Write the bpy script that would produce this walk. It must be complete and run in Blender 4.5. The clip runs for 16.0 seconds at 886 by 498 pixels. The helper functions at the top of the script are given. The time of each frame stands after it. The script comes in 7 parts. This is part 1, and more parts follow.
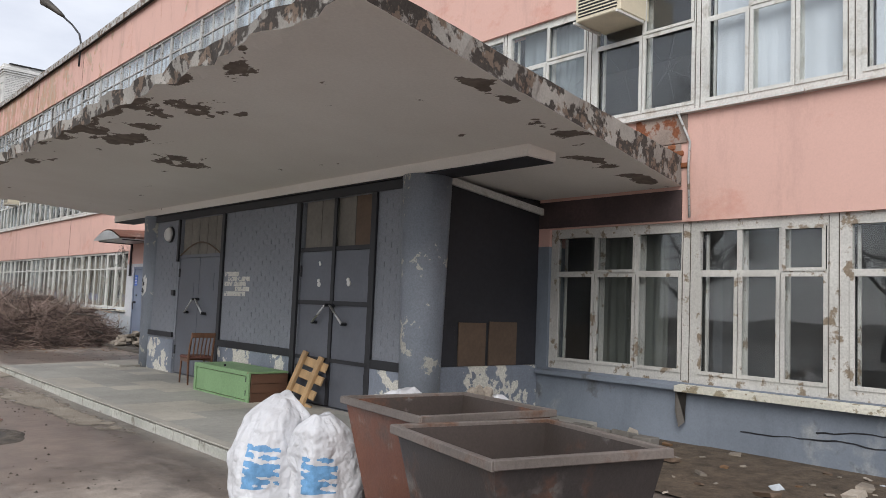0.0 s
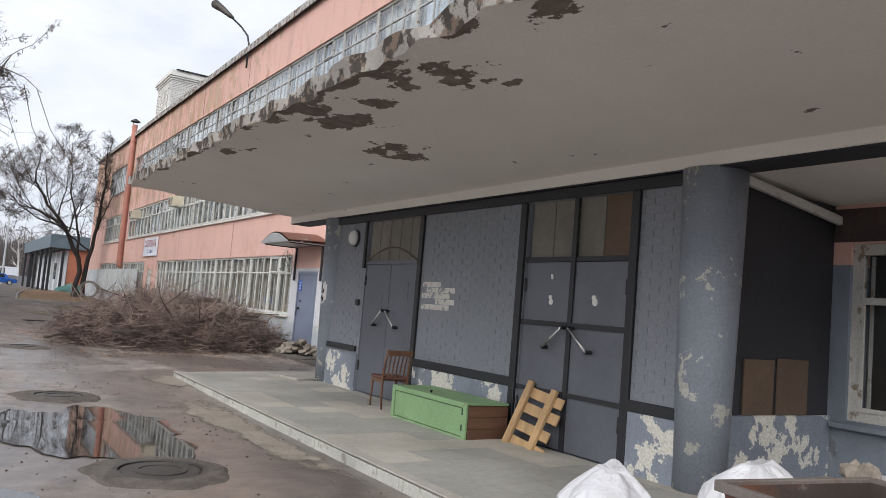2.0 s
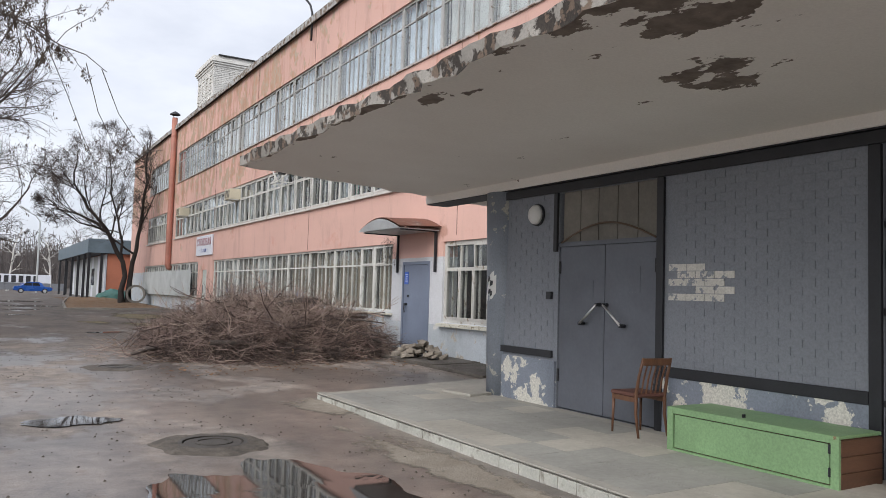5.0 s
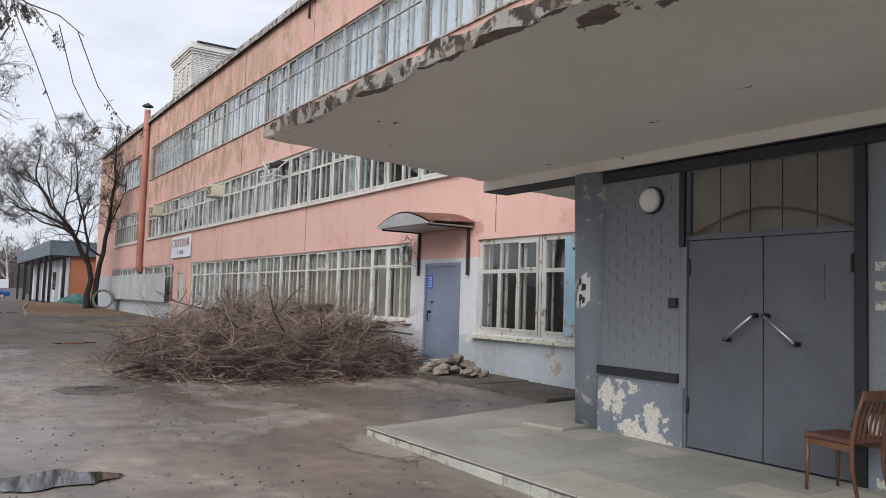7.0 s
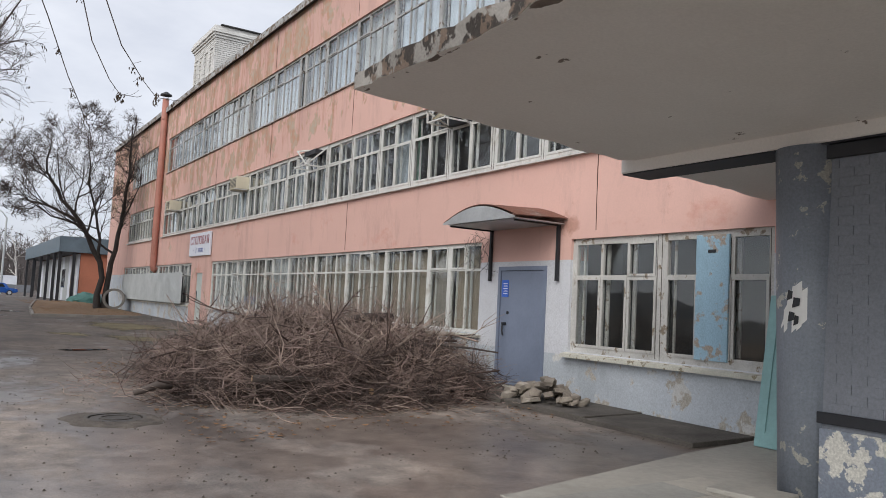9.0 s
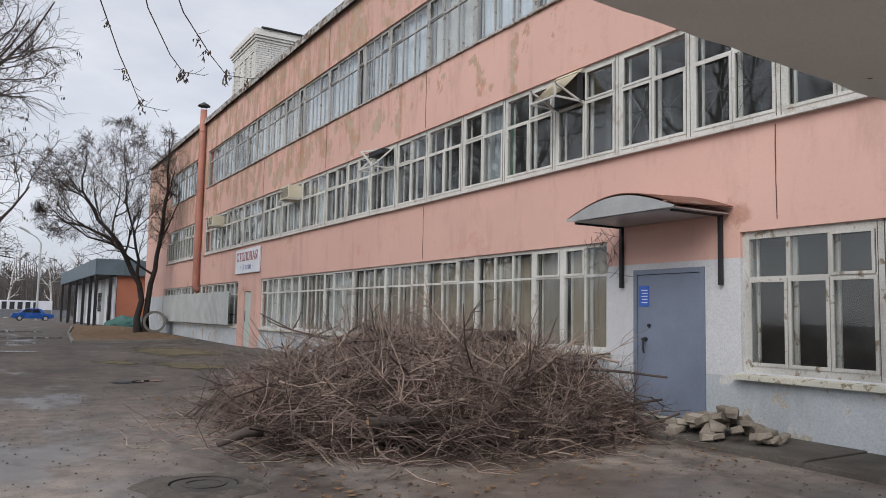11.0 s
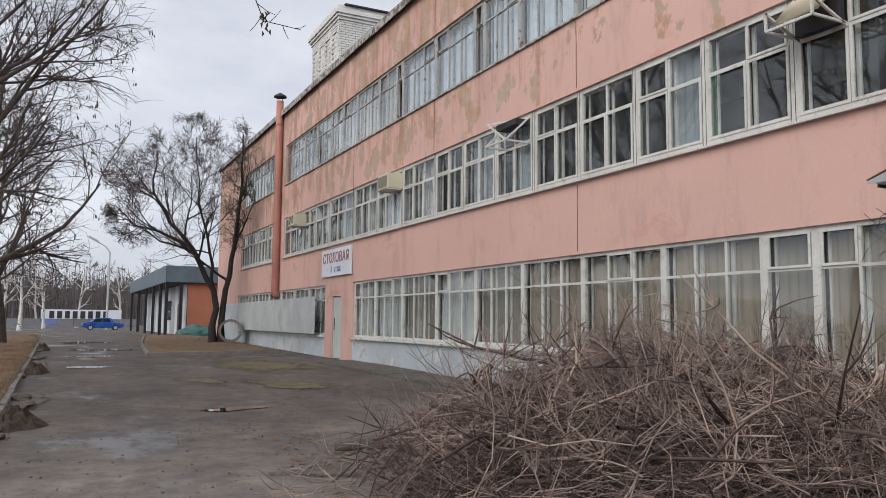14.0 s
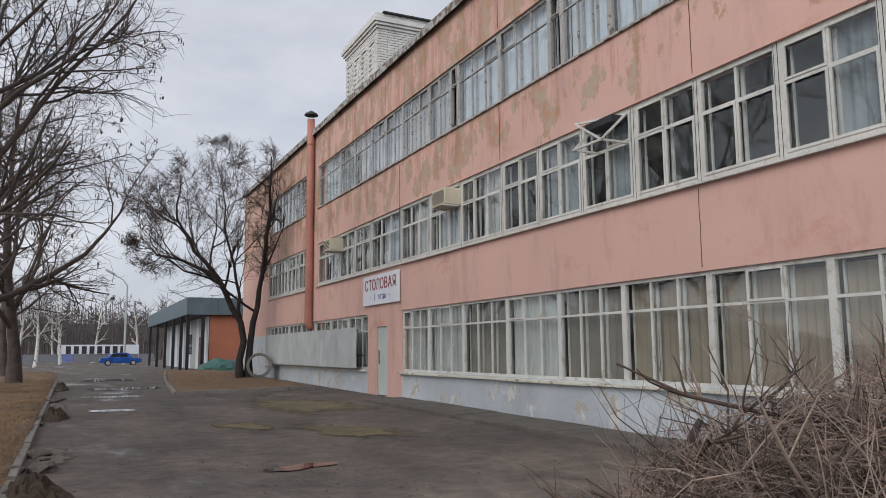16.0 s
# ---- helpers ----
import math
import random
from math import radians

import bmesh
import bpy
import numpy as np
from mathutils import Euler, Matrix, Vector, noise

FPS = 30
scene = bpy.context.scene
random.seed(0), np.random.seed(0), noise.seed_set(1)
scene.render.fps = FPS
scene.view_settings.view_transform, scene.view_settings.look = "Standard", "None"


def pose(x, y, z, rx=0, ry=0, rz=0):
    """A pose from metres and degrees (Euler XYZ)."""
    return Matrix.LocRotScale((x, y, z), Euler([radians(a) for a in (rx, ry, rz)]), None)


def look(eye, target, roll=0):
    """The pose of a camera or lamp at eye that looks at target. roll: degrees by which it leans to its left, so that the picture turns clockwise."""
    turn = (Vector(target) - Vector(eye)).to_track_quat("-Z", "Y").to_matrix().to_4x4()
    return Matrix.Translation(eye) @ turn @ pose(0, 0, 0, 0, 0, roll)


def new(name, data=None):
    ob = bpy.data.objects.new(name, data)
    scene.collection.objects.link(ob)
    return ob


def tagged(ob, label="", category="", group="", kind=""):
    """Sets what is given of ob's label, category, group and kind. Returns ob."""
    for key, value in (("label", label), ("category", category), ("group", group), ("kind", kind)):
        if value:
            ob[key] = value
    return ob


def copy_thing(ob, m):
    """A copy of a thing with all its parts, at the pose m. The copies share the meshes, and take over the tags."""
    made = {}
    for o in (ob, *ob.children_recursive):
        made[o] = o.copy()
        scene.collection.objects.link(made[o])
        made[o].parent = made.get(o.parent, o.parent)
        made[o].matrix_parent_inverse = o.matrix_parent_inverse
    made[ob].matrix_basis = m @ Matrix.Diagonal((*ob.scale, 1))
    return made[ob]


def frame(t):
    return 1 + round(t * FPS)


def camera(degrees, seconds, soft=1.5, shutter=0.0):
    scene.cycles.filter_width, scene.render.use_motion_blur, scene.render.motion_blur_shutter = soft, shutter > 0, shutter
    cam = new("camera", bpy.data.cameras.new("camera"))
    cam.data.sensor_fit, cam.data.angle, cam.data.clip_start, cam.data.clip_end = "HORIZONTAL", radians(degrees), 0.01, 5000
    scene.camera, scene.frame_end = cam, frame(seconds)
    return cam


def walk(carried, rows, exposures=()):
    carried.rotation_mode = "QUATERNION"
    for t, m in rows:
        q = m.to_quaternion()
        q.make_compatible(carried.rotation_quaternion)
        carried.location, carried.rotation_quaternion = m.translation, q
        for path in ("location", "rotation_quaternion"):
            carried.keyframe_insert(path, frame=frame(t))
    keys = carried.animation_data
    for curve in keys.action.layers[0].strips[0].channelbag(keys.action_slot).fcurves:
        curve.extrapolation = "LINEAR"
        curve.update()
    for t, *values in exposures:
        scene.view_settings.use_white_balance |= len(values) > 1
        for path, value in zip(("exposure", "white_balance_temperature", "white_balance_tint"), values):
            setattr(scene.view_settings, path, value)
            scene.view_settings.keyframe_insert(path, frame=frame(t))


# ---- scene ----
cam = camera(59.7, 16.0, soft=0.85)
METRES, EYE, TILT, LEAN, TURN = 20.8, 1.55, 0.0, 0.0, -41.3
ROWS = [
    (0.0, 0.0, 0.0, 0.0, -0.18, 4.35, -2.37),
    (0.5, -0.0146, 0.0213, -0.0012, 2.13, 3.9, -3.43),
    (1.0, -0.0299, 0.0429, -0.0018, 5.32, 3.25, -4.52),
    (1.5, -0.0502, 0.0653, 0.0002, 8.14, 3.43, -5.46),
    (2.0, -0.0738, 0.0833, 0.0018, 8.89, 4.62, -4.8),
    (2.5, -0.0971, 0.1005, 0.0008, 9.92, 4.34, -3.31),
    (3.0, -0.1237, 0.1149, 0.0006, 10.71, 4.23, -3.08),
    (3.5, -0.1485, 0.1329, -0.0003, 11.35, 3.78, -2.64),
    (4.0, -0.1717, 0.1497, 0.0001, 12.03, 3.44, -2.46),
    (4.5, -0.1954, 0.1692, 0.0014, 11.4, 3.39, -2.12),
    (7.0, -0.2997, 0.2938, 0.0002, 8.01, 3.92, -1.82),
    (7.5, -0.3184, 0.32, 0.0004, 7.89, 3.63, -2.34),
    (8.0, -0.3378, 0.3485, 0.0009, 7.67, 3.29, -2.52),
    (8.5, -0.3558, 0.378, 0.0015, 7.99, 4.12, -2.33),
    (9.0, -0.3769, 0.4037, 0.002, 8.49, 4.25, -2.94),
    (11.5, -0.4824, 0.5286, 0.0016, 11.24, 5.48, -0.51),
    (12.0, -0.5016, 0.552, 0.0022, 11.88, 5.82, -0.32),
    (12.5, -0.5209, 0.5736, 0.0032, 12.45, 6.09, -1.75),
    (13.0, -0.5386, 0.5991, 0.0034, 13.26, 6.15, -2.26),
    (13.5, -0.5605, 0.6218, 0.0032, 13.97, 5.74, -2.44),
    (14.0, -0.5811, 0.6446, 0.0033, 14.73, 5.37, -0.5),
    (14.5, -0.6035, 0.6673, 0.0039, 15.19, 5.0, 0.06),
    (15.0, -0.6254, 0.689, 0.0047, 15.21, 5.31, 1.46),
    (15.5, -0.6461, 0.7118, 0.0055, 15.51, 7.27, 1.05),
    (16.0, -0.6675, 0.7345, 0.007, 15.78, 7.48, 0.43),
]
walk(cam, [(t, pose(0, 0, EYE, TILT, LEAN, TURN) @ pose(METRES * x, METRES * y, METRES * z, 90 + pitch, roll, yaw)) for t, x, y, z, yaw, pitch, roll in ROWS],
     exposures=[(0.0, 0.56), (1.0, 0.72), (3.0, 0.63), (4.5, 0.60), (8.5, 0.46), (12.5, 0.24), (14, 0.32), (15, 0.27), (16.0, 0.13)])

# ---- world and light: overcast spring day ----
world = bpy.data.worlds.new("overcast_sky")
scene.world = world
world.use_nodes = True
wn, wl = world.node_tree.nodes, world.node_tree.links
sky = wn.new("ShaderNodeTexSky")
sky.sky_type, sky.sun_disc = "NISHITA", False
SUN_EL, SUN_AZ = radians(38), radians(250)
sky.sun_elevation, sky.sun_rotation = SUN_EL, SUN_AZ
sky_dim = wn.new("ShaderNodeMix")
sky_dim.data_type, sky_dim.blend_type = "RGBA", "MULTIPLY"
sky_dim.inputs[0].default_value = 1.0
sky_dim.inputs[7].default_value = (0.12, 0.12, 0.12, 1)
wl.new(sky.outputs[0], sky_dim.inputs[6])
w_tc = wn.new("ShaderNodeTexCoord")
w_map = wn.new("ShaderNodeMapping")
w_map.inputs["Scale"].default_value = (1.0, 1.0, 2.6)
w_noise = wn.new("ShaderNodeTexNoise")
w_noise.inputs["Scale"].default_value, w_noise.inputs["Detail"].default_value, w_noise.inputs["Roughness"].default_value = 1.9, 7, 0.55
wl.new(w_tc.outputs["Generated"], w_map.inputs[0])
wl.new(w_map.outputs[0], w_noise.inputs["Vector"])
w_ramp = wn.new("ShaderNodeValToRGB")
w_ramp.color_ramp.elements[0].position, w_ramp.color_ramp.elements[0].color = 0.36, (0.47, 0.495, 0.57, 1)
w_ramp.color_ramp.elements[1].position, w_ramp.color_ramp.elements[1].color = 0.64, (0.77, 0.785, 0.83, 1)
wl.new(w_noise.outputs[0], w_ramp.inputs[0])
w_mix = wn.new("ShaderNodeMix")
w_mix.data_type = "RGBA"
w_mix.inputs[0].default_value = 0.88
wl.new(sky_dim.outputs[2], w_mix.inputs[6])
wl.new(w_ramp.outputs[0], w_mix.inputs[7])
w_bg = wn["Background"]
w_bg.inputs["Strength"].default_value = 1.0
wl.new(w_mix.outputs[2], w_bg.inputs["Color"])

sun = new("sun", bpy.data.lights.new("sun", "SUN"))
sun.data.energy, sun.data.angle, sun.data.color = 1.7, radians(45), (1.0, 0.97, 0.93)
sun.matrix_world = look((-60, -20, 50), (0, 20, 0))


# ---- materials ----
def mat_base(name):
    m = bpy.data.materials.new(name)
    m.use_nodes = True
    return m, m.node_tree.nodes, m.node_tree.links, m.node_tree.nodes["Principled BSDF"]


def noise_tex(n, l, scale, detail=6, rough=0.6, vec=None, stretch=None):
    """Noise in metres of the world."""
    geo = n.new("ShaderNodeNewGeometry")
    src = geo.outputs["Position"]
    if stretch:
        mp = n.new("ShaderNodeMapping")
        mp.inputs["Scale"].default_value = stretch
        l.new(src, mp.inputs[0])
        src = mp.outputs[0]
    t = n.new("ShaderNodeTexNoise")
    t.inputs["Scale"].default_value, t.inputs["Detail"].default_value, t.inputs["Roughness"].default_value = scale, detail, rough
    l.new(src, t.inputs["Vector"])
    return t.outputs[0]


def ramp(n, l, src, stops):
    r = n.new("ShaderNodeValToRGB")
    e = r.color_ramp.elements
    while len(e) < len(stops):
        e.new(0.5)
    for i, (p, c) in enumerate(stops):
        e[i].position = p
        e[i].color = (*c, 1) if len(c) == 3 else c
    l.new(src, r.inputs[0])
    return r.outputs[0]


def mixc(n, l, fac, a, b, mode="MIX"):
    m = n.new("ShaderNodeMix")
    m.data_type, m.blend_type = "RGBA", mode
    for sock, v in ((m.inputs[0], fac), (m.inputs[6], a), (m.inputs[7], b)):
        if isinstance(v, (int, float)):
            sock.default_value = v
        elif isinstance(v, tuple):
            sock.default_value = (*v, 1)
        else:
            l.new(v, sock)
    return m.outputs[2]


def grey(v):
    return (v, v, v)


def bump(n, l, p, src, strength, dist=0.01):
    b = n.new("ShaderNodeBump")
    b.inputs["Strength"].default_value, b.inputs["Distance"].default_value = strength, dist
    l.new(src, b.inputs["Height"])
    l.new(b.outputs[0], p.inputs["Normal"])
    return b


def plain(name, col, rough=0.6, metal=0.0, var=0.18, scale=6.0, bumps=0.15, bdist=0.004, stretch=None):
    """A surface with grain and stains at two scales."""
    m, n, l, p = mat_base(name)
    big = noise_tex(n, l, scale * 0.3, 5, 0.6, stretch=stretch)
    fine = noise_tex(n, l, scale * 5, 4, 0.7, stretch=stretch)
    dark = tuple(c * (1 - var * 1.6) for c in col)
    light = tuple(min(1, c * (1 + var)) for c in col)
    c1 = ramp(n, l, big, [(0.3, dark), (0.7, light)])
    c2 = ramp(n, l, fine, [(0.3, grey(1 - var)), (0.7, grey(1.0))])
    l.new(mixc(n, l, 1.0, c1, c2, "MULTIPLY"), p.inputs["Base Color"])
    p.inputs["Metallic"].default_value = metal
    l.new(ramp(n, l, big, [(0.2, grey(max(0.02, rough - 0.1))), (0.8, grey(min(1, rough + 0.12)))]), p.inputs["Roughness"])
    if bumps:
        bump(n, l, p, fine, bumps, bdist)
    return m


def peeling(name, paint, under, amount=0.5, scale=3.0, rough=0.7, edge=0.02, var=0.1, streak=True, third=None, grain=1.0):
    """Old paint that flakes off down to the layer below."""
    m, n, l, p = mat_base(name)
    flake = noise_tex(n, l, scale, 9, 0.62)
    big = noise_tex(n, l, scale * 0.25, 5, 0.6)
    fine = noise_tex(n, l, 45, 4, 0.7)
    pa = ramp(n, l, big, [(0.3, tuple(c * (1 - var * 1.5) for c in paint)), (0.7, tuple(min(1, c * (1 + var)) for c in paint))])
    if streak:
        st = noise_tex(n, l, 1.1, 8, 0.7, stretch=(1.6, 1.6, 0.45))
        pa = mixc(n, l, 1.0, pa, ramp(n, l, st, [(0.30, grey(0.82)), (0.48, grey(1.0))]), "MULTIPLY")
    un = ramp(n, l, fine, [(0.3, tuple(c * 0.75 for c in under)), (0.7, under)])
    if third:
        un = mixc(n, l, ramp(n, l, noise_tex(n, l, scale * 1.7, 6, 0.6), [(0.52, grey(0)), (0.55, grey(1))]), un, third)
    mask = ramp(n, l, flake, [(amount, grey(0)), (min(1.0, amount + edge), grey(1))])
    c = mixc(n, l, mask, pa, un)
    c = mixc(n, l, 1.0, c, ramp(n, l, fine, [(0.3, grey(1 - 0.22 * grain)), (0.62, grey(1 + 0.04 * grain))]), "MULTIPLY")
    l.new(c, p.inputs["Base Color"])
    p.inputs["Roughness"].default_value = rough
    inv = n.new("ShaderNodeMath")
    inv.operation = "MULTIPLY_ADD"
    inv.inputs[1].default_value = -1.0
    l.new(mask, inv.inputs[0])
    l.new(fine, inv.inputs[2])
    bump(n, l, p, inv.outputs[0], 0.35 * grain, 0.006)
    return m


def glass_mat(name, tint=(0.95, 0.97, 0.97), dirt=0.02):
    m, n, l, p = mat_base(name)
    n.remove(p)
    out = n["Material Output"]
    tr, gl, df = n.new("ShaderNodeBsdfTransparent"), n.new("ShaderNodeBsdfGlossy"), n.new("ShaderNodeBsdfDiffuse")
    tr.inputs[0].default_value = (*tint, 1)
    gl.inputs["Roughness"].default_value = 0.02
    df.inputs[0].default_value = (0.55, 0.57, 0.55, 1)
    wob = noise_tex(n, l, 1.3, 2, 0.5)
    b = n.new("ShaderNodeBump")
    b.inputs["Strength"].default_value, b.inputs["Distance"].default_value = 0.12, 0.02
    l.new(wob, b.inputs["Height"])
    l.new(b.outputs[0], gl.inputs["Normal"])
    lw = n.new("ShaderNodeLayerWeight")
    pw = n.new("ShaderNodeMath")
    pw.operation, pw.inputs[1].default_value = "POWER", 4.0
    l.new(lw.outputs["Facing"], pw.inputs[0])
    fr = n.new("ShaderNodeMath")
    fr.operation, fr.inputs[1].default_value, fr.inputs[2].default_value = "MULTIPLY_ADD", 0.78, 0.065
    l.new(pw.outputs[0], fr.inputs[0])
    m1, m2 = n.new("ShaderNodeMixShader"), n.new("ShaderNodeMixShader")
    l.new(fr.outputs[0], m1.inputs[0])
    l.new(tr.outputs[0], m1.inputs[1])
    l.new(gl.outputs[0], m1.inputs[2])
    l.new(ramp(n, l, noise_tex(n, l, 4, 6, 0.7), [(0.4, grey(dirt * 0.4)), (0.8, grey(dirt * 1.8))]), m2.inputs[0])
    l.new(m1.outputs[0], m2.inputs[1])
    l.new(df.outputs[0], m2.inputs[2])
    l.new(m2.outputs[0], out.inputs[0])
    return m


M_PINK = peeling("salmon_plaster", (0.655, 0.412, 0.352), (0.60, 0.335, 0.265), 0.63, 0.6, 0.85, 0.05, 0.09, True, (0.54, 0.40, 0.32), 0.25)


def weathered_upper(m):
    """Bare tan render and rust runs on the far upper storeys of the plaster."""
    n, l = m.node_tree.nodes, m.node_tree.links
    p = n["Principled BSDF"]
    base = p.inputs["Base Color"].links[0].from_socket
    geo, sep = n.new("ShaderNodeNewGeometry"), n.new("ShaderNodeSeparateXYZ")
    l.new(geo.outputs["Position"], sep.inputs[0])

    def span(axis, a, b, lo, hi):
        r = n.new("ShaderNodeMapRange")
        for k, val in ((1, a), (2, b), (3, lo), (4, hi)):
            r.inputs[k].default_value = val
        l.new(sep.outputs[axis], r.inputs[0])
        return r.outputs[0]

    def plus(a, b):
        q = n.new("ShaderNodeMath")
        q.operation = "ADD"
        l.new(a, q.inputs[0])
        l.new(b, q.inputs[1])
        return q.outputs[0]

    where = plus(span("Y", 24.0, 36.0, -0.09, 0.02), span("Z", 5.2, 6.6, -0.13, 0.04))
    bare = ramp(n, l, plus(noise_tex(n, l, 1.0, 9, 0.66, stretch=(1, 1.3, 0.9)), where), [(0.535, grey(0)), (0.56, grey(1))])
    tan = ramp(n, l, noise_tex(n, l, 5, 6, 0.65), [(0.35, (0.50, 0.27, 0.18)), (0.6, (0.44, 0.36, 0.28))])
    c = mixc(n, l, bare, base, tan)
    runs = ramp(n, l, plus(noise_tex(n, l, 1.2, 7, 0.7, stretch=(2.2, 2.2, 0.35)), where), [(0.55, grey(0)), (0.68, grey(0.5))])
    c = mixc(n, l, runs, c, (0.36, 0.145, 0.075))
    blush = ramp(n, l, noise_tex(n, l, 0.6, 8, 0.68, stretch=(1, 1, 1.5)), [(0.59, grey(0)), (0.70, grey(0.5))])
    c = mixc(n, l, blush, c, (0.50, 0.205, 0.14))
    l.new(c, p.inputs["Base Color"])


weathered_upper(M_PINK)
M_WHITEWALL = peeling("whitewashed_plaster", (0.62, 0.63, 0.66), (0.45, 0.43, 0.40), 0.66, 1.6, 0.85, 0.03, 0.08)
M_PLINTH = peeling("peeling_plinth", (0.50, 0.54, 0.58), (0.50, 0.46, 0.40), 0.555, 1.7, 0.88, 0.03, 0.14, True, (0.60, 0.60, 0.58))
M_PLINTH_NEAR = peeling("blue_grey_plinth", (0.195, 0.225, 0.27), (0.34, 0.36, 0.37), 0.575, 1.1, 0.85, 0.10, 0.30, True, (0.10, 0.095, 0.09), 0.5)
M_PEEL_PARAPET = peeling("peeling_blue_grey", (0.24, 0.27, 0.325), (0.75, 0.73, 0.66), 0.515, 2.6, 0.75, 0.012, 0.12)
M_GREYBRICK = peeling("grey_painted_brick", (0.215, 0.23, 0.262), (0.42, 0.42, 0.42), 0.72, 3.0, 0.55, 0.02, 0.08, False)
M_COLUMN = peeling("grey_painted_column", (0.235, 0.262, 0.305), (0.58, 0.57, 0.52), 0.61, 3.6, 0.5, 0.01, 0.1)
M_DOORGREY = plain("grey_steel_door", (0.118, 0.128, 0.152), 0.42, 0.0, 0.13, 4, 0.08)
M_DOORBLUE = plain("blue_grey_steel_door", (0.195, 0.23, 0.31), 0.45, 0.0, 0.1, 4, 0.08)
M_DARK = plain("black_paint", (0.022, 0.023, 0.028), 0.5, 0, 0.25, 8, 0.1)
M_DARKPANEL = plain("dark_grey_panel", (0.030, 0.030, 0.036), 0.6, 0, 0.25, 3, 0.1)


def soffit_mat():
    """Grey-white paint that has dropped off in ragged areas, mostly along the street edge."""
    m, n, l, p = mat_base("soffit_paint")
    geo = n.new("ShaderNodeNewGeometry")
    total = None
    for cx, cy, rx, ry in ((3.06, 7.2, 0.36, 0.36), (2.76, 7.75, 0.26, 0.34), (2.93, 8.45, 0.20, 0.34), (3.02, 9.4, 0.46, 0.62), (4.05, 9.9, 0.36, 0.60), (2.82, 12.26, 0.16, 0.30), (2.95, 11.7, 0.10, 0.18), (2.75, 5.7, 0.18, 0.30),
                           (4.12, 4.42, 0.28, 0.14), (4.55, 4.46, 0.16, 0.10), (5.45, 4.68, 0.42, 0.20), (6.7, 5.1, 0.5, 0.16), (7.6, 5.2, 0.5, 0.18), (2.58, 8.6, 0.14, 3.0), (2.54, 14.0, 0.07, 3.4)):
        mp = n.new("ShaderNodeMapping")
        mp.vector_type = "POINT"
        mp.inputs["Location"].default_value = (-cx / rx, -cy / ry, 0)
        mp.inputs["Scale"].default_value = (1 / rx, 1 / ry, 0)
        l.new(geo.outputs["Position"], mp.inputs[0])
        d = n.new("ShaderNodeVectorMath")
        d.operation = "LENGTH"
        l.new(mp.outputs[0], d.inputs[0])
        r = n.new("ShaderNodeMapRange")
        r.inputs[1].default_value, r.inputs[2].default_value, r.inputs[3].default_value, r.inputs[4].default_value = 0.0, 1.5, 0.30, 0.0
        l.new(d.outputs["Value"], r.inputs[0])
        if total is None:
            total = r.outputs[0]
        else:
            mx = n.new("ShaderNodeMath")
            mx.operation = "MAXIMUM"
            l.new(total, mx.inputs[0])
            l.new(r.outputs[0], mx.inputs[1])
            total = mx.outputs[0]
    flake = noise_tex(n, l, 2.6, 8, 0.6, stretch=(1.3, 0.8, 1))
    ad = n.new("ShaderNodeMath")
    ad.operation = "ADD"
    l.new(total, ad.inputs[0])
    l.new(flake, ad.inputs[1])
    mask = ramp(n, l, ad.outputs[0], [(0.685, grey(0)), (0.695, grey(1))])
    big, fine = noise_tex(n, l, 0.5, 5, 0.6), noise_tex(n, l, 40, 4, 0.7)
    pa = ramp(n, l, big, [(0.3, (0.80, 0.755, 0.705)), (0.7, (0.88, 0.845, 0.80))])
    ba = ramp(n, l, noise_tex(n, l, 7, 6, 0.6), [(0.3, (0.13, 0.10, 0.085)), (0.7, (0.26, 0.215, 0.18))])
    c = mixc(n, l, mask, pa, ba)
    l.new(mixc(n, l, 1.0, c, ramp(n, l, fine, [(0.25, grey(0.9)), (0.7, grey(1.0))]), "MULTIPLY"), p.inputs["Base Color"])
    p.inputs["Roughness"].default_value = 0.85
    inv = n.new("ShaderNodeMath")
    inv.operation = "MULTIPLY_ADD"
    inv.inputs[1].default_value = -1.0
    l.new(mask, inv.inputs[0])
    l.new(fine, inv.inputs[2])
    bump(n, l, p, inv.outputs[0], 0.4, 0.006)
    return m


M_SOFFIT = soffit_mat()
M_CONCRETE = peeling("crumbling_concrete", (0.34, 0.32, 0.29), (0.06, 0.05, 0.043), 0.47, 4.0, 0.95, 0.04, 0.25, False, (0.17, 0.125, 0.095))
M_FRAME = peeling("old_white_frame_paint", (0.62, 0.62, 0.59), (0.38, 0.34, 0.28), 0.54, 5.0, 0.6, 0.20, 0.08)
M_FRAMEGREY = peeling("weathered_frame", (0.42, 0.42, 0.41), (0.20, 0.16, 0.12), 0.58, 8.0, 0.7, 0.03, 0.15)
M_FRAMEBROWN = peeling("rusty_frame", (0.44, 0.44, 0.43), (0.19, 0.14, 0.10), 0.5, 6.0, 0.7, 0.03, 0.15)
M_SILL = peeling("sill_paint", (0.62, 0.60, 0.52), (0.34, 0.29, 0.20), 0.56, 5.0, 0.7, 0.03, 0.1)
M_GLASS = glass_mat("window_glass")
M_CURTAIN = plain("net_curtain", (0.52, 0.54, 0.54), 0.9, 0, 0.12, 8, 0.2)
M_CURTAINBLUE = plain("pale_blue_curtain", (0.55, 0.62, 0.70), 0.9, 0, 0.1, 8, 0.2)
# Blue-grey of dim, mirroring panes put into the net's colour.
M_CURTAINDIM = plain("dim_pane_blue_grey_net", (0.24, 0.275, 0.30), 0.9, 0, 0.15, 6, 0.2)
M_WHITEBLIND = plain("white_blind", (0.62, 0.66, 0.72), 0.8, 0, 0.08, 4, 0.1)
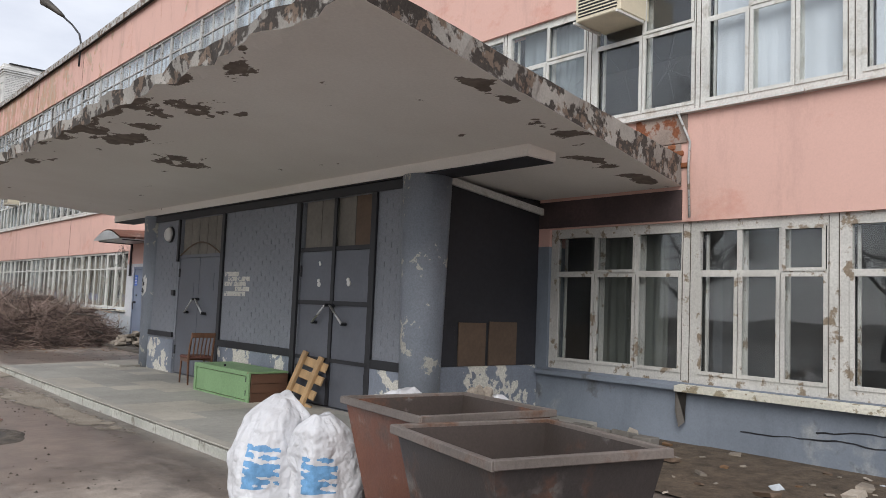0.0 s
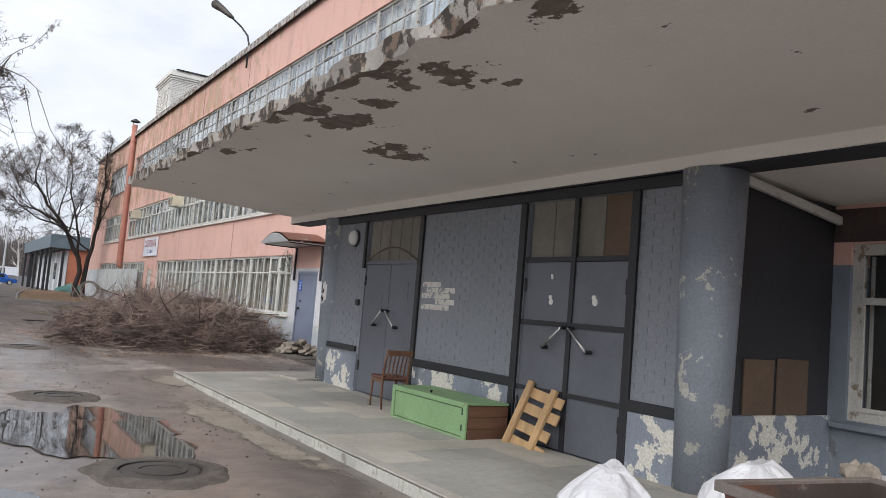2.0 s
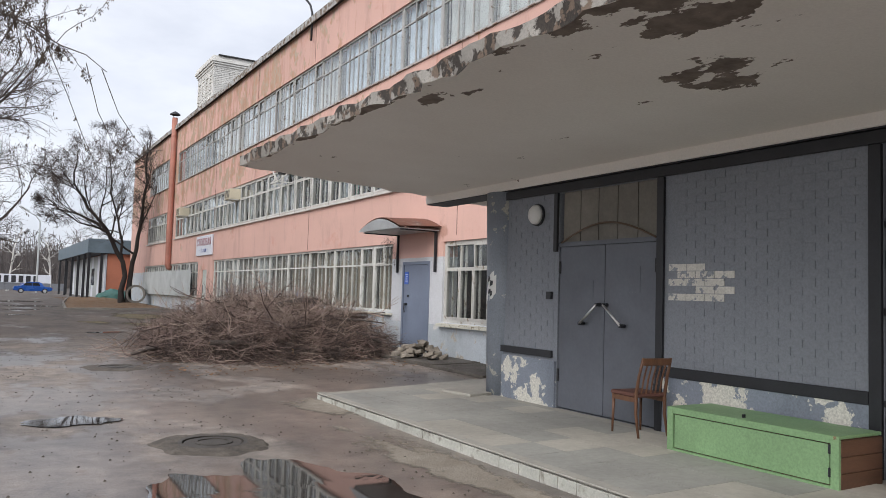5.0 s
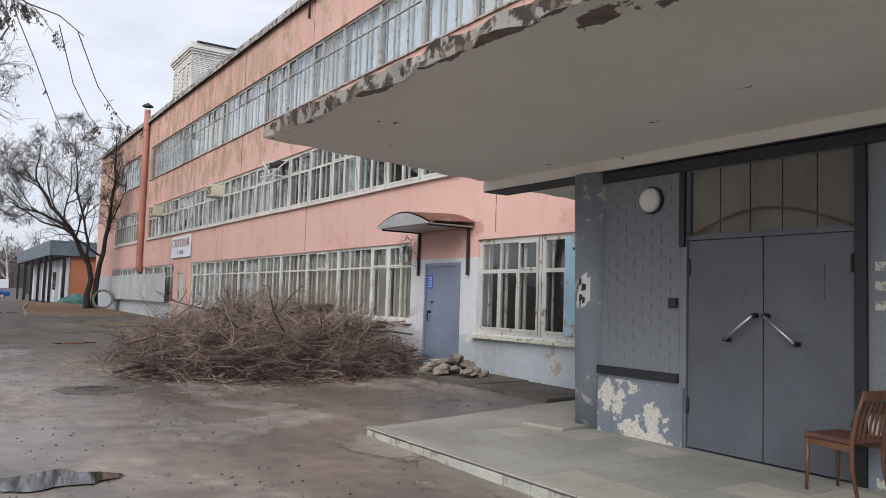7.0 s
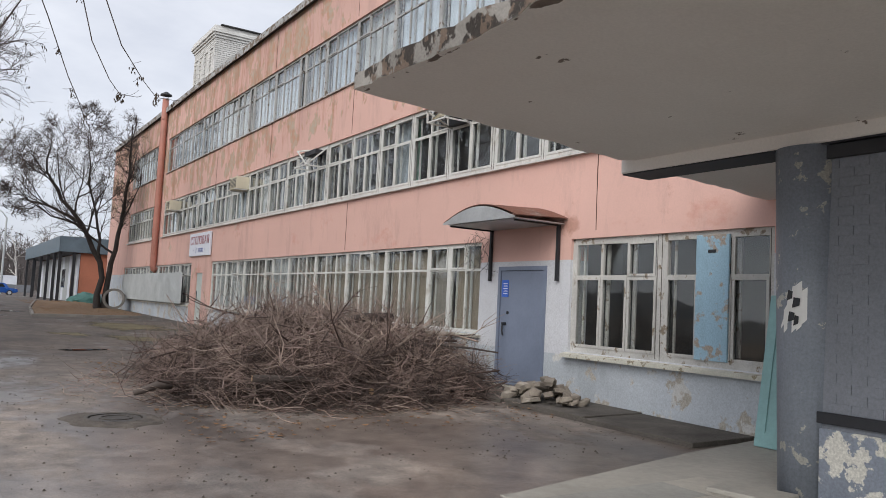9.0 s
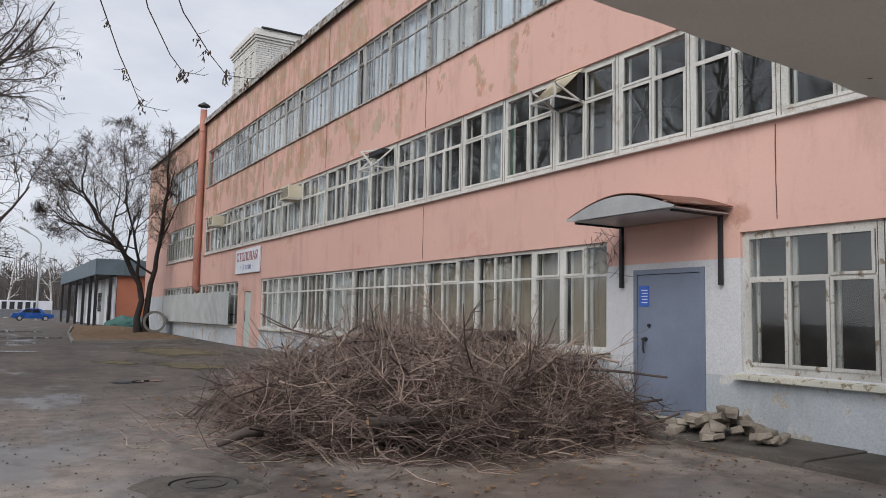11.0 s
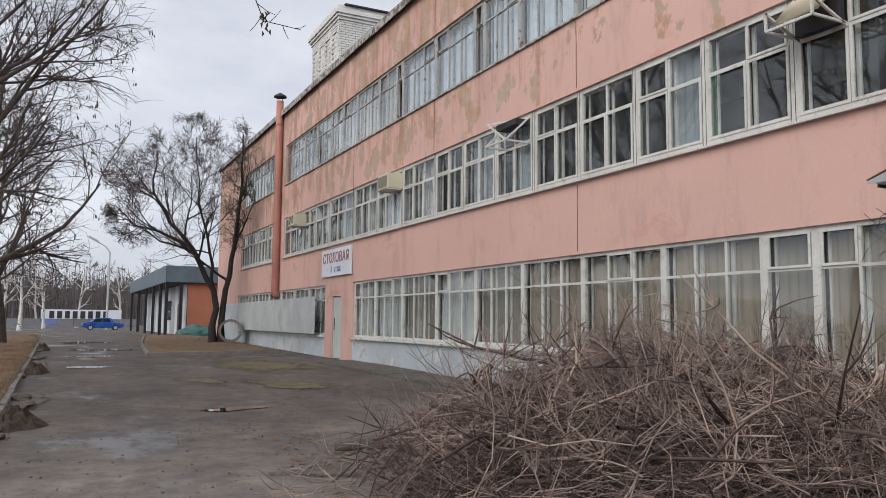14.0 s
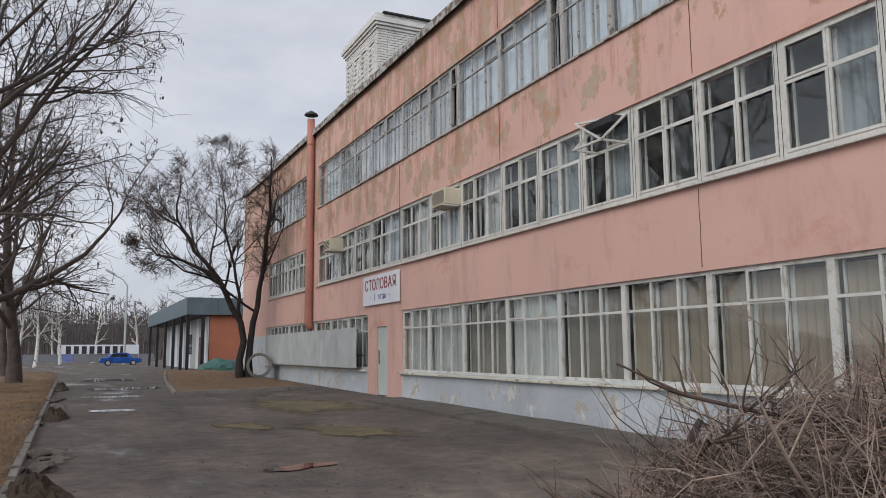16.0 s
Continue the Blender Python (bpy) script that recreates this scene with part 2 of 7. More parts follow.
M_CURTAINGREEN = plain("green_curtain", (0.16, 0.42, 0.27), 0.9, 0, 0.1, 8, 0.2)
M_CURTAINTAN = plain("beige_blind", (0.29, 0.245, 0.19), 0.9, 0, 0.12, 5, 0.2)
# Room gloom put into the colour, so the windows look dark.
M_ROOM = plain("room_gloom_grey", (0.098, 0.108, 0.122), 0.9, 0, 0.2, 2, 0.0)
M_ROOFFELT = plain("roofing_felt", (0.06, 0.06, 0.06), 0.9, 0, 0.2, 3, 0.2)
M_TIN = plain("galvanised_tin", (0.50, 0.51, 0.51), 0.4, 0.5, 0.12, 5, 0.1)
M_WHITEBRICK = plain("white_silicate_brick", (0.74, 0.73, 0.70), 0.85, 0, 0.12, 5, 0.2)
M_MORTAR = plain("mortar", (0.12, 0.115, 0.11), 0.95, 0, 0.1, 8, 0.2)
M_GREEN = peeling("green_paint", (0.23, 0.38, 0.19), (0.26, 0.16, 0.09), 0.72, 4.0, 0.5, 0.02, 0.08)
M_BROWNBOARD = plain("brown_board", (0.13, 0.065, 0.04), 0.55, 0, 0.2, 5, 0.12, stretch=(1, 1, 6))
M_PINE = plain("raw_pine", (0.50, 0.33, 0.17), 0.7, 0, 0.2, 5, 0.25, stretch=(4, 4, 1))
M_CHAIRWOOD = plain("varnished_wood", (0.16, 0.075, 0.04), 0.4, 0, 0.2, 7, 0.1, stretch=(6, 6, 1))
M_SEAT = plain("worn_brown_seat", (0.14, 0.06, 0.045), 0.75, 0, 0.2, 9, 0.3)
M_CHROME = plain("worn_steel", (0.60, 0.60, 0.60), 0.3, 0.9, 0.15, 12, 0.05)
M_RUST = peeling("rusty_steel", (0.050, 0.043, 0.042), (0.17, 0.07, 0.036), 0.55, 1.8, 0.42, 0.18, 0.3, True, (0.20, 0.185, 0.17))
# Base darkened for the shade inside the bin; rust and pale scrapes are wear.
M_BININSIDE = peeling("shaded_scraped_bin_inside", (0.062, 0.047, 0.040), (0.17, 0.07, 0.036), 0.54, 1.6, 0.5, 0.12, 0.3, True, (0.42, 0.40, 0.38))
M_RIM = peeling("worn_rim_steel", (0.175, 0.15, 0.135), (0.15, 0.08, 0.05), 0.52, 4.0, 0.5, 0.15, 0.2)
M_RUST2 = peeling("rust_brown_steel", (0.17, 0.068, 0.042), (0.12, 0.075, 0.06), 0.54, 2.2, 0.5, 0.15, 0.25, True, (0.26, 0.24, 0.22))


def bag_mat():
    """Woven plastic sacking, sharply creased."""
    m, n, l, p = mat_base("white_woven_bag")
    a = noise_tex(n, l, 5.5, 3, 0.5)
    sub = n.new("ShaderNodeMath")
    sub.operation, sub.inputs[1].default_value = "SUBTRACT", 0.5
    l.new(a, sub.inputs[0])
    ab = n.new("ShaderNodeMath")
    ab.operation = "ABSOLUTE"
    l.new(sub.outputs[0], ab.inputs[0])
    fold = ramp(n, l, ab.outputs[0], [(0.0, grey(0)), (0.16, grey(1))])
    b = noise_tex(n, l, 16, 4, 0.6)
    h = mixc(n, l, 0.3, fold, b)
    l.new(ramp(n, l, noise_tex(n, l, 2.0, 5, 0.6), [(0.3, (0.50, 0.50, 0.52)), (0.65, (0.66, 0.67, 0.70))]), p.inputs["Base Color"])
    p.inputs["Roughness"].default_value = 0.55
    bump(n, l, p, h, 0.55, 0.022)
    return m


M_BAG = bag_mat()
M_TRANSOM = plain("grey_brown_boarding", (0.21, 0.195, 0.17), 0.8, 0, 0.2, 4, 0.15)
M_FRAMENEAR = peeling("dirty_old_frame_paint", (0.54, 0.53, 0.50), (0.27, 0.215, 0.155), 0.565, 6.0, 0.65, 0.06, 0.14)
M_BAGPRINT = plain("blue_print", (0.16, 0.36, 0.62), 0.6, 0, 0.2, 12, 0.2)
M_OLDBRICK = plain("pale_old_brick", (0.42, 0.37, 0.31), 0.9, 0, 0.25, 9, 0.4)
M_RUBBLE = plain("rubble", (0.29, 0.25, 0.205), 0.95, 0, 0.3, 9, 0.5)
M_BARK = plain("bark", (0.10, 0.08, 0.07), 0.9, 0, 0.3, 10, 0.5)
M_TWIGPALE = plain("pale_dry_branches", (0.46, 0.36, 0.295), 0.85, 0, 0.3, 6, 0.3)
M_TWIG = plain("grey_brown_twigs", (0.36, 0.265, 0.23), 0.85, 0, 0.35, 6, 0.2)
# Twigs darkened to stand for the shaded gaps between the paler ones.
M_TWIG2 = plain("gap_dark_twigs", (0.108, 0.072, 0.060), 0.85, 0, 0.35, 6, 0.2)
# Same grain as M_BARK, much darker.
M_BARKDARK = plain("near_black_bark", (0.042, 0.034, 0.031), 0.9, 0, 0.3, 10, 0.5)
M_TWIGTREE = plain("tree_twigs", (0.085, 0.064, 0.056), 0.85, 0, 0.3, 3, 0)
# Distance haze put into the colour: paler than the nearer tree twigs.
M_HAZYWOOD = plain("hazed_far_wood", (0.15, 0.13, 0.125), 0.9, 0, 0.3, 1, 0)
M_SEEDS = plain("dry_seed_clusters", (0.10, 0.075, 0.055), 0.9, 0, 0.3, 6, 0)
M_BIRCH = peeling("birch_bark", (0.62, 0.60, 0.57), (0.05, 0.045, 0.04), 0.58, 4.0, 0.8, 0.03, 0.1, False)
M_CUTWOOD = plain("cut_wood", (0.50, 0.33, 0.19), 0.8, 0, 0.2, 9, 0.2)
M_LEAVES = plain("dead_leaves", (0.26, 0.15, 0.08), 0.95, 0, 0.4, 6, 0.5)
M_BLUECAR = plain("blue_car_paint", (0.02, 0.09, 0.36), 0.25, 0.1, 0.08, 3, 0)
M_TYRE = plain("tyre_rubber", (0.02, 0.02, 0.02), 0.8, 0, 0.2, 9, 0.1)
M_CARGLASS = plain("car_glass", (0.02, 0.025, 0.03), 0.08, 0, 0.1, 3, 0)
M_LAMPRED = plain("tail_lamp", (0.4, 0.02, 0.02), 0.3, 0, 0.1, 9, 0)
M_TEAL = plain("teal_tin", (0.13, 0.175, 0.21), 0.5, 0.1, 0.15, 3, 0.1)
M_TEALDOOR = plain("turquoise_board", (0.30, 0.52, 0.52), 0.55, 0, 0.12, 4, 0.1)
M_BLUEBOARD = peeling("light_blue_board", (0.34, 0.52, 0.64), (0.42, 0.36, 0.30), 0.55, 2.5, 0.7, 0.04, 0.1)
M_ORANGE = plain("orange_wall", (0.44, 0.165, 0.10), 0.85, 0, 0.12, 2, 0.15)
M_BLUEGREY = plain("blue_grey_base", (0.20, 0.24, 0.27), 0.85, 0, 0.15, 2, 0.15)
M_SIGN = plain("sign_white", (0.70, 0.72, 0.78), 0.5, 0, 0.06, 3, 0)
M_SIGNRED = plain("sign_red", (0.30, 0.05, 0.06), 0.6, 0, 0.15, 9, 0)
M_SIGNBLUE = plain("sign_blue", (0.16, 0.20, 0.42), 0.6, 0, 0.15, 9, 0)
M_NOTICE = plain("blue_notice", (0.04, 0.14, 0.60), 0.4, 0, 0.1, 9, 0)
M_PIPE = plain("pink_pipe", (0.46, 0.20, 0.15), 0.6, 0, 0.15, 3, 0.1)
M_PLASTIC = plain("white_plastic", (0.75, 0.75, 0.73), 0.35, 0, 0.06, 4, 0)
M_TAN = plain("tan_sheet", (0.66, 0.60, 0.46), 0.7, 0, 0.1, 4, 0.1)
M_TARP = plain("faded_teal_tarpaulin", (0.06, 0.17, 0.15), 0.6, 0, 0.2, 5, 0.2)
M_FENCE = plain("grey_mesh_panel", (0.46, 0.48, 0.48), 0.5, 0.2, 0.12, 4, 0.1)
M_FENCEGREY = plain("grey_fence_board", (0.20, 0.21, 0.23), 0.8, 0, 0.2, 1, 0)
M_HILL = plain("far_wooded_hill", (0.075, 0.075, 0.085), 1.0, 0, 0.3, 0.2, 0)
M_IRONCAST = plain("cast_iron", (0.10, 0.09, 0.08), 0.6, 0.5, 0.25, 10, 0.3)
M_CLOTH = plain("brown_curtain", (0.24, 0.22, 0.19), 0.9, 0, 0.12, 5, 0.2)
M_PLY = plain("faded_plywood", (0.14, 0.095, 0.065), 0.75, 0, 0.2, 4, 0.1)


# ---- mesh helpers ----
def box(bm, x0, x1, y0, y1, z0, z1):
    vs = [bm.verts.new(c) for c in ((x0, y0, z0), (x1, y0, z0), (x1, y1, z0), (x0, y1, z0), (x0, y0, z1), (x1, y0, z1), (x1, y1, z1), (x0, y1, z1))]
    for f in ((0, 3, 2, 1), (4, 5, 6, 7), (0, 1, 5, 4), (1, 2, 6, 5), (2, 3, 7, 6), (3, 0, 4, 7)):
        bm.faces.new([vs[i] for i in f])
    return vs


def beam(bm, a, b, w, h=None, up=(0, 0, 1)):
    """A bar of section w by h from a to b."""
    a, b = Vector(a), Vector(b)
    h = h or w
    d = (b - a).normalized()
    s = d.cross(Vector(up))
    if s.length < 1e-3:
        s = d.cross(Vector((1, 0, 0)))
    s.normalize()
    u = s.cross(d)
    vs = [bm.verts.new(p + s * i * w / 2 + u * j * h / 2) for p in (a, b) for i, j in ((-1, -1), (1, -1), (1, 1), (-1, 1))]
    for f in ((3, 2, 1, 0), (4, 5, 6, 7), (0, 1, 5, 4), (1, 2, 6, 5), (2, 3, 7, 6), (3, 0, 4, 7)):
        bm.faces.new([vs[i] for i in f])


def tube(bm, pts, radii, sides=8, cap=True):
    """A tapered tube through points."""
    rings = []
    pts = [Vector(p) for p in pts]
    ref = None
    for i, p in enumerate(pts):
        d = (pts[min(i + 1, len(pts) - 1)] - pts[max(i - 1, 0)]).normalized()
        if ref is None:
            ref = d.cross(Vector((0.3, 0.9, 0.2)))
            if ref.length < 0.1:
                ref = d.cross(Vector((1, 0, 0)))
        ref = (ref - d * ref.dot(d)).normalized()
        o = d.cross(ref)
        rings.append([bm.verts.new(p + (ref * math.cos(k * math.tau / sides) + o * math.sin(k * math.tau / sides)) * radii[i]) for k in range(sides)])
    for r0, r1 in zip(rings, rings[1:]):
        for k in range(sides):
            bm.faces.new((r0[k], r0[(k + 1) % sides], r1[(k + 1) % sides], r1[k]))
    if cap:
        bm.faces.new(rings[0][::-1])
        bm.faces.new(rings[-1])


def bevel(bm, w, seg=1):
    bmesh.ops.bevel(bm, geom=bm.edges[:], offset=w, segments=seg, affect="EDGES", profile=0.5, clamp_overlap=True)


def part(name, bm, material, parent=None, label="", smooth=False, bev=0.0):
    """One bmesh as one mesh object under a thing."""
    if bev:
        bevel(bm, bev)
    me = bpy.data.meshes.new(name)
    bm.normal_update()
    bm.to_mesh(me)
    bm.free()
    me.materials.append(material)
    if smooth:
        for f in me.polygons:
            f.use_smooth = True
    ob = new(name, me)
    if parent:
        ob.parent = parent
    if label:
        ob["label"] = label
    return ob


def piece(name, me, parent, loc=(0, 0, 0)):
    ob = new(name, me)
    ob.parent = parent
    ob.location = loc
    return ob


def thing(name, label, category, loc=(0, 0, 0), group="", rz=0.0, kind=""):
    e = new(name)
    e.empty_display_size = 0.1
    e.matrix_world = pose(*loc, 0, 0, rz)
    return tagged(e, label, category, group, kind)


def struct(name, bm, material, label, category, bev=0.0):
    return tagged(part(name, bm, material, bev=bev), label, category, kind="structure")


def raw(name, verts, faces, material, smooth=False):
    me = bpy.data.meshes.new(name)
    me.from_pydata(verts, [], faces)
    me.update()
    me.materials.append(material)
    if smooth:
        me.polygons.foreach_set("use_smooth", [True] * len(me.polygons))
    return me


class Sticks:
    """Many thin tapered sticks gathered into one mesh."""

    def __init__(self):
        self.v, self.f = [], []

    def add(self, pts, radii, sides=4):
        base = len(self.v)
        ref = None
        k0 = len(pts)
        for i, p in enumerate(pts):
            a, b = pts[max(i - 1, 0)], pts[min(i + 1, k0 - 1)]
            d = Vector((b[0] - a[0], b[1] - a[1], b[2] - a[2]))
            if d.length < 1e-6:
                d = Vector((0, 0, 1))
            d.normalize()
            if ref is None:
                ref = d.cross(Vector((0.31, 0.87, 0.38)))
                if ref.length < 0.1:
                    ref = d.cross(Vector((1, 0, 0)))
            ref = ref - d * ref.dot(d)
            ref.normalize()
            o = d.cross(ref)
            r = radii[i]
            for k in range(sides):
                c, s = math.cos(k * math.tau / sides) * r, math.sin(k * math.tau / sides) * r
                self.v.append((p[0] + ref.x * c + o.x * s, p[1] + ref.y * c + o.y * s, p[2] + ref.z * c + o.z * s))
        for i in range(k0 - 1):
            for k in range(sides):
                q = base + i * sides
                self.f.append((q + k, q + (k + 1) % sides, q + sides + (k + 1) % sides, q + sides + k))

    def made(self, name, material, parent=None, label=""):
        ob = new(name, raw(name, self.v, self.f, material, True))
        if parent:
            ob.parent = parent
        if label:
            ob["label"] = label
        return ob


def G(x, y):
    """The ground's height: it rises a little along the drive and towards the building."""
    a = 0.0085 * min(max(y - 12, 0), 54) - 0.0035 * min(max(y - 66, 0), 44)
    return a + 0.018 * min(max(x - 2.5, 0), 5.6)


# ---- large structure ----
def asphalt_mat():
    m, n, l, p = mat_base("wet_asphalt")
    fine = noise_tex(n, l, 90, 3, 0.7)
    mid = noise_tex(n, l, 3.5, 7, 0.65)
    big = noise_tex(n, l, 0.45, 6, 0.6, stretch=(1.6, 0.8, 1))
    dusty = ramp(n, l, big, [(0.38, (0.15, 0.137, 0.128)), (0.62, (0.26, 0.23, 0.205))])
    c = mixc(n, l, 1.0, dusty, ramp(n, l, mid, [(0.28, grey(0.50)), (0.66, grey(1.12))]), "MULTIPLY")
    c = mixc(n, l, 1.0, c, ramp(n, l, fine, [(0.34, grey(0.55)), (0.66, grey(1.25))]), "MULTIPLY")
    wet = noise_tex(n, l, 0.5, 8, 0.62, stretch=(1.0, 0.55, 1))
    geo = n.new("ShaderNodeNewGeometry")
    sep = n.new("ShaderNodeSeparateXYZ")
    l.new(geo.outputs["Position"], sep.inputs[0])
    dry = n.new("ShaderNodeMapRange")
    for k, val in ((1, 18.0), (2, 30.0), (3, 0.09), (4, -0.07)):
        dry.inputs[k].default_value = val
    l.new(sep.outputs["Y"], dry.inputs[0])
    wadd = n.new("ShaderNodeMath")
    wadd.operation = "ADD"
    l.new(wet, wadd.inputs[0])
    l.new(dry.outputs[0], wadd.inputs[1])
    wetm = ramp(n, l, wadd.outputs[0], [(0.47, grey(0)), (0.58, grey(1))])
    c = mixc(n, l, wetm, c, mixc(n, l, 1.0, c, (0.62, 0.60, 0.60), "MULTIPLY"))
    # Brightness put into the colour: lifted near the porch, lowered down the drive.
    near_far_tone = n.new("ShaderNodeMapRange")
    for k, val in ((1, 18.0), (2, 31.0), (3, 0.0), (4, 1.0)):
        near_far_tone.inputs[k].default_value = val
    l.new(sep.outputs["Y"], near_far_tone.inputs[0])
    c = mixc(n, l, 1.0, c, mixc(n, l, near_far_tone.outputs[0], (1.72, 1.64, 1.56), (0.60, 0.55, 0.515)), "MULTIPLY")
    l.new(c, p.inputs["Base Color"])
    l.new(mixc(n, l, wetm, (0.85, 0.85, 0.85), (0.30, 0.30, 0.30)), p.inputs["Roughness"])
    bump(n, l, p, mid, 0.25, 0.02)
    return m


def soil_mat(name, a, b, scale=5, fade=False):
    m, n, l, p = mat_base(name)
    mid = noise_tex(n, l, scale, 8, 0.7)
    fine = noise_tex(n, l, 60, 4, 0.7)
    c = ramp(n, l, mid, [(0.3, a), (0.65, b)])
    c = mixc(n, l, 1.0, c, ramp(n, l, fine, [(0.3, grey(0.6)), (0.7, grey(1.15))]), "MULTIPLY")
    l.new(c, p.inputs["Base Color"])
    p.inputs["Roughness"].default_value = 0.95
    bump(n, l, p, fine, 0.6, 0.02)
    if fade:
        uv = n.new("ShaderNodeUVMap")
        uv.uv_map = "rim"
        sp = n.new("ShaderNodeSeparateXYZ")
        l.new(uv.outputs[0], sp.inputs[0])
        ma = n.new("ShaderNodeMath")
        ma.operation, ma.inputs[1].default_value = "MULTIPLY_ADD", -1.0
        l.new(sp.outputs["X"], ma.inputs[0])
        l.new(noise_tex(n, l, 2.2, 9, 0.7), ma.inputs[2])
        l.new(ramp(n, l, ma.outputs[0], [(0.0, grey(0)), (0.16, grey(1))]), p.inputs["Alpha"])
    return m


M_ASPHALT = asphalt_mat()
M_SOIL = soil_mat("leafy_soil", (0.085, 0.055, 0.033), (0.27, 0.175, 0.10), 7)
M_DUST = soil_mat("sandy_dirt", (0.24, 0.205, 0.165), (0.40, 0.35, 0.29), 2.5, True)
M_MOSS = soil_mat("mossy_asphalt", (0.085, 0.073, 0.042), (0.20, 0.165, 0.09), 2.0, True)
M_RUBBLESOIL = soil_mat("rubble_soil", (0.085, 0.07, 0.06), (0.20, 0.168, 0.138), 4, True)
M_CRUMBLE = soil_mat("crumbled_asphalt", (0.07, 0.06, 0.052), (0.17, 0.145, 0.12), 6)
M_CLOD = soil_mat("dark_swept_soil", (0.022, 0.016, 0.012), (0.085, 0.055, 0.036), 9)
M_DRYGRASS = plain("dry_grass_blades", (0.33, 0.22, 0.12), 0.9, 0, 0.35, 4, 0)
M_WATER, _n, _l, _p = mat_base("puddle_water")
_p.inputs["Base Color"].default_value = (0.035, 0.03, 0.027, 1)
_p.inputs["Roughness"].default_value = 0.03
_p.inputs["IOR"].default_value = 1.6
bump(_n, _l, _p, noise_tex(_n, _l, 2.0, 2, 0.5), 0.02, 0.01)


def sheet(name, xs, ys, material, lift=0.0, rough=0.0, inside=None):
    """A ground sheet on a grid, following the ground's height."""
    v, f, idx = [], [], {}
    for j, y in enumerate(ys):
        for i, x in enumerate(xs):
            idx[i, j] = len(v)
            v.append((x, y, G(x, y) + lift + (rough * noise.noise((x * 1.3, y * 1.3, 0.3)) if rough else 0)))
    for j in range(len(ys) - 1):
        for i in range(len(xs) - 1):
            f.append((idx[i, j], idx[i + 1, j], idx[i + 1, j + 1], idx[i, j + 1]))
    return new(name, raw(name, v, f, material, True))


def blob(name, cx, cy, rx, ry, material, lift, seed, wob=0.35, rz=0.0, step=160):
    """A thin patch with a ragged outline on the ground."""
    v, f = [(cx, cy, G(cx, cy) + lift)], []
    rings = [(k + 1) / 9 for k in range(9)]
    for ring in rings:
        for k in range(step):
            a = k * math.tau / step
            w = 1 + wob * noise.fractal((math.cos(a) * 1.3 + seed, math.sin(a) * 1.3, seed * 0.7), 1.1, 2.1, 4)
            x, y = rx * ring * w * math.cos(a), ry * ring * w * math.sin(a)
            x, y = x * math.cos(rz) - y * math.sin(rz) + cx, x * math.sin(rz) + y * math.cos(rz) + cy
            v.append((x, y, G(x, y) + lift))
    for k in range(step):
        k2 = (k + 1) % step
        f.append((0, 1 + k, 1 + k2))
        for r in range(8):
            q = 1 + r * step
            f.append((q + k, q + step + k, q + step + k2, q + k2))
    ob = new(name, raw(name, v, f, material))
    uvl = ob.data.uv_layers.new(name="rim")
    radial = [0.0] + [r for r in rings for _ in range(step)]
    for lp in ob.data.loops:
        uvl.data[lp.index].uv = (radial[lp.vertex_index], 0.0)
    return ob


def spread(a, b, s):
    n = max(1, round((b - a) / s))
    return [a + (b - a) * i / n for i in range(n + 1)]


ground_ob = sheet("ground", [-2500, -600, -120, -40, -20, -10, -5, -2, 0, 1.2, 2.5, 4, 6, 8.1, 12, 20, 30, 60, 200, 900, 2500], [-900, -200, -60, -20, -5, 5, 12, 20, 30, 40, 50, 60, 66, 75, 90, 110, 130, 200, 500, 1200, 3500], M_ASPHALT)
tagged(ground_ob, "worn wet grey asphalt yard with puddles", "asphalt", kind="structure")

# wall with openings, all in the plane x = const
WX, WT = 8.10, 0.38


def wall_cells(bm, x0, x1, ya, yb, za, zb, holes):
    ys = sorted({ya, yb, *[h[i] for h in holes for i in (0, 1) if ya < h[i] < yb]})
    zs = sorted({za, zb, *[h[i] for h in holes for i in (2, 3) if za < h[i] < zb]})
    for z0, z1 in zip(zs, zs[1:]):
        run = None
        for y0, y1 in list(zip(ys, ys[1:])) + [(yb, None)]:
            solid = y1 is not None and not any(h[0] <= (y0 + y1) / 2 <= h[1] and h[2] <= (z0 + z1) / 2 <= h[3] for h in holes)
            if solid and run is None:
                run = y0
            if not solid and run is not None:
                box(bm, x0, x1, run, y0, z0, z1)
                run = None


YA, YB, ROOF = -14.0, 63.6, 10.32
Z1 = (1.12, 2.84)
Z2 = (4.20, 5.84)
Z2N = (4.02, 5.70)
Z3 = (7.26, 8.92)
ZN = (0.80, 2.68)
BAYS1 = [23.35, 24.5, 25.3, 27.2, 29.25, 31.25, 33.2, 35.2, 37.3, 39.3, 41.05]
BAYS1F = [43.85, 45.9, 47.9, 49.9, 52.0, 54.0, 56.0, 58.2]
BAYS1M = [17.2, 19.0, 20.85]
BAYS1N = [-9.0, -7.2, -5.4, -3.6, -1.85, -0.1, 1.55, 3.2, 4.87, 7.0]
BAYS2 = [12.9, 14.3, 15.8, 17.25, 18.75, 20.25, 21.7, 23.15, 24.72, 26.25, 27.78, 29.3, 30.8, 32.3, 33.8, 35.3, 37.35, 39.2, 41.2, 43.7, 45.3, 46.9, 49.6]
BAYS2N = [-9.0, -7.2, -5.4, -3.6, -1.9, -0.15, 1.4, 3.05, 4.78, 6.4, 8.0, 9.6, 11.2, 12.9]
BAYS2F = [50.65, 52.4, 54.2, 56.0, 57.8]
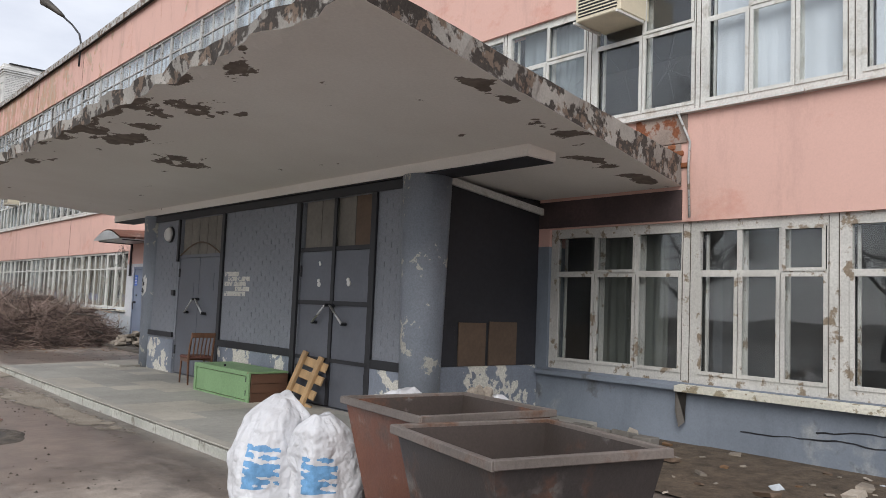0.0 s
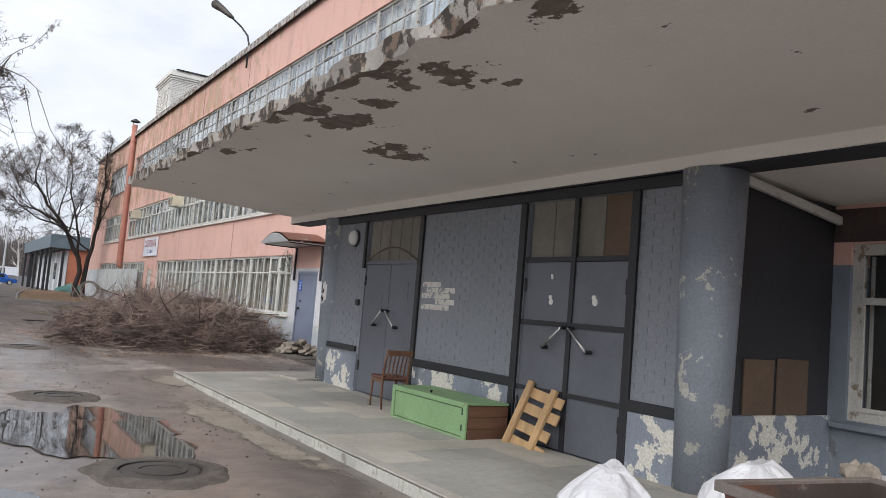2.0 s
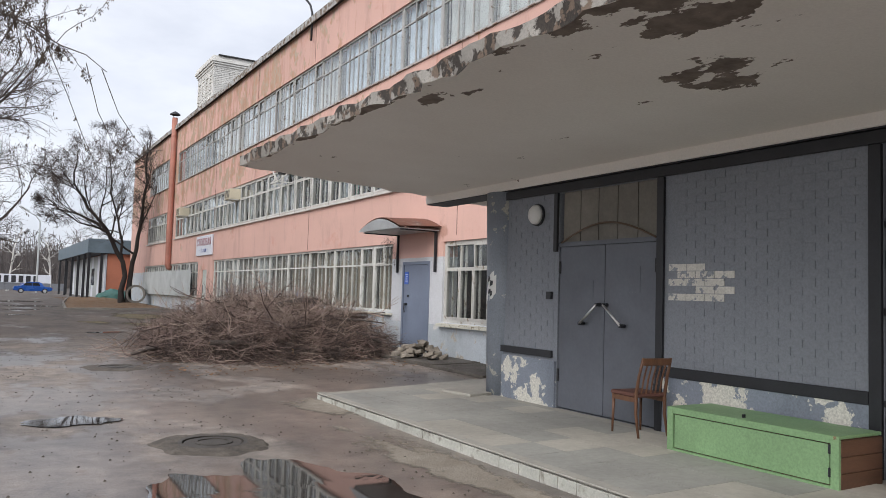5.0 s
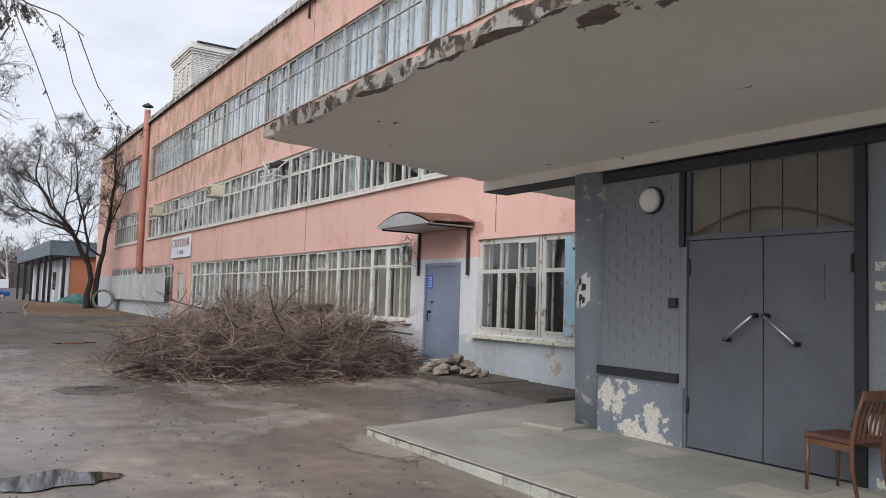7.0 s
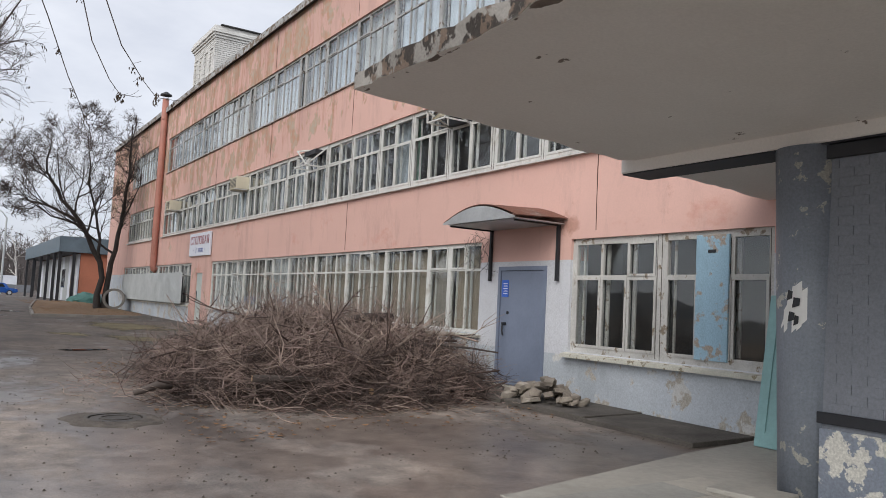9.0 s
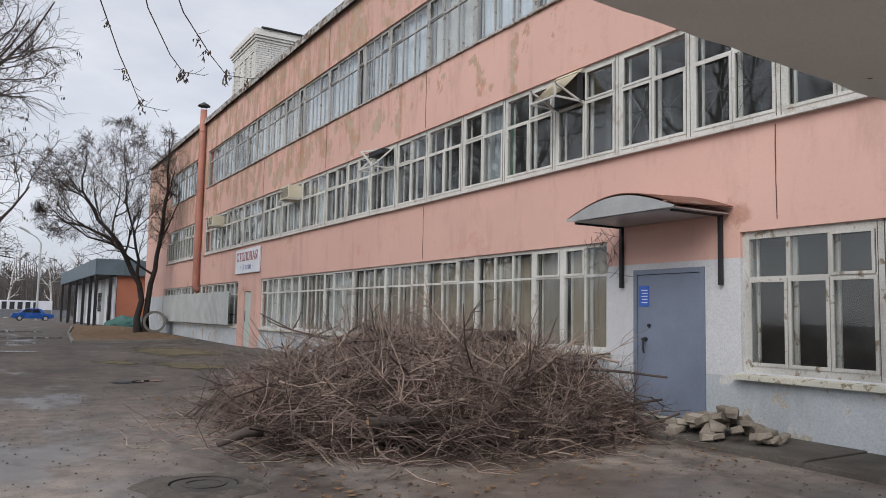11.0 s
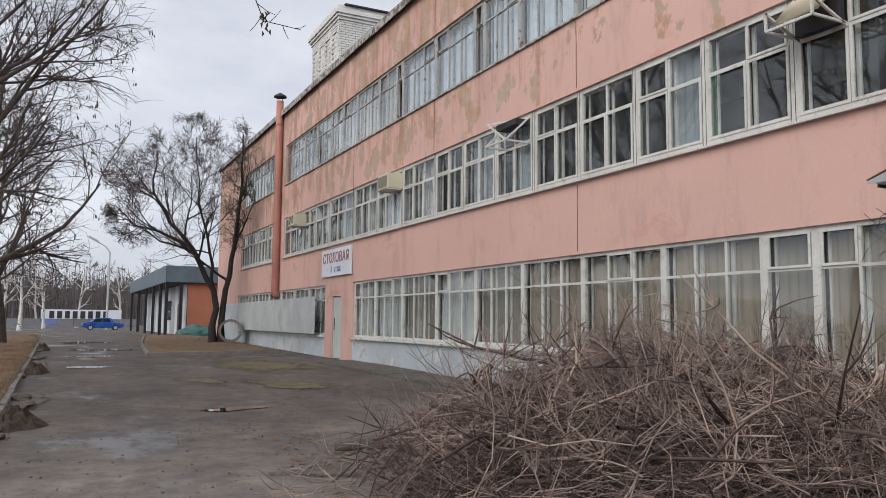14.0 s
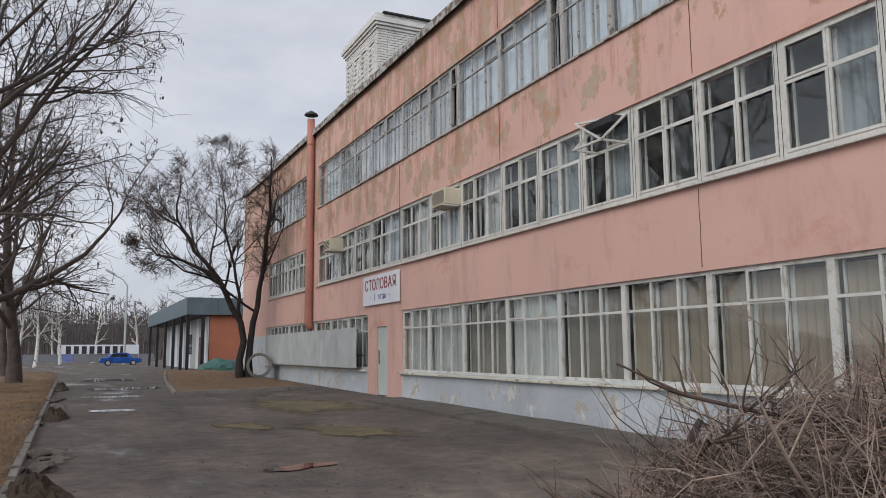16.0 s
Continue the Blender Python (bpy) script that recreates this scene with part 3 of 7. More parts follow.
BAYS3 = [-9.0, -7.0, -5.0, -3.0, -1.0, 1.0, 3.0, 5.0, 7.1, 9.2, 11.2, 13.3, 15.3, 17.3, 19.3, 21.3, 23.3, 25.35, 27.4, 29.4, 31.35, 32.85, 33.3, 35.35, 37.45, 37.9, 39.2, 41.1, 42.45, 43.7, 45.4, 47.0, 49.6]
BAYS3F = [50.65, 52.4, 54.2, 56.0, 57.8]
MD = (21.42, 22.75, 0.24, 2.36)
WD = (42.1, 43.15, 0.36, 2.52)
holes = [(BAYS1[0], BAYS1[-1], *Z1), (BAYS1F[0], BAYS1F[-1], *Z1), (BAYS1M[0], BAYS1M[-1], 0.98, 2.78), (BAYS1N[0], BAYS1N[-1], *ZN),
         (BAYS2[0], BAYS2[-1], *Z2), (BAYS2N[0], BAYS2N[-1] - 0.001, *Z2N), (BAYS2F[0], BAYS2F[-1], *Z2), (BAYS3[0], BAYS3[-1], *Z3), (BAYS3F[0], BAYS3F[-1], *Z3), MD, WD]
bm = bmesh.new()
wall_cells(bm, WX, WX + WT, YA, YB, 2.45, ROOF, holes)
wall_cells(bm, WX, WX + WT, 41.05, 43.85, 0.0, 2.45, holes)
wall_facade = struct("wall_facade", bm, M_PINK, "faded salmon pink plastered facade with peeling patches", "wall")
bm = bmesh.new()
wall_cells(bm, WX, WX + WT, 16.9, 23.35, 0.92, 2.45, holes)
struct("wall_white_bay", bm, M_WHITEWALL, "whitewashed wall beside the service door", "wall")
bm = bmesh.new()
wall_cells(bm, WX, WX + WT, 16.9, 41.05, 0.0, 0.92, holes)
wall_cells(bm, WX, WX + WT, 23.35, 41.05, 0.92, 1.12, holes)
wall_cells(bm, WX, WX + WT, 43.85, YB, 0.0, 2.45, holes)
struct("wall_plinth", bm, M_PLINTH, "flaking pale blue and white plinth wall", "wall")
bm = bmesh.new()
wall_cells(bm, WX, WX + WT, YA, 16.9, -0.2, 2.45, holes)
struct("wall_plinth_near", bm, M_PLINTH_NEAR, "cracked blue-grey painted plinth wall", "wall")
# the rest of the block: end walls, back, floors, roof
bm = bmesh.new()
box(bm, WX, 20.0, YB, YB + 0.38, 0, ROOF)
box(bm, WX, 20.0, YA - 0.38, YA, -0.2, ROOF)
box(bm, 20.0, 20.38, YA - 0.38, YB + 0.38, 0, ROOF)
struct("wall_ends", bm, M_PINK, "salmon pink end and rear walls", "wall")
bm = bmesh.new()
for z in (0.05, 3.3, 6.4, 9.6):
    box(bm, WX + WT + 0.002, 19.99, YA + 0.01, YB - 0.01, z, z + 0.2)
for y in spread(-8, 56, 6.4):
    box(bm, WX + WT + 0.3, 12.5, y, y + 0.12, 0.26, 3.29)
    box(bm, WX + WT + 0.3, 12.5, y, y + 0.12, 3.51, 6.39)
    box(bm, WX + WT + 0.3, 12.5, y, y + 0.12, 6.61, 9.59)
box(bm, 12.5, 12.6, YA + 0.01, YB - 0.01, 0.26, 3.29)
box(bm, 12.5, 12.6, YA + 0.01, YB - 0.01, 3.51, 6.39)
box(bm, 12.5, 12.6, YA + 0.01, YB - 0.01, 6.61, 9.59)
struct("floor_slabs", bm, M_ROOM, "interior floors and partitions, coloured dark for the dim rooms", "interior")
bm = bmesh.new()
box(bm, WX - 0.14, 20.5, YA - 0.5, YB + 0.5, ROOF + 0.002, ROOF + 0.14)
struct("roof", bm, M_ROOFFELT, "flat roof with a dark felt edge", "roof")
bm = bmesh.new()
for y in spread(YA, YB, 2.4)[:-1]:
    box(bm, WX - 0.16 + random.uniform(-.006, .006), WX - 0.142, y + 0.01, y + 2.38, ROOF - 0.05 + random.uniform(-.02, .01), ROOF + 0.17)
struct("roof_flashing", bm, M_FRAMEBROWN, "dark tin roof edging", "trim")

# canopy over the entrance: a slab that falls towards the wall
CN = [(2.55, 3.82), (8.1, 4.97), (8.1, 17.32), (2.5, 17.5)]


def soffit_z(x):
    return 3.43 - 0.058 * (x - 2.5)


NXC, NYC = 36, 90
cv, cf = [], []
for k, dz in ((0, 0.0), (1, 1.0)):
    for i in range(NXC + 1):
        u = i / NXC
        for j in range(NYC + 1):
            w = j / NYC
            x = (CN[0][0] * (1 - u) + CN[1][0] * u) * (1 - w) + (CN[3][0] * (1 - u) + CN[2][0] * u) * w
            y = (CN[0][1] * (1 - u) + CN[1][1] * u) * (1 - w) + (CN[3][1] * (1 - u) + CN[2][1] * u) * w
            rim = min(u * 5.6, w * 12, (1 - w) * 12)
            rag = max(0, 1 - rim / 0.12)
            jag = 0.05 * rag * noise.fractal((x * 2.5, y * 2.5, k * 3.0), 0.9, 2.1, 5)
            z = soffit_z(x) + ((0.15 + 0.036 * (x - 2.5)) if k else 0) + jag * 0.8
            cv.append((x - jag, y + jag * 0.6, z))
row = NYC + 1
lay = (NXC + 1) * row
for i in range(NXC):
    for j in range(NYC):
        q = i * row + j
        cf.append((q, q + 1, q + row + 1, q + row))
        cf.append((lay + q, lay + q + row, lay + q + row + 1, lay + q + 1))
for j in range(NYC):
    cf.append((j, lay + j, lay + j + 1, j + 1))
for i in range(NXC):
    q = i * row
    cf.append((q, q + row, lay + q + row, lay + q))
    q = i * row + NYC
    cf.append((q, lay + q, lay + q + row, q + row))
canopy = thing("entrance_canopy", "wide concrete entrance canopy with flaking grey soffit and crumbling edge", "canopy", (0, 0, 0))
slab = new("slab", raw("slab", cv, cf, M_SOFFIT))
slab.parent = canopy
slab.data.materials.append(M_CONCRETE)
for pl in slab.data.polygons:
    if abs(pl.normal.z) < 0.7 or pl.normal.z > 0.5:
        pl.material_index = 1
bm = bmesh.new()
box(bm, 5.70, 6.14, 5.25, 17.45, 3.12, 3.30)
part("beam", bm, M_SOFFIT, canopy, "grey beam between the columns", bev=0.012)
# Thin strip, far darker than the beam above it.
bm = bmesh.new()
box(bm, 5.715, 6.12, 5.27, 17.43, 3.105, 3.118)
part("beam_underside", bm, M_DARKPANEL, canopy, "dark grey strip under the beam")
bm = bmesh.new()
beam(bm, (6.30, 7.12, 3.14), (8.08, 7.12, 2.93), 0.05, 0.09)
part("batten", bm, M_FRAME, canopy, "white sloping batten")


def column(y, r0, r1, label):
    c = thing("column", label, "column", (5.93, y, 0.14), "entrance columns")
    bm = bmesh.new()
    tube(bm, [(0, 0, 0), (0, 0, 1.5), (0, 0, 2.975)], [r0, (r0 + r1) / 2, r1], 40)
    part("shaft", bm, M_COLUMN, c, smooth=True)
    return c


column(7.08, 0.235, 0.30, "round grey painted column with flaking white spots")
c2 = column(15.38, 0.235, 0.30, "round grey painted column with a torn paper notice")

# porch slab
PC = [(3.45, 6.1), (8.09, 6.1), (8.09, 17.35), (6.6, 17.1), (3.48, 16.42)]
bm = bmesh.new()
vs0 = [bm.verts.new((x, y, -0.3)) for x, y in PC]
vs1 = [bm.verts.new((x, y, 0.13 + 0.012 * (x - 3.45))) for x, y in PC]
bm.faces.new(vs1)
bm.faces.new(vs0[::-1])
for i in range(5):
    bm.faces.new((vs0[i], vs0[(i + 1) % 5], vs1[(i + 1) % 5], vs1[i]))
M_PORCH = plain("worn_screed", (0.42, 0.40, 0.355), 0.75, 0, 0.16, 2.2, 0.2)
porch = struct("porch_floor", bm, M_PORCH, "worn grey-green concrete porch floor", "porch", bev=0.012)

# vestibule walls behind the columns
VX = 5.76
D1 = (12.22, 13.97, 0.16, 2.98)
D2 = (7.96, 9.68, 0.16, 2.98)
bm = bmesh.new()
wall_cells(bm, VX + 0.03, VX + 0.25, 7.2, 15.3, 0.14, 3.10, [D1, D2])
vest = struct("wall_vestibule", bm, M_GREYBRICK, "grey painted brick entrance wall with flaking base", "wall")
bm = bmesh.new()
box(bm, 6.15, 8.09, 7.15, 7.27, 0.0, 0.82)
struct("wall_parapet", bm, M_PEEL_PARAPET, "low blue-grey parapet wall with peeling paint", "wall", bev=0.01)
bm = bmesh.new()
box(bm, 6.02, 8.09, 7.19, 7.23, 0.822, 3.10)
struct("wall_side_panel", bm, M_DARKPANEL, "dark grey boarded side of the vestibule", "wall")
bm = bmesh.new()
box(bm, 5.98, 8.09, 15.2, 15.32, 0.16, 3.10)
struct("wall_far_side", bm, M_GREYBRICK, "grey painted far side of the vestibule", "wall")

bm = bmesh.new()
box(bm, 8.075, 8.098, 4.96, 7.18, 2.70, 3.06)
struct("lintel_band", bm, plain("dark_maroon_paint", (0.075, 0.05, 0.05), 0.7, 0, 0.3, 5, 0.2), "dark maroon band over the window", "trim")

M_JOINT = plain("dark_joint", (0.16, 0.085, 0.065), 0.95, 0, 0.3, 9, 0.2)
for jy, ja, jb in ((29.32, 2.90, 4.10), (29.32, 5.90, 7.18), (29.32, 9.0, 10.2), (41.2, 4.3, 7.1), (20.3, 2.9, 4.1), (20.3, 5.9, 7.18), (35.3, 5.9, 7.2), (12.0, 5.8, 7.2), (35.3, 9.0, 10.2)):
    st = Sticks()
    zs = spread(ja, jb, 0.12)
    st.add([(8.098, jy + 0.012 * noise.noise((jy, z * 3, 0)), z) for z in zs], [0.008 + 0.004 * noise.noise((z * 7, 0, jy)) for z in zs], 5)
    tagged(st.made("trim_joint", M_JOINT), "dark open joint between wall panels", "joint", kind="structure")
for ca, cb, cz in ((0.5, 4.2, 0.36), (2.0, 3.4, 0.47)):
    st = Sticks()
    ys_ = spread(ca, cb, 0.09)
    st.add([(8.097, y, cz + 0.10 * noise.fractal((y * 1.4, cz * 9, 0), 1, 2, 4)) for y in ys_], [0.007 + 0.005 * noise.noise((y * 5, 0, cz)) for y in ys_], 5)
    tagged(st.made("trim_crack", M_DARK), "dark crack across the plinth", "crack", kind="structure")
scar = thing("brick_scar", "bare red bricks where plaster broke off by the canopy", "bricks", (8.085, 4.83, 3.22))
M_REDBRICK = plain("bare_red_brick", (0.34, 0.12, 0.05), 0.9, 0, 0.35, 6, 0.3)
for k_, (sy, sz) in enumerate(((0.17, 0.02), (0.05, 0.10), (0.20, 0.17), (0.12, 0.25), (0.22, 0.33))):
    bm = bmesh.new()
    box(bm, -0.018, 0.02, sy, sy + 0.11 + 0.04 * (k_ % 2), sz, sz + 0.062)
    part("brick", bm, M_REDBRICK, scar, bev=0.012)
bm = bmesh.new()
tube(bm, [(8.06, 4.84, 2.72), (8.05, 4.86, 3.3), (8.06, 4.85, 3.62), (8.02, 5.0, 4.0)], [0.014] * 4, 8)
tagged(part("cable", bm, M_FRAMEGREY, smooth=True), "pale cable running down the facade by the canopy", "cable")
bm = bmesh.new()
for ya_, yb_, za_, zb_ in ((4.90, 5.62, 3.62, 3.98), (4.98, 5.35, 3.45, 3.615)):
    box(bm, 8.078, 8.099, ya_, yb_, za_, zb_)
struct("plaster_scar", bm, peeling("broken_plaster", (0.42, 0.33, 0.28), (0.24, 0.085, 0.04), 0.5, 3.5, 0.95, 0.06, 0.3), "broken plaster with bare brick over the canopy", "wall", bev=0.008)
for ba, bb_, bh, bm_ in ((6.22, 6.55, 0.50, M_DARKPANEL), (6.62, 7.10, 0.55, M_PLY), (7.16, 7.68, 0.57, M_PLY)):
    bm = bmesh.new()
    box(bm, ba, bb_, 7.165, 7.186, 0.824, 0.824 + bh)
    tagged(part("sheet_board", bm, bm_, bev=0.003), "brown board leaning in the boarded opening", "board", "boards in the opening")
# ---- windows ----
win_no = [0]
M_JOINTLINE = plain("dark_frame_joint", (0.10, 0.085, 0.07), 0.9, 0, 0.3, 9, 0.1)
# Cloth coloured close to the rooms' gloom, so these panes stay dark.
M_GLOOM = plain("grey_green_cloth", (0.10, 0.108, 0.096), 0.9, 0, 0.15, 5, 0.2)


def window(y0, y1, z0, z1, cols, transom, mat=None, glass=None, x=WX + 0.05, casing=0.07, bar=0.04, open_col=None, label="", sashes=False):
    """One bay: casing, mullions, transom bar and a pane in every light."""
    mat, glass = mat or M_FRAME, glass or M_GLASS
    win_no[0] += 1
    w = tagged(new(f"window_{win_no[0]}"), label or "old wooden window with flaking white paint", "window", kind="structure")
    w.matrix_world = pose(x, y0, z0)
    W, H = y1 - y0, z1 - z0
    t = 0.07
    bm = bmesh.new()
    box(bm, 0, t, 0, casing, 0, H)
    box(bm, 0, t, W - casing, W, 0, H)
    box(bm, 0, t, casing, W - casing, 0, casing)
    box(bm, 0, t, casing, W - casing, H - casing, H)
    part("frame", bm, mat, w)
    zt = H * transom if transom else None
    inner = W - 2 * casing
    bm = bmesh.new()
    if zt:
        box(bm, 0.008, t - 0.01, casing, W - casing, zt - bar / 2, zt + bar / 2)
    for i in range(1, cols):
        yc = casing + inner * i / cols
        if zt:
            box(bm, 0.012, t - 0.012, yc - bar / 2, yc + bar / 2, casing, zt - bar / 2)
            box(bm, 0.012, t - 0.012, yc - bar / 2, yc + bar / 2, zt + bar / 2, H - casing)
        else:
            box(bm, 0.012, t - 0.012, yc - bar / 2, yc + bar / 2, casing, H - casing)
    if len(bm.verts):
        part("glazing_bars", bm, mat, w)
    else:
        bm.free()
    if sashes:
        for i in range(cols):
            a = casing + inner * i / cols + (0.006 if i else -0.012)
            b = casing + inner * (i + 1) / cols - (0.006 if i < cols - 1 else -0.012)
            e, lo, hi = 0.042, casing - 0.012, (zt - 0.006 if zt else H - casing + 0.012)
            bm = bmesh.new()
            box(bm, -0.014, 0.004, a, a + e, lo, hi)
            box(bm, -0.014, 0.004, b - e, b, lo, hi)
            box(bm, -0.013, 0.004, a + e, b - e, lo, lo + e)
            box(bm, -0.013, 0.004, a + e, b - e, hi - e, hi)
            part("sash", bm, mat, w, "hinged sash with flaking paint")
        bm = bmesh.new()
        box(bm, -0.003, 0.004, -0.005, 0.005, 0.0, H)
        box(bm, -0.003, 0.004, casing - 0.024, casing - 0.016, 0.02, H - 0.02)
        part("joint", bm, M_JOINTLINE, w, "dark open joint in the frame")
    bm = bmesh.new()
    for i in range(cols + 1):
        yc = casing + inner * i / cols
        box(bm, t + 0.075, t + 0.105, max(casing, yc - 0.03), min(W - casing, yc + 0.03), casing, H - casing)
    part("inner_sash", bm, mat, w, "inner window sash")
    if zt and random.random() < 0.75:
        i = random.randrange(cols)
        a, b = casing + inner * i / cols + 0.012, casing + inner * (i + 1) / cols - 0.012
        s = 0.035
        bm = bmesh.new()
        box(bm, -0.012, 0.006, a, a + s, zt + 0.012, H - casing + 0.01)
        box(bm, -0.012, 0.006, b - s, b, zt + 0.012, H - casing + 0.01)
        box(bm, -0.012, 0.006, a + s, b - s, zt + 0.012, zt + 0.012 + s)
        box(bm, -0.012, 0.006, a + s, b - s, H - casing + 0.01 - s, H - casing + 0.01)
        part("vent_sash", bm, mat, w, "small hinged vent sash")
    rows_ = [(casing, zt - bar / 2), (zt + bar / 2, H - casing)] if zt else [(casing, H - casing)]
    for i in range(cols):
        a = casing + inner * i / cols + (bar / 2 if i else 0)
        b = casing + inner * (i + 1) / cols - (bar / 2 if i < cols - 1 else 0)
        for j, (c, d) in enumerate(rows_):
            if open_col is not None and i == open_col:
                continue
            bm = bmesh.new()
            box(bm, 0.03, 0.034, a, b, c, d)
            pn = part("pane", bm, glass, w)
            pn.visible_shadow = False
    return w


def pick(seq):
    return seq[random.randrange(len(seq))]


def curtain(y0, y1, z0, z1, material, label, x=WX + 0.24, fold=0.035, drawn=1.0):
    """A hanging curtain with folds."""
    v, f = [], []
    n = max(6, int((y1 - y0) / 0.035))
    ph = random.random() * 9
    for i in range(n + 1):
        y = y0 + (y1 - y0) * i / n
        dx = fold * math.sin(y * 38 + ph + 1.5 * math.sin(y * 7 + ph))
        v += [(x + dx, y, z0 + 0.01 * math.sin(y * 5)), (x + dx * 0.6, y, z1)]
    for i in range(n):
        f.append((2 * i, 2 * i + 2, 2 * i + 3, 2 * i + 1))
    ob = new("curtain", raw("curtain", v, f, material, True))
    return tagged(ob, label, "curtain", "window curtains")


# ground floor, long glazed run
for i, (a, b) in enumerate(zip(BAYS1, BAYS1[1:])):
    cols = 3 if b - a > 1.7 else (2 if b - a > 1.0 else 1)
    window(a, b, *Z1, cols, 0.70, casing=0.06, bar=0.042, label="white painted ground-floor window with bare putty and flaking paint")
    if b > 34:
        curtain(a + 0.08, b - 0.08, 1.1, 2.8, pick([M_CURTAIN, M_CURTAIN, M_CLOTH]), "faded net curtain behind the glass")
    else:
        curtain(a + 0.05, b - 0.05, 1.1, 2.75, pick([M_CURTAINTAN, M_CLOTH]), "brownish curtain behind the glass")
for a, b in zip(BAYS1F, BAYS1F[1:]):
    window(a, b, *Z1, 3, 0.70)
    curtain(a + 0.08, b - 0.08, 1.1, 2.8, M_CURTAIN, "faded net curtain behind the glass")
for a, b in zip(BAYS1M, BAYS1M[1:]):
    window(a, b, 0.98, 2.78, 3, 0.66, mat=M_FRAMENEAR, casing=0.10, bar=0.055, sashes=True, label="white window with rust-stained glazing bars")
for a, b in zip(BAYS1N, BAYS1N[1:]):
    window(a, b, *ZN, 3, 0.68, mat=M_FRAMENEAR, casing=0.12, bar=0.055, sashes=True, label="thickly painted old white window with flaking frame")
    if random.random() < 0.6:
        curtain(a + 0.5, b - 0.4, 0.9, 2.6, M_GLOOM, "grey curtain behind the glass", x=WX + 0.4)
for a, b in list(zip(BAYS2, BAYS2[1:])) + list(zip(BAYS2F, BAYS2F[1:])) + list(zip(BAYS2N, BAYS2N[1:])):
    window(a, b, *(Z2N if a < 12 else Z2), 2 if b - a < 1.7 else 3, 0.64, casing=0.085, bar=0.045, sashes=True, label="white painted upper-floor window, paint flaking")
    r = random.random()
    if r < 0.38 or b > 36:
        curtain(a + 0.1, a + (b - a) * random.uniform(0.5, 0.95), 4.25, 5.8, pick([M_CURTAIN, M_CURTAIN, M_CURTAINBLUE]) if b > 36 else M_CURTAINDIM, "pale curtain behind the glass" if b > 36 else "net curtain behind the glass, blue-grey for the dim panes")
for ca_, cb_ in ((3.2, 4.65), (1.55, 2.9)):
    curtain(ca_, cb_, 4.05, 5.65, M_WHITEBLIND, "white blind close behind the glass", x=WX + 0.20, fold=0.008)
curtain(26.3, 27.0, 4.25, 5.8, M_CURTAINGREEN, "green curtain behind the glass", x=WX + 0.3)
for a, b in list(zip(BAYS3, BAYS3[1:])) + list(zip(BAYS3F, BAYS3F[1:])):
    thin = b - a < 0.6
    window(a, b, *Z3, 1 if thin else 3 if b - a > 1.45 else 2, 0.68, mat=M_FRAMEGREY, bar=0.035, casing=0.06, open_col=0 if thin else None, label="weathered grey top-floor window" + (" standing open" if thin else ""))
    if not thin:
        curtain(a + 0.06, b - 0.06, 7.3, 8.9, pick([M_CURTAIN, M_CURTAINBLUE, M_CURTAINBLUE]), "pale blue-white curtain behind the glass")


def star_grille(y0, y1, z0, z1, seed):
    """Thin welded bars that fan out behind the panes."""
    gr_ = random.Random(seed)
    g = thing("window_grille", "thin pale welded bars fanning out behind the panes", "grille", (WX + 0.15, y0, z0), "window grilles")
    W, H = y1 - y0, z1 - z0
    hubs = ((W * 0.28, H * 0.34), (W * 0.73, H * 0.36))
    for hy, hz in hubs:
        for k in range(7):
            a = k * math.tau / 7 + gr_.uniform(-0.1, 0.1)
            reach = min(W * 0.24 / max(0.05, abs(math.cos(a))), H * 0.33 / max(0.05, abs(math.sin(a))))
            st = Sticks()
            st.add([(0, hy, hz), (0, hy + reach * math.cos(a), hz + reach * math.sin(a))], [0.0035, 0.0035], 4)
            st.made("bar", M_DOORGREY, g)


for k, (a, b, z) in enumerate(((4.9, 6.3, Z2N), (6.5, 7.9, Z2N), (8.1, 9.5, Z2N), (20.4, 21.6, Z2), (21.85, 23.05, Z2))):
    star_grille(a, b, z[0] + 0.08, z[1] - 0.08, k)


def ledge(name, y0, y1, z, out, h, material, label):
    bm = bmesh.new()
    for a, b in zip(spread(y0, y1, 3.0), spread(y0, y1, 3.0)[1:]):
        o = random.uniform(-0.006, 0.006)
        vs = box(bm, WX - out + o, WX + 0.12, a + 0.004, b - 0.004, z - h + o, z)
        for i in (4, 7):
            vs[i].co.z -= 0.03
    return struct(name, bm, material, label, "window sill")


ledge("window_sill_ground", BAYS1[0] - 0.1, BAYS1[-1] + 0.1, 1.118, 0.09, 0.07, M_SILL, "flaking cream window sill")
ledge("window_sill_ground_far", BAYS1F[0], BAYS1F[-1], 1.118, 0.09, 0.07, M_SILL, "flaking cream window sill")
ledge("window_sill_bay", BAYS1M[0] - 0.05, BAYS1M[-1] + 0.05, 0.978, 0.12, 0.09, M_SILL, "flaking cream window sill")
ledge("window_sill_near", -9, 4.95, 0.798, 0.14, 0.10, M_SILL, "thick flaking yellowish window sill")
ledge("window_sill_corner", 4.96, 7.12, 0.798, 0.10, 0.08, M_PLINTH_NEAR, "grey painted window sill")
ledge("window_sill_upper", 12.9, 49.62, 4.205, 0.08, 0.055, M_FRAME, "white tin window sill strip")
ledge("window_sill_upper_near", -9, 12.88, 4.025, 0.08, 0.055, M_FRAME, "white tin window sill strip")
ledge("window_sill_upper_far", 50.65, 57.8, 4.198, 0.07, 0.08, M_FRAME, "white tin window sill strip")
ledge("window_sill_top", -9, 49.62, 7.258, 0.05, 0.05, M_FRAMEBROWN, "dark tin window sill strip")
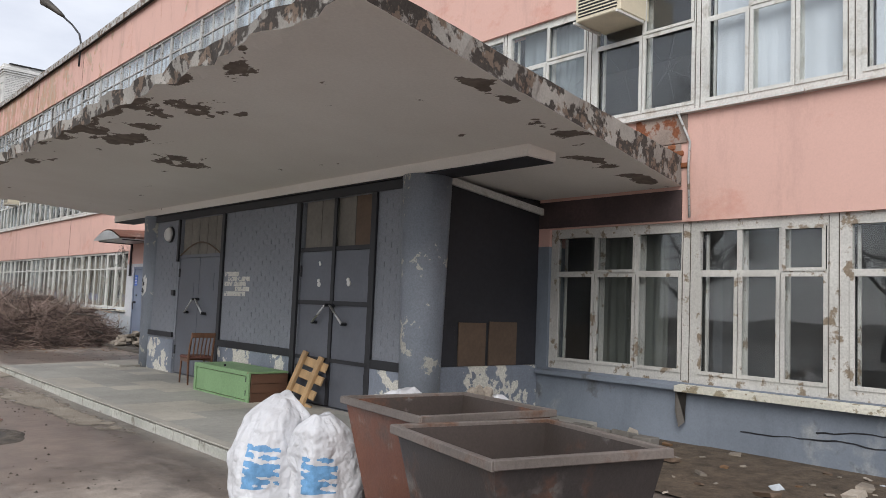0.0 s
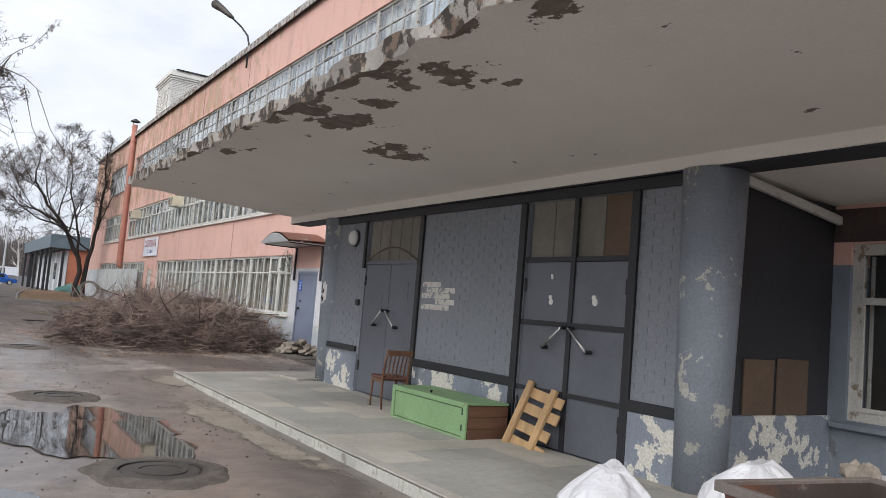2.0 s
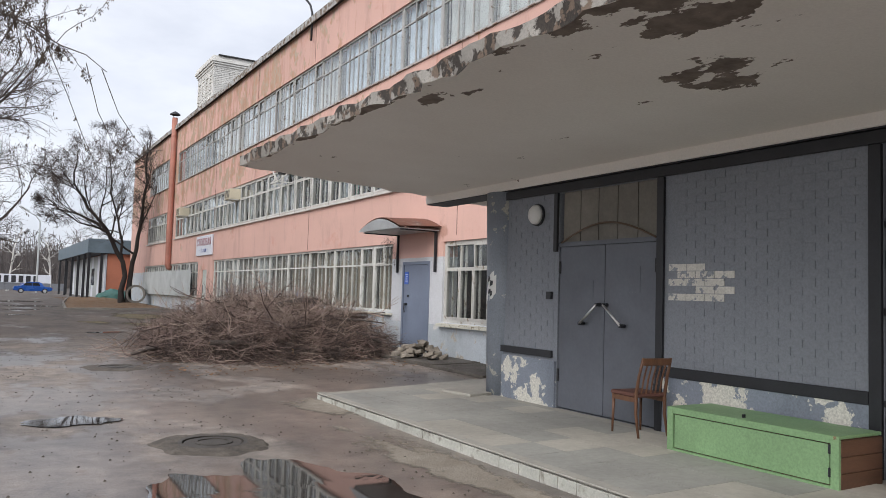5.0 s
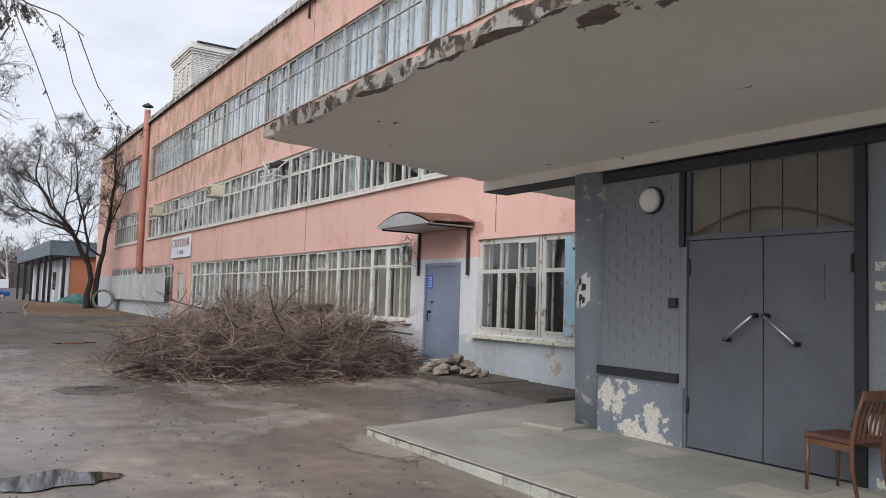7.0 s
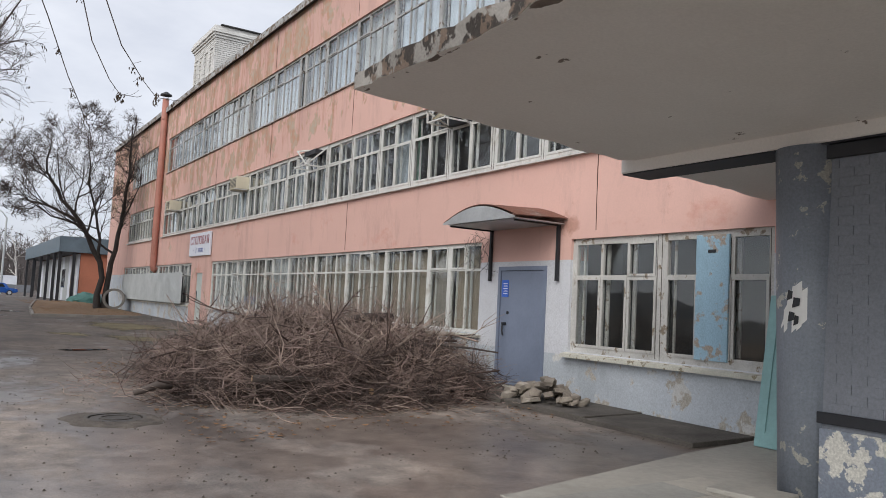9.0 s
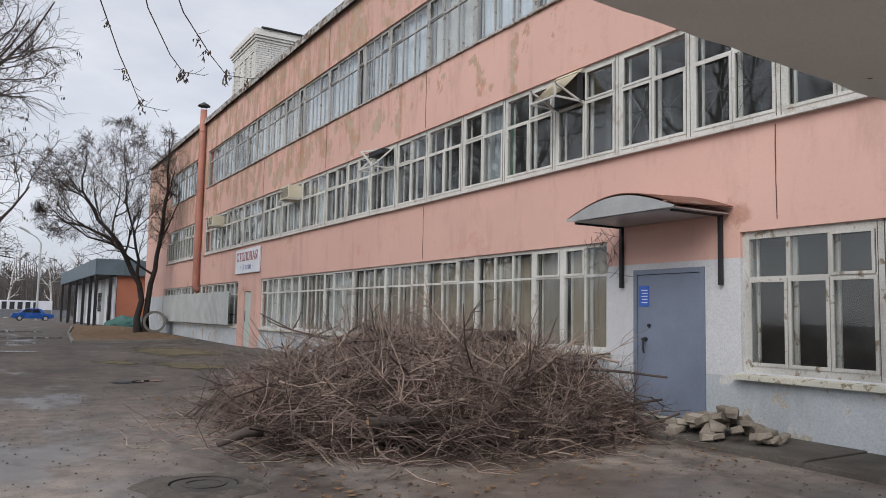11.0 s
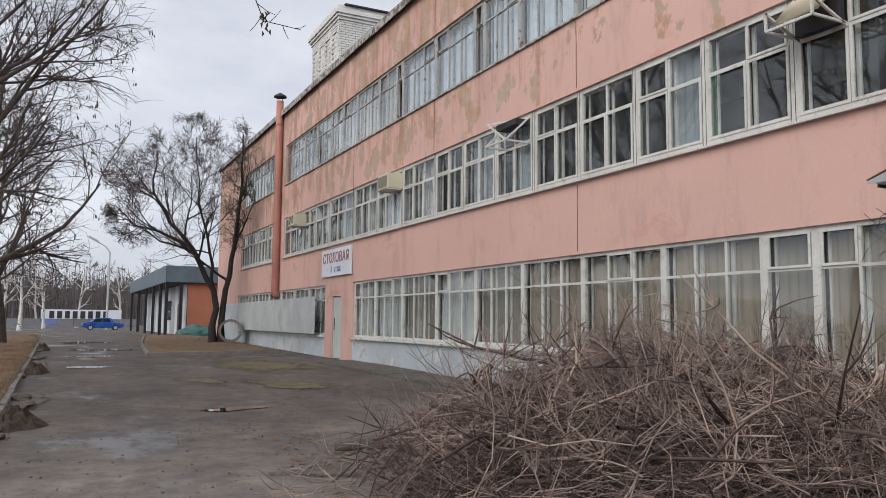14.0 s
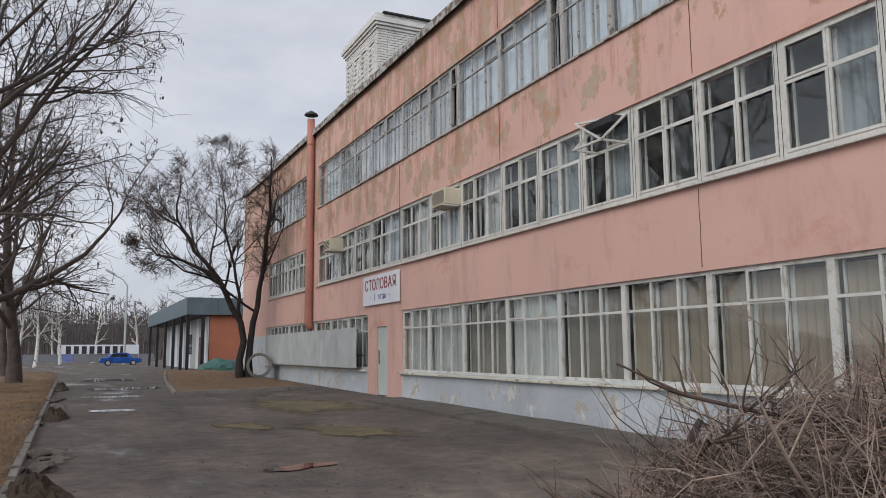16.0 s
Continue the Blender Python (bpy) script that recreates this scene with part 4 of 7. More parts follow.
ledge("window_sill_top_far", 50.65, 57.8, 7.258, 0.05, 0.05, M_FRAMEBROWN, "dark tin window sill strip")
# ---- entrance: doors, trim, brickwork ----
def bar_handle(parent, a, b, out=0.07):
    """A pull bar on two stand-offs, in the parent's plane, x towards the street."""
    bm = bmesh.new()
    tube(bm, [(-out, *a), (-out, *b)], [0.016, 0.016], 10)
    part("pull_bar", bm, M_CHROME, parent, "worn chrome pull bar", smooth=True)
    for q in (a, b):
        bm = bmesh.new()
        tube(bm, [(0, *q), (-out - 0.012, *q)], [0.024, 0.022], 10)
        part("handle_mount", bm, M_DARK, parent)


def entrance_door(name, y0, y1, label, black_bars):
    """Double steel door with a curtained transom above it."""
    d = tagged(new(name), label, "door", kind="structure")
    d.matrix_world = pose(VX + 0.03, y0, 0.16)
    W, top, head = y1 - y0, 2.82, 2.10
    mid = W / 2
    for k, (a, b) in enumerate(((0.02, mid - 0.006), (mid + 0.006, W - 0.02))):
        bm = bmesh.new()
        box(bm, 0.01, 0.06, a, b, 0.015, head)
        leaf = part("leaf", bm, M_DOORGREY, d, bev=0.004)
        s = -1 if k == 0 else 1
        bar_handle(leaf, (mid + s * 0.06, 1.36), (mid + s * 0.36, 1.12))
        for hz in (0.35, 1.75):
            bm = bmesh.new()
            ye = 0.03 if k == 0 else W - 0.03
            tube(bm, [(0.0, ye, hz), (0.0, ye, hz + 0.16)], [0.016, 0.016], 8)
            part("hinge", bm, M_DARK, leaf)
    bm = bmesh.new()
    box(bm, 0.0, 0.07, 0.0, W, head + 0.004, head + 0.06)
    part("head_rail", bm, M_DARK if black_bars else M_DOORGREY, d)
    n = 5 if not black_bars else 4
    for i in range(n):
        bm = bmesh.new()
        a, b = 0.03 + (W - 0.06) * i / n, 0.03 + (W - 0.06) * (i + 1) / n - 0.014
        box(bm, 0.04, 0.055, a, b, head + 0.064, top)
        part("transom_panel", bm, M_PLY if (black_bars and i == 0) else M_TRANSOM, d, "boarded transom strip")
    if black_bars:
        for i, (a, b, c, e) in enumerate(((mid - 0.035, mid + 0.035, 0.02, top), (0.0, mid - 0.04, 1.36, 1.42), (mid + 0.04, W, 1.36, 1.42), (0.0, mid - 0.04, 0.60, 0.65), (mid + 0.04, W, 0.60, 0.65))):
            bm = bmesh.new()
            box(bm, -0.012, 0.008, a, b, c, e)
            part("black_strip", bm, M_DARK, d, "black painted steel strip")
        for yy, zz, w, h in ((W * 0.28, 1.66, 0.10, 0.10), (W * 0.70, 1.64, 0.08, 0.12), (W * 0.70, 1.92, 0.05, 0.06)):
            bm = bmesh.new()
            tube(bm, [(-0.004, yy, zz), (0.0098, yy, zz)], [w * 0.42, w * 0.42], 9)
            tube(bm, [(-0.005, yy + w * 0.2, zz + h * 0.45), (0.0098, yy + w * 0.2, zz + h * 0.45)], [w * 0.3, w * 0.3], 8)
            part("paint_scrap", bm, M_PLASTIC, d, "scrap of white paper")
    else:
        for k, (a, b, c, e) in enumerate(((0.28, 0.58, 1.52, 1.82), (1.08, 1.40, 1.40, 1.66))):
            bm = bmesh.new()
            box(bm, 0.006, 0.012, a, b, c, e)
            part("notice_trace", bm, M_DOORGREY, d, "painted-over notice sheet")
        bm = bmesh.new()
        pts = [(-0.02, 0.02 + 1.66 * i / 14, head + 0.05 + 0.22 * math.sin(math.pi * i / 14)) for i in range(15)]
        tube(bm, pts, [0.012] * 15, 8)
        part("bent_strip", bm, M_PLY, d, "bent wooden strip nailed over the transom", smooth=True)
    return d


entrance_door("door_1", D1[0], D1[1], "grey painted double steel entrance door, closed", False)
entrance_door("door_2", D2[0], D2[1], "grey double steel door with black strips, closed", True)

for a, b, c, e, nm in ((7.2, 15.25, 2.985, 3.10, "trim_top"), (7.22, 7.85, 0.76, 0.87, "trim_band_a"), (9.80, 12.11, 0.76, 0.87, "trim_band_b"), (14.05, 15.2, 0.80, 0.89, "trim_band_c"),
                   (7.85, 7.955, 0.15, 2.98, "trim_post_a"), (9.685, 9.795, 0.15, 2.98, "trim_post_b"), (12.115, 12.215, 0.15, 2.98, "trim_post_c"), (13.975, 14.045, 2.2, 2.98, "trim_post_d")):
    bm = bmesh.new()
    box(bm, VX - 0.012, VX + 0.028, a, b, c, e)
    struct(nm, bm, M_DARK, "black painted timber trim", "trim", bev=0.004)
for a, b in ((7.25, 7.848), (9.80, 12.11), (13.98, 15.18)):
    bm = bmesh.new()
    box(bm, VX, VX + 0.028, a, b, 0.15, 0.757)
    struct("wall_base_panel", bm, M_PEEL_PARAPET, "flaking blue-grey painted wall base", "wall")

lamp = thing("bulkhead_lamp", "round white bulkhead lamp on the grey wall", "lamp", (VX + 0.02, 14.42, 2.72))
bm = bmesh.new()
tube(bm, [(0, 0, 0), (-0.03, 0, 0), (-0.035, 0, 0)], [0.15, 0.15, 0.13], 28)
part("base", bm, M_DARKPANEL, lamp)
bm = bmesh.new()
tube(bm, [(-0.034, 0, 0), (-0.07, 0, 0), (-0.10, 0, 0), (-0.12, 0, 0), (-0.126, 0, 0)], [0.135, 0.13, 0.105, 0.06, 0.01], 28)
part("globe", bm, M_PLASTIC, lamp, "milky glass cover", smooth=True)

switch = thing("junction_box", "small dark junction box on the wall", "box", (VX + 0.01, 14.12, 1.62))
bm = bmesh.new()
box(bm, -0.03, 0.02, -0.05, 0.05, -0.05, 0.05)
part("cover", bm, M_DARK, switch, bev=0.006)

notice = thing("torn_notice", "torn white paper notice on the column", "notice", (5.695, 15.31, 1.75))
bm = bmesh.new()
for i in range(6):
    a0, a1 = -0.5 + i * 0.16, -0.5 + (i + 1) * 0.16
    h = 0.20 + 0.05 * math.sin(i * 2.3)
    vs = [bm.verts.new((0.235 - 0.273 * math.cos(q), -0.26 * math.sin(q) + 0.06, z)) for q, z in ((a0, -h), (a1, -h + 0.04), (a1, h), (a0, h - 0.03))]
    bm.faces.new(vs)
bmesh.ops.remove_doubles(bm, verts=bm.verts[:], dist=0.0005)
part("paper", bm, M_PLASTIC, notice)
bm = bmesh.new()
for i, (a, z, w) in enumerate(((-0.2, 0.08, 0.10), (0.0, 0.02, 0.12), (-0.15, -0.10, 0.11), (0.05, -0.13, 0.08))):
    vs = [bm.verts.new((0.232 - 0.278 * math.cos(q), -0.265 * math.sin(q) + 0.06, zz)) for q, zz in ((a, z - 0.04), (a + w * 2, z - 0.02), (a + w * 2.2, z + 0.04), (a + 0.05, z + 0.05))]
    bm.faces.new(vs)
part("dark_print", bm, M_DARK, notice, "torn dark print")

doorstone = thing("loose_slab", "loose pale stone slab at the column foot", "slab", (5.42, 15.55, 0.155), rz=12)
bm = bmesh.new()
box(bm, -0.22, 0.22, -0.3, 0.3, 0, 0.045)
part("stone", bm, M_PORCH, doorstone, bev=0.01)

# ---- green cabinet lying on the porch ----
chest = thing("wooden_cabinet", "green painted wooden cabinet lying on its back on the porch", "cabinet", (5.05, 9.62, 0.15))
bm = bmesh.new()
box(bm, 0.03, 0.60, 0.03, 1.72, 0.0, 0.39)
part("carcass", bm, M_BROWNBOARD, chest, "brown board carcass")
bm = bmesh.new()
box(bm, 0.0, 0.03, 0.0, 0.07, 0.0, 0.42)
box(bm, 0.0, 0.03, 1.68, 1.75, 0.0, 0.42)
box(bm, 0.0, 0.03, 0.07, 1.68, 0.36, 0.42)
box(bm, 0.0, 0.03, 0.07, 1.68, 0.0, 0.03)
part("front_frame", bm, M_GREEN, chest, "green painted frame", bev=0.003)
bm = bmesh.new()
box(bm, 0.012, 0.028, 0.085, 1.665, 0.04, 0.35)
part("front_panel", bm, M_GREEN, chest, "green painted door panel")
bm = bmesh.new()
box(bm, 0.032, 0.62, 0.02, 1.75, 0.392, 0.42)
part("top_panel", bm, M_GREEN, chest, "green painted top", bev=0.003)
for i in range(3):
    bm = bmesh.new()
    box(bm, 0.04, 0.60, 0.0, 0.028, 0.004 + 0.128 * i, 0.128 * (i + 1))
    part("end_board", bm, M_BROWNBOARD, chest, bev=0.003)
for z in (0.10, 0.28):
    bm = bmesh.new()
    box(bm, -0.004, 0.012, 0.066, 0.086, z, z + 0.07)
    part("hinge_strap", bm, M_DARK, chest)
bm = bmesh.new()
box(bm, 0.10, 0.125, 0.95, 0.97, 0.42, 0.45)
part("catch", bm, M_DARK, chest)

# ---- chair ----
chair = thing("chair", "old varnished wooden chair with slatted back and brown seat", "chair", (5.40, 12.10, 0.15), rz=-6)
for sx in (-0.19, 0.19):
    bm = bmesh.new()
    tube(bm, [(sx, 0.20, 0), (sx * 0.97, 0.19, 0.43)], [0.012, 0.019], 8)
    part("front_leg", bm, M_CHAIRWOOD, chair, smooth=True)
    bm = bmesh.new()
    tube(bm, [(sx, -0.24, 0), (sx, -0.19, 0.25), (sx, -0.19, 0.45), (sx * 0.98, -0.23, 0.65), (sx * 0.96, -0.29, 0.84)], [0.013, 0.018, 0.02, 0.018, 0.014], 8)
    part("back_leg", bm, M_CHAIRWOOD, chair, smooth=True)
bm = bmesh.new()
box(bm, -0.21, 0.21, -0.20, 0.22, 0.42, 0.465)
part("seat", bm, M_SEAT, chair, "worn brown upholstered seat", bev=0.014)
bm = bmesh.new()
box(bm, -0.19, 0.19, 0.17, 0.195, 0.37, 0.42)
box(bm, -0.20, -0.175, -0.18, 0.18, 0.37, 0.42)
box(bm, 0.175, 0.20, -0.18, 0.18, 0.37, 0.42)
part("seat_rail", bm, M_CHAIRWOOD, chair)
bm = bmesh.new()
beam(bm, (-0.18, -0.285, 0.80), (0.18, -0.285, 0.80), 0.02, 0.075)
part("top_rail", bm, M_CHAIRWOOD, chair, bev=0.004)
for i in range(5):
    x = -0.12 + 0.06 * i
    bm = bmesh.new()
    tube(bm, [(x, -0.19, 0.46), (x, -0.225, 0.62), (x, -0.28, 0.77)], [0.009, 0.011, 0.009], 6)
    part("slat", bm, M_CHAIRWOOD, chair)

# ---- pallet ----
pallet = thing("wooden_pallet", "small raw pine pallet leaning against the door", "pallet", (5.48, 9.50, 0.155))
LEAN_M = Matrix.Rotation(radians(20), 4, "Y") @ Matrix.Rotation(radians(7), 4, "X")


def leaned(bm):
    bmesh.ops.transform(bm, matrix=LEAN_M, verts=bm.verts[:])
    return bm


for i, z in enumerate((0.02, 0.21, 0.42, 0.60)):
    bm = bmesh.new()
    box(bm, 0.05, 0.075, -0.68 + 0.03 * (i % 2), 0.02 + 0.02 * (i % 3), z, z + 0.12)
    part("slat", leaned(bm), M_PINE, pallet, bev=0.004)
for yc in (-0.04, -0.48):
    bm = bmesh.new()
    box(bm, 0.0, 0.048, yc - 0.05, yc + 0.045, -0.0, 0.78)
    part("stringer", leaned(bm), M_PINE, pallet, bev=0.006)

# ---- steel bins ----
def bin_box(x, y, rz, material, label):
    b = thing("steel_bin", label, "bin", (x, y, G(x, y)), "rusty steel bins", rz)
    H, top, low, t = 0.81, 0.545, 0.40, 0.012

    def ring(z, s, tt):
        return [(i * (s - tt), j * (s - tt), z) for i, j in ((-1, -1), (1, -1), (1, 1), (-1, 1))]
    for k in range(4):
        bm = bmesh.new()
        q = (k + 1) % 4
        o0, o1, i0, i1 = ring(0.05, low, 0), ring(H, top, 0), ring(0.05, low, t), ring(H, top, t)
        vs = [bm.verts.new(c) for c in (o0[k], o0[q], o1[q], o1[k], i0[k], i0[q], i1[q], i1[k])]
        for f in ((0, 1, 2, 3), (7, 6, 5, 4), (3, 2, 6, 7), (4, 5, 1, 0), (1, 5, 6, 2), (0, 3, 7, 4)):
            bm.faces.new([vs[i] for i in f])
        side_ob = part("side", bm, material, b)
        side_ob.data.materials.append(M_BININSIDE)
        side_ob.data.polygons[1].material_index = 1
    bm = bmesh.new()
    box(bm, -low, low, -low, low, 0.04, 0.055)
    part("floor_plate", bm, material, b)
    for k in range(4):
        q = (k + 1) % 4
        c = ring(H, top + 0.012, 0)
        bm = bmesh.new()
        a, e = Vector(c[k]), Vector(c[q])
        d = (e - a).normalized()
        beam(bm, a - d * 0.012 + Vector((0, 0, -0.002 * k)), e + d * 0.012 + Vector((0, 0, -0.002 * k)), 0.045, 0.05)
        part("rim", bm, M_RIM, b, "bent angle-iron rim", bev=0.004)
    for i, j in ((-1, -1), (1, -1), (1, 1), (-1, 1)):
        bm = bmesh.new()
        box(bm, i * 0.34 - 0.04, i * 0.34 + 0.04, j * 0.34 - 0.04, j * 0.34 + 0.04, 0.0, 0.042)
        part("foot", bm, M_RUST, b)
    return b


bin_box(3.31, 3.00, -13, M_RUST, "dark open steel bin with a bent rusty rim")
bin_box(3.84, 4.27, -8, M_RUST2, "rust-brown open steel bin")


# ---- white sacks ----
def sack(x, y, r, h, seed, label, blue=True, fold=0.5, rz=0.0, z0=None):
    s = thing("sack", label, "sack", (x, y, G(x, y) if z0 is None else z0), "white woven sacks", rz)
    v, f = [], []
    n, m = 150, 120
    for j in range(m + 1):
        w = j / m
        prof = (1.0 + 0.14 * math.sin(w * math.pi) - 0.34 * w ** 1.4) * (1 - 0.58 * max(0, (w - 0.80) / 0.20) ** 1.8)
        if j == 0:
            prof *= 0.9
        for i in range(n):
            a = i * math.tau / n
            ca, sa = math.cos(a), math.sin(a)
            crease = noise.fractal((ca * 1.7 + seed, sa * 1.7, w * 2.4 + seed), 1.0, 2.1, 4)
            ridge = abs(noise.noise((ca * 1.7 + seed * 2 + w, sa * 1.7, w * 2.6))) ** 0.7
            fine_c = abs(noise.noise((ca * 5 + sa * 2 + seed, sa * 5, w * 7 + ca * 2)))
            box_ = 1 / max(abs(ca), abs(sa)) ** 0.45
            rr = r * prof * box_ * (1 + 0.12 * crease - 0.09 * ridge - 0.018 * fine_c ** 0.6)
            lean = 0.12 * w * w
            v.append((rr * ca * 1.12 + lean * math.sin(seed), rr * sa * 0.92 + lean * math.cos(seed), h * w * (1 + 0.06 * noise.noise((ca + seed, sa, 0.5)) * w)))
    for j in range(m):
        for i in range(n):
            f.append((j * n + i, j * n + (i + 1) % n, (j + 1) * n + (i + 1) % n, (j + 1) * n + i))
    v.append((0.12 * math.sin(seed), 0.12 * math.cos(seed), h * 0.97))
    for i in range(n):
        f.append((m * n + i, m * n + (i + 1) % n, len(v) - 1))
    me = raw("bag_skin", v, f, M_BAG, True)
    if blue:
        me.materials.append(M_BAGPRINT)
        for pl in me.polygons:
            c = pl.center
            a = math.atan2(c.y, c.x)
            if 0.18 * h < c.z < 0.58 * h and -2.8 < a < -1.75 and noise.fractal((c.x * 9, c.y * 9, c.z * 9), 1.0, 2.0, 3) + 0.45 * math.sin(c.z * 105 + a * 3) > -0.12:
                pl.material_index = 1
    ob = new("bag_skin", me)
    ob.parent = s
    return s


sack(3.06, 5.42, 0.265, 0.80, 1.3, "bulging white woven sack with a blue print")
sack(3.37, 5.10, 0.235, 0.69, 4.1, "slumped white woven sack with a blue print")
sack(4.16, 5.30, 0.32, 0.80, 7.7, "white woven sack beside the bins", False)
sack(4.98, 5.08, 0.32, 0.74, 2.6, "open white woven sack filled with rubble", False)
chunks = thing("rubble_lump", "lumps of brown rubble in the sack's mouth", "rubble", (4.98, 5.08, 0.76))
for k in range(6):
    bm = bmesh.new()
    bmesh.ops.create_icosphere(bm, subdivisions=1, radius=0.05 + 0.02 * random.random())
    for vv in bm.verts:
        vv.co = vv.co * random.uniform(0.7, 1.2) + Vector((0.09 * math.cos(k), 0.07 * math.sin(k), 0.03))
    part("lump", bm, M_RUBBLE, chunks)

# ---- service door, awning ----
md = tagged(new("door_3"), "blue-grey steel service door with a blue notice, closed", "door", kind="structure")
md.matrix_world = pose(WX - 0.02, MD[0], MD[2])
mw, mh = MD[1] - MD[0], MD[3] - MD[2]
bm = bmesh.new()
box(bm, 0, 0.1, 0, 0.07, 0, mh)
box(bm, 0, 0.1, mw - 0.07, mw, 0, mh)
box(bm, 0, 0.1, 0.07, mw - 0.07, mh - 0.07, mh)
part("frame", bm, M_DOORBLUE, md)
bm = bmesh.new()
box(bm, 0.02, 0.08, 0.075, mw - 0.075, 0.04, mh - 0.075)
part("leaf", bm, M_DOORBLUE, md, bev=0.004)
bm = bmesh.new()
box(bm, -0.05, 0.1, -0.02, mw + 0.02, -0.08, 0.03)
part("threshold", bm, M_SILL, md)
bm = bmesh.new()
tube(bm, [(0.02, mw - 0.24, 1.10), (-0.05, mw - 0.24, 1.10)], [0.03, 0.03], 12)
tube(bm, [(-0.05, mw - 0.24, 1.12), (-0.06, mw - 0.25, 0.98), (-0.05, mw - 0.26, 0.90)], [0.016, 0.016, 0.014], 8)
part("handle", bm, M_DARK, md, "black lever handle")
bm = bmesh.new()
tube(bm, [(0.02, mw - 0.30, 1.30), (0.0, mw - 0.30, 1.30)], [0.028, 0.028], 10)
part("lock", bm, M_DARK, md)
bm = bmesh.new()
box(bm, 0.010, 0.018, mw - 0.30, mw - 0.11, 1.58, 1.88)
nt = part("notice", bm, M_NOTICE, md, "blue printed notice")
for i in range(5):
    bm = bmesh.new()
    box(bm, 0.006, 0.0095, mw - 0.28, mw - 0.16 - 0.01 * (i % 2), 1.63 + i * 0.045, 1.645 + i * 0.045)
    part("text_bar", bm, M_SIGN, nt)

awn = thing("door_awning", "curved rusty tin awning over the service door", "awning", (8.08, 21.0, 3.05))
bm = bmesh.new()
N = 16
for k in range(N):
    a, b = k / N, (k + 1) / N
    z = [0.02 + 0.24 * math.sin(math.pi * t) for t in (a, b)]
    y = [-0.06 + 2.08 * t for t in (a, b)]
    vs = [bm.verts.new(c) for c in ((-1.06, y[0], z[0]), (-1.06, y[1], z[1]), (0, y[1], z[1] + 0.05), (0, y[0], z[0] + 0.05))]
    bm.faces.new(vs)
bmesh.ops.remove_doubles(bm, verts=bm.verts[:], dist=0.0005)
bmesh.ops.solidify(bm, geom=bm.faces[:], thickness=0.012)
part("roof_sheet", bm, M_RUST2, awn, "rusty curved tin sheet")
bm = bmesh.new()
for k in range(N):
    ya, yb = -0.05 + 2.06 * k / N, -0.05 + 2.06 * (k + 1) / N
    za, zb = [max(0.004, 0.0 + 0.235 * math.sin(math.pi * t / N)) for t in (k, k + 1)]
    vs = [bm.verts.new(c) for c in ((-1.075, ya, -0.02), (-1.075, yb, -0.02), (-1.075, yb, zb), (-1.075, ya, za))]
    bm.faces.new(vs)
bmesh.ops.remove_doubles(bm, verts=bm.verts[:], dist=0.0005)
bmesh.ops.solidify(bm, geom=bm.faces[:], thickness=0.012)
part("front_fascia", bm, M_TIN, awn, "pale tin front")
bm = bmesh.new()
box(bm, -1.0, -0.01, 0.0, 1.96, -0.02, -0.003)
part("soffit", bm, M_TIN, awn)
for y in (0.12, 1.97):
    bm = bmesh.new()
    beam(bm, (-0.03, y, -0.95), (-0.03, y, 0.0), 0.05, 0.05, (1, 0, 0))
    part("hanger", bm, M_DARK, awn, "black steel strap")
    bm = bmesh.new()
    beam(bm, (-0.03, y, -0.03), (-0.95, y, -0.03), 0.03)
    part("arm", bm, M_DARK, awn)

wd = tagged(new("door_4"), "narrow pale green wooden door, closed", "door", kind="structure")
wd.matrix_world = pose(WX + 0.06, WD[0], WD[2])
bm = bmesh.new()
ww, wh = WD[1] - WD[0], WD[3] - WD[2]
box(bm, -0.05, 0.05, 0, 0.08, 0, wh)
box(bm, -0.05, 0.05, ww - 0.08, ww, 0, wh)
box(bm, -0.05, 0.05, 0.08, ww - 0.08, wh - 0.09, wh)
part("frame", bm, M_PINK, wd)
bm = bmesh.new()
box(bm, -0.01, 0.04, 0.085, ww - 0.085, 0.02, wh - 0.095)
M_PALEDOOR = plain("pale_green_paint", (0.50, 0.55, 0.52), 0.6, 0, 0.12, 4, 0.15)
part("leaf", bm, M_PALEDOOR, wd, bev=0.004)
bm = bmesh.new()
box(bm, -0.03, -0.008, ww - 0.22, ww - 0.18, 0.95, 1.35)
part("handle", bm, M_DARK, wd)

# ---- sign over the narrow door ----
sign = thing("canteen_sign", "white sign board with red lettering", "sign", (8.02, 41.1, 3.10))
bm = bmesh.new()
box(bm, 0, 0.06, 0, 2.98, 0, 0.92)
part("board", bm, M_SIGN, sign, bev=0.006)


def lettering(body, size, loc, material, parent, name="lettering"):
    cu = bpy.data.curves.new(name, "FONT")
    cu.body, cu.size, cu.align_x, cu.align_y, cu.extrude = body, size, "CENTER", "CENTER", 0.004
    tmp = bpy.data.objects.new(name, cu)
    scene.collection.objects.link(tmp)
    me = bpy.data.meshes.new_from_object(tmp.evaluated_get(bpy.context.evaluated_depsgraph_get()))
    bpy.data.objects.remove(tmp)
    me.transform(Matrix(((0, 0, -1, 0), (-1, 0, 0, 0), (0, 1, 0, 0), (0, 0, 0, 1))))
    me.materials.clear()
    me.materials.append(material)
    ob = new(name, me)
    ob.parent, ob.location = parent, loc
    return ob


for k, ch in enumerate("СТОЛОВАЯ"):
    lettering(ch, 0.46, (-0.006, 1.49 + (3.5 - k) * 0.335, 0.60), M_SIGNRED, sign, "letter")
for k, ch in enumerate("· 3 этаж ·"):
    if ch != " ":
        lettering(ch, 0.30, (-0.006, 1.49 + (4.5 - k) * 0.175, 0.23), M_SIGNBLUE, sign, "letter")

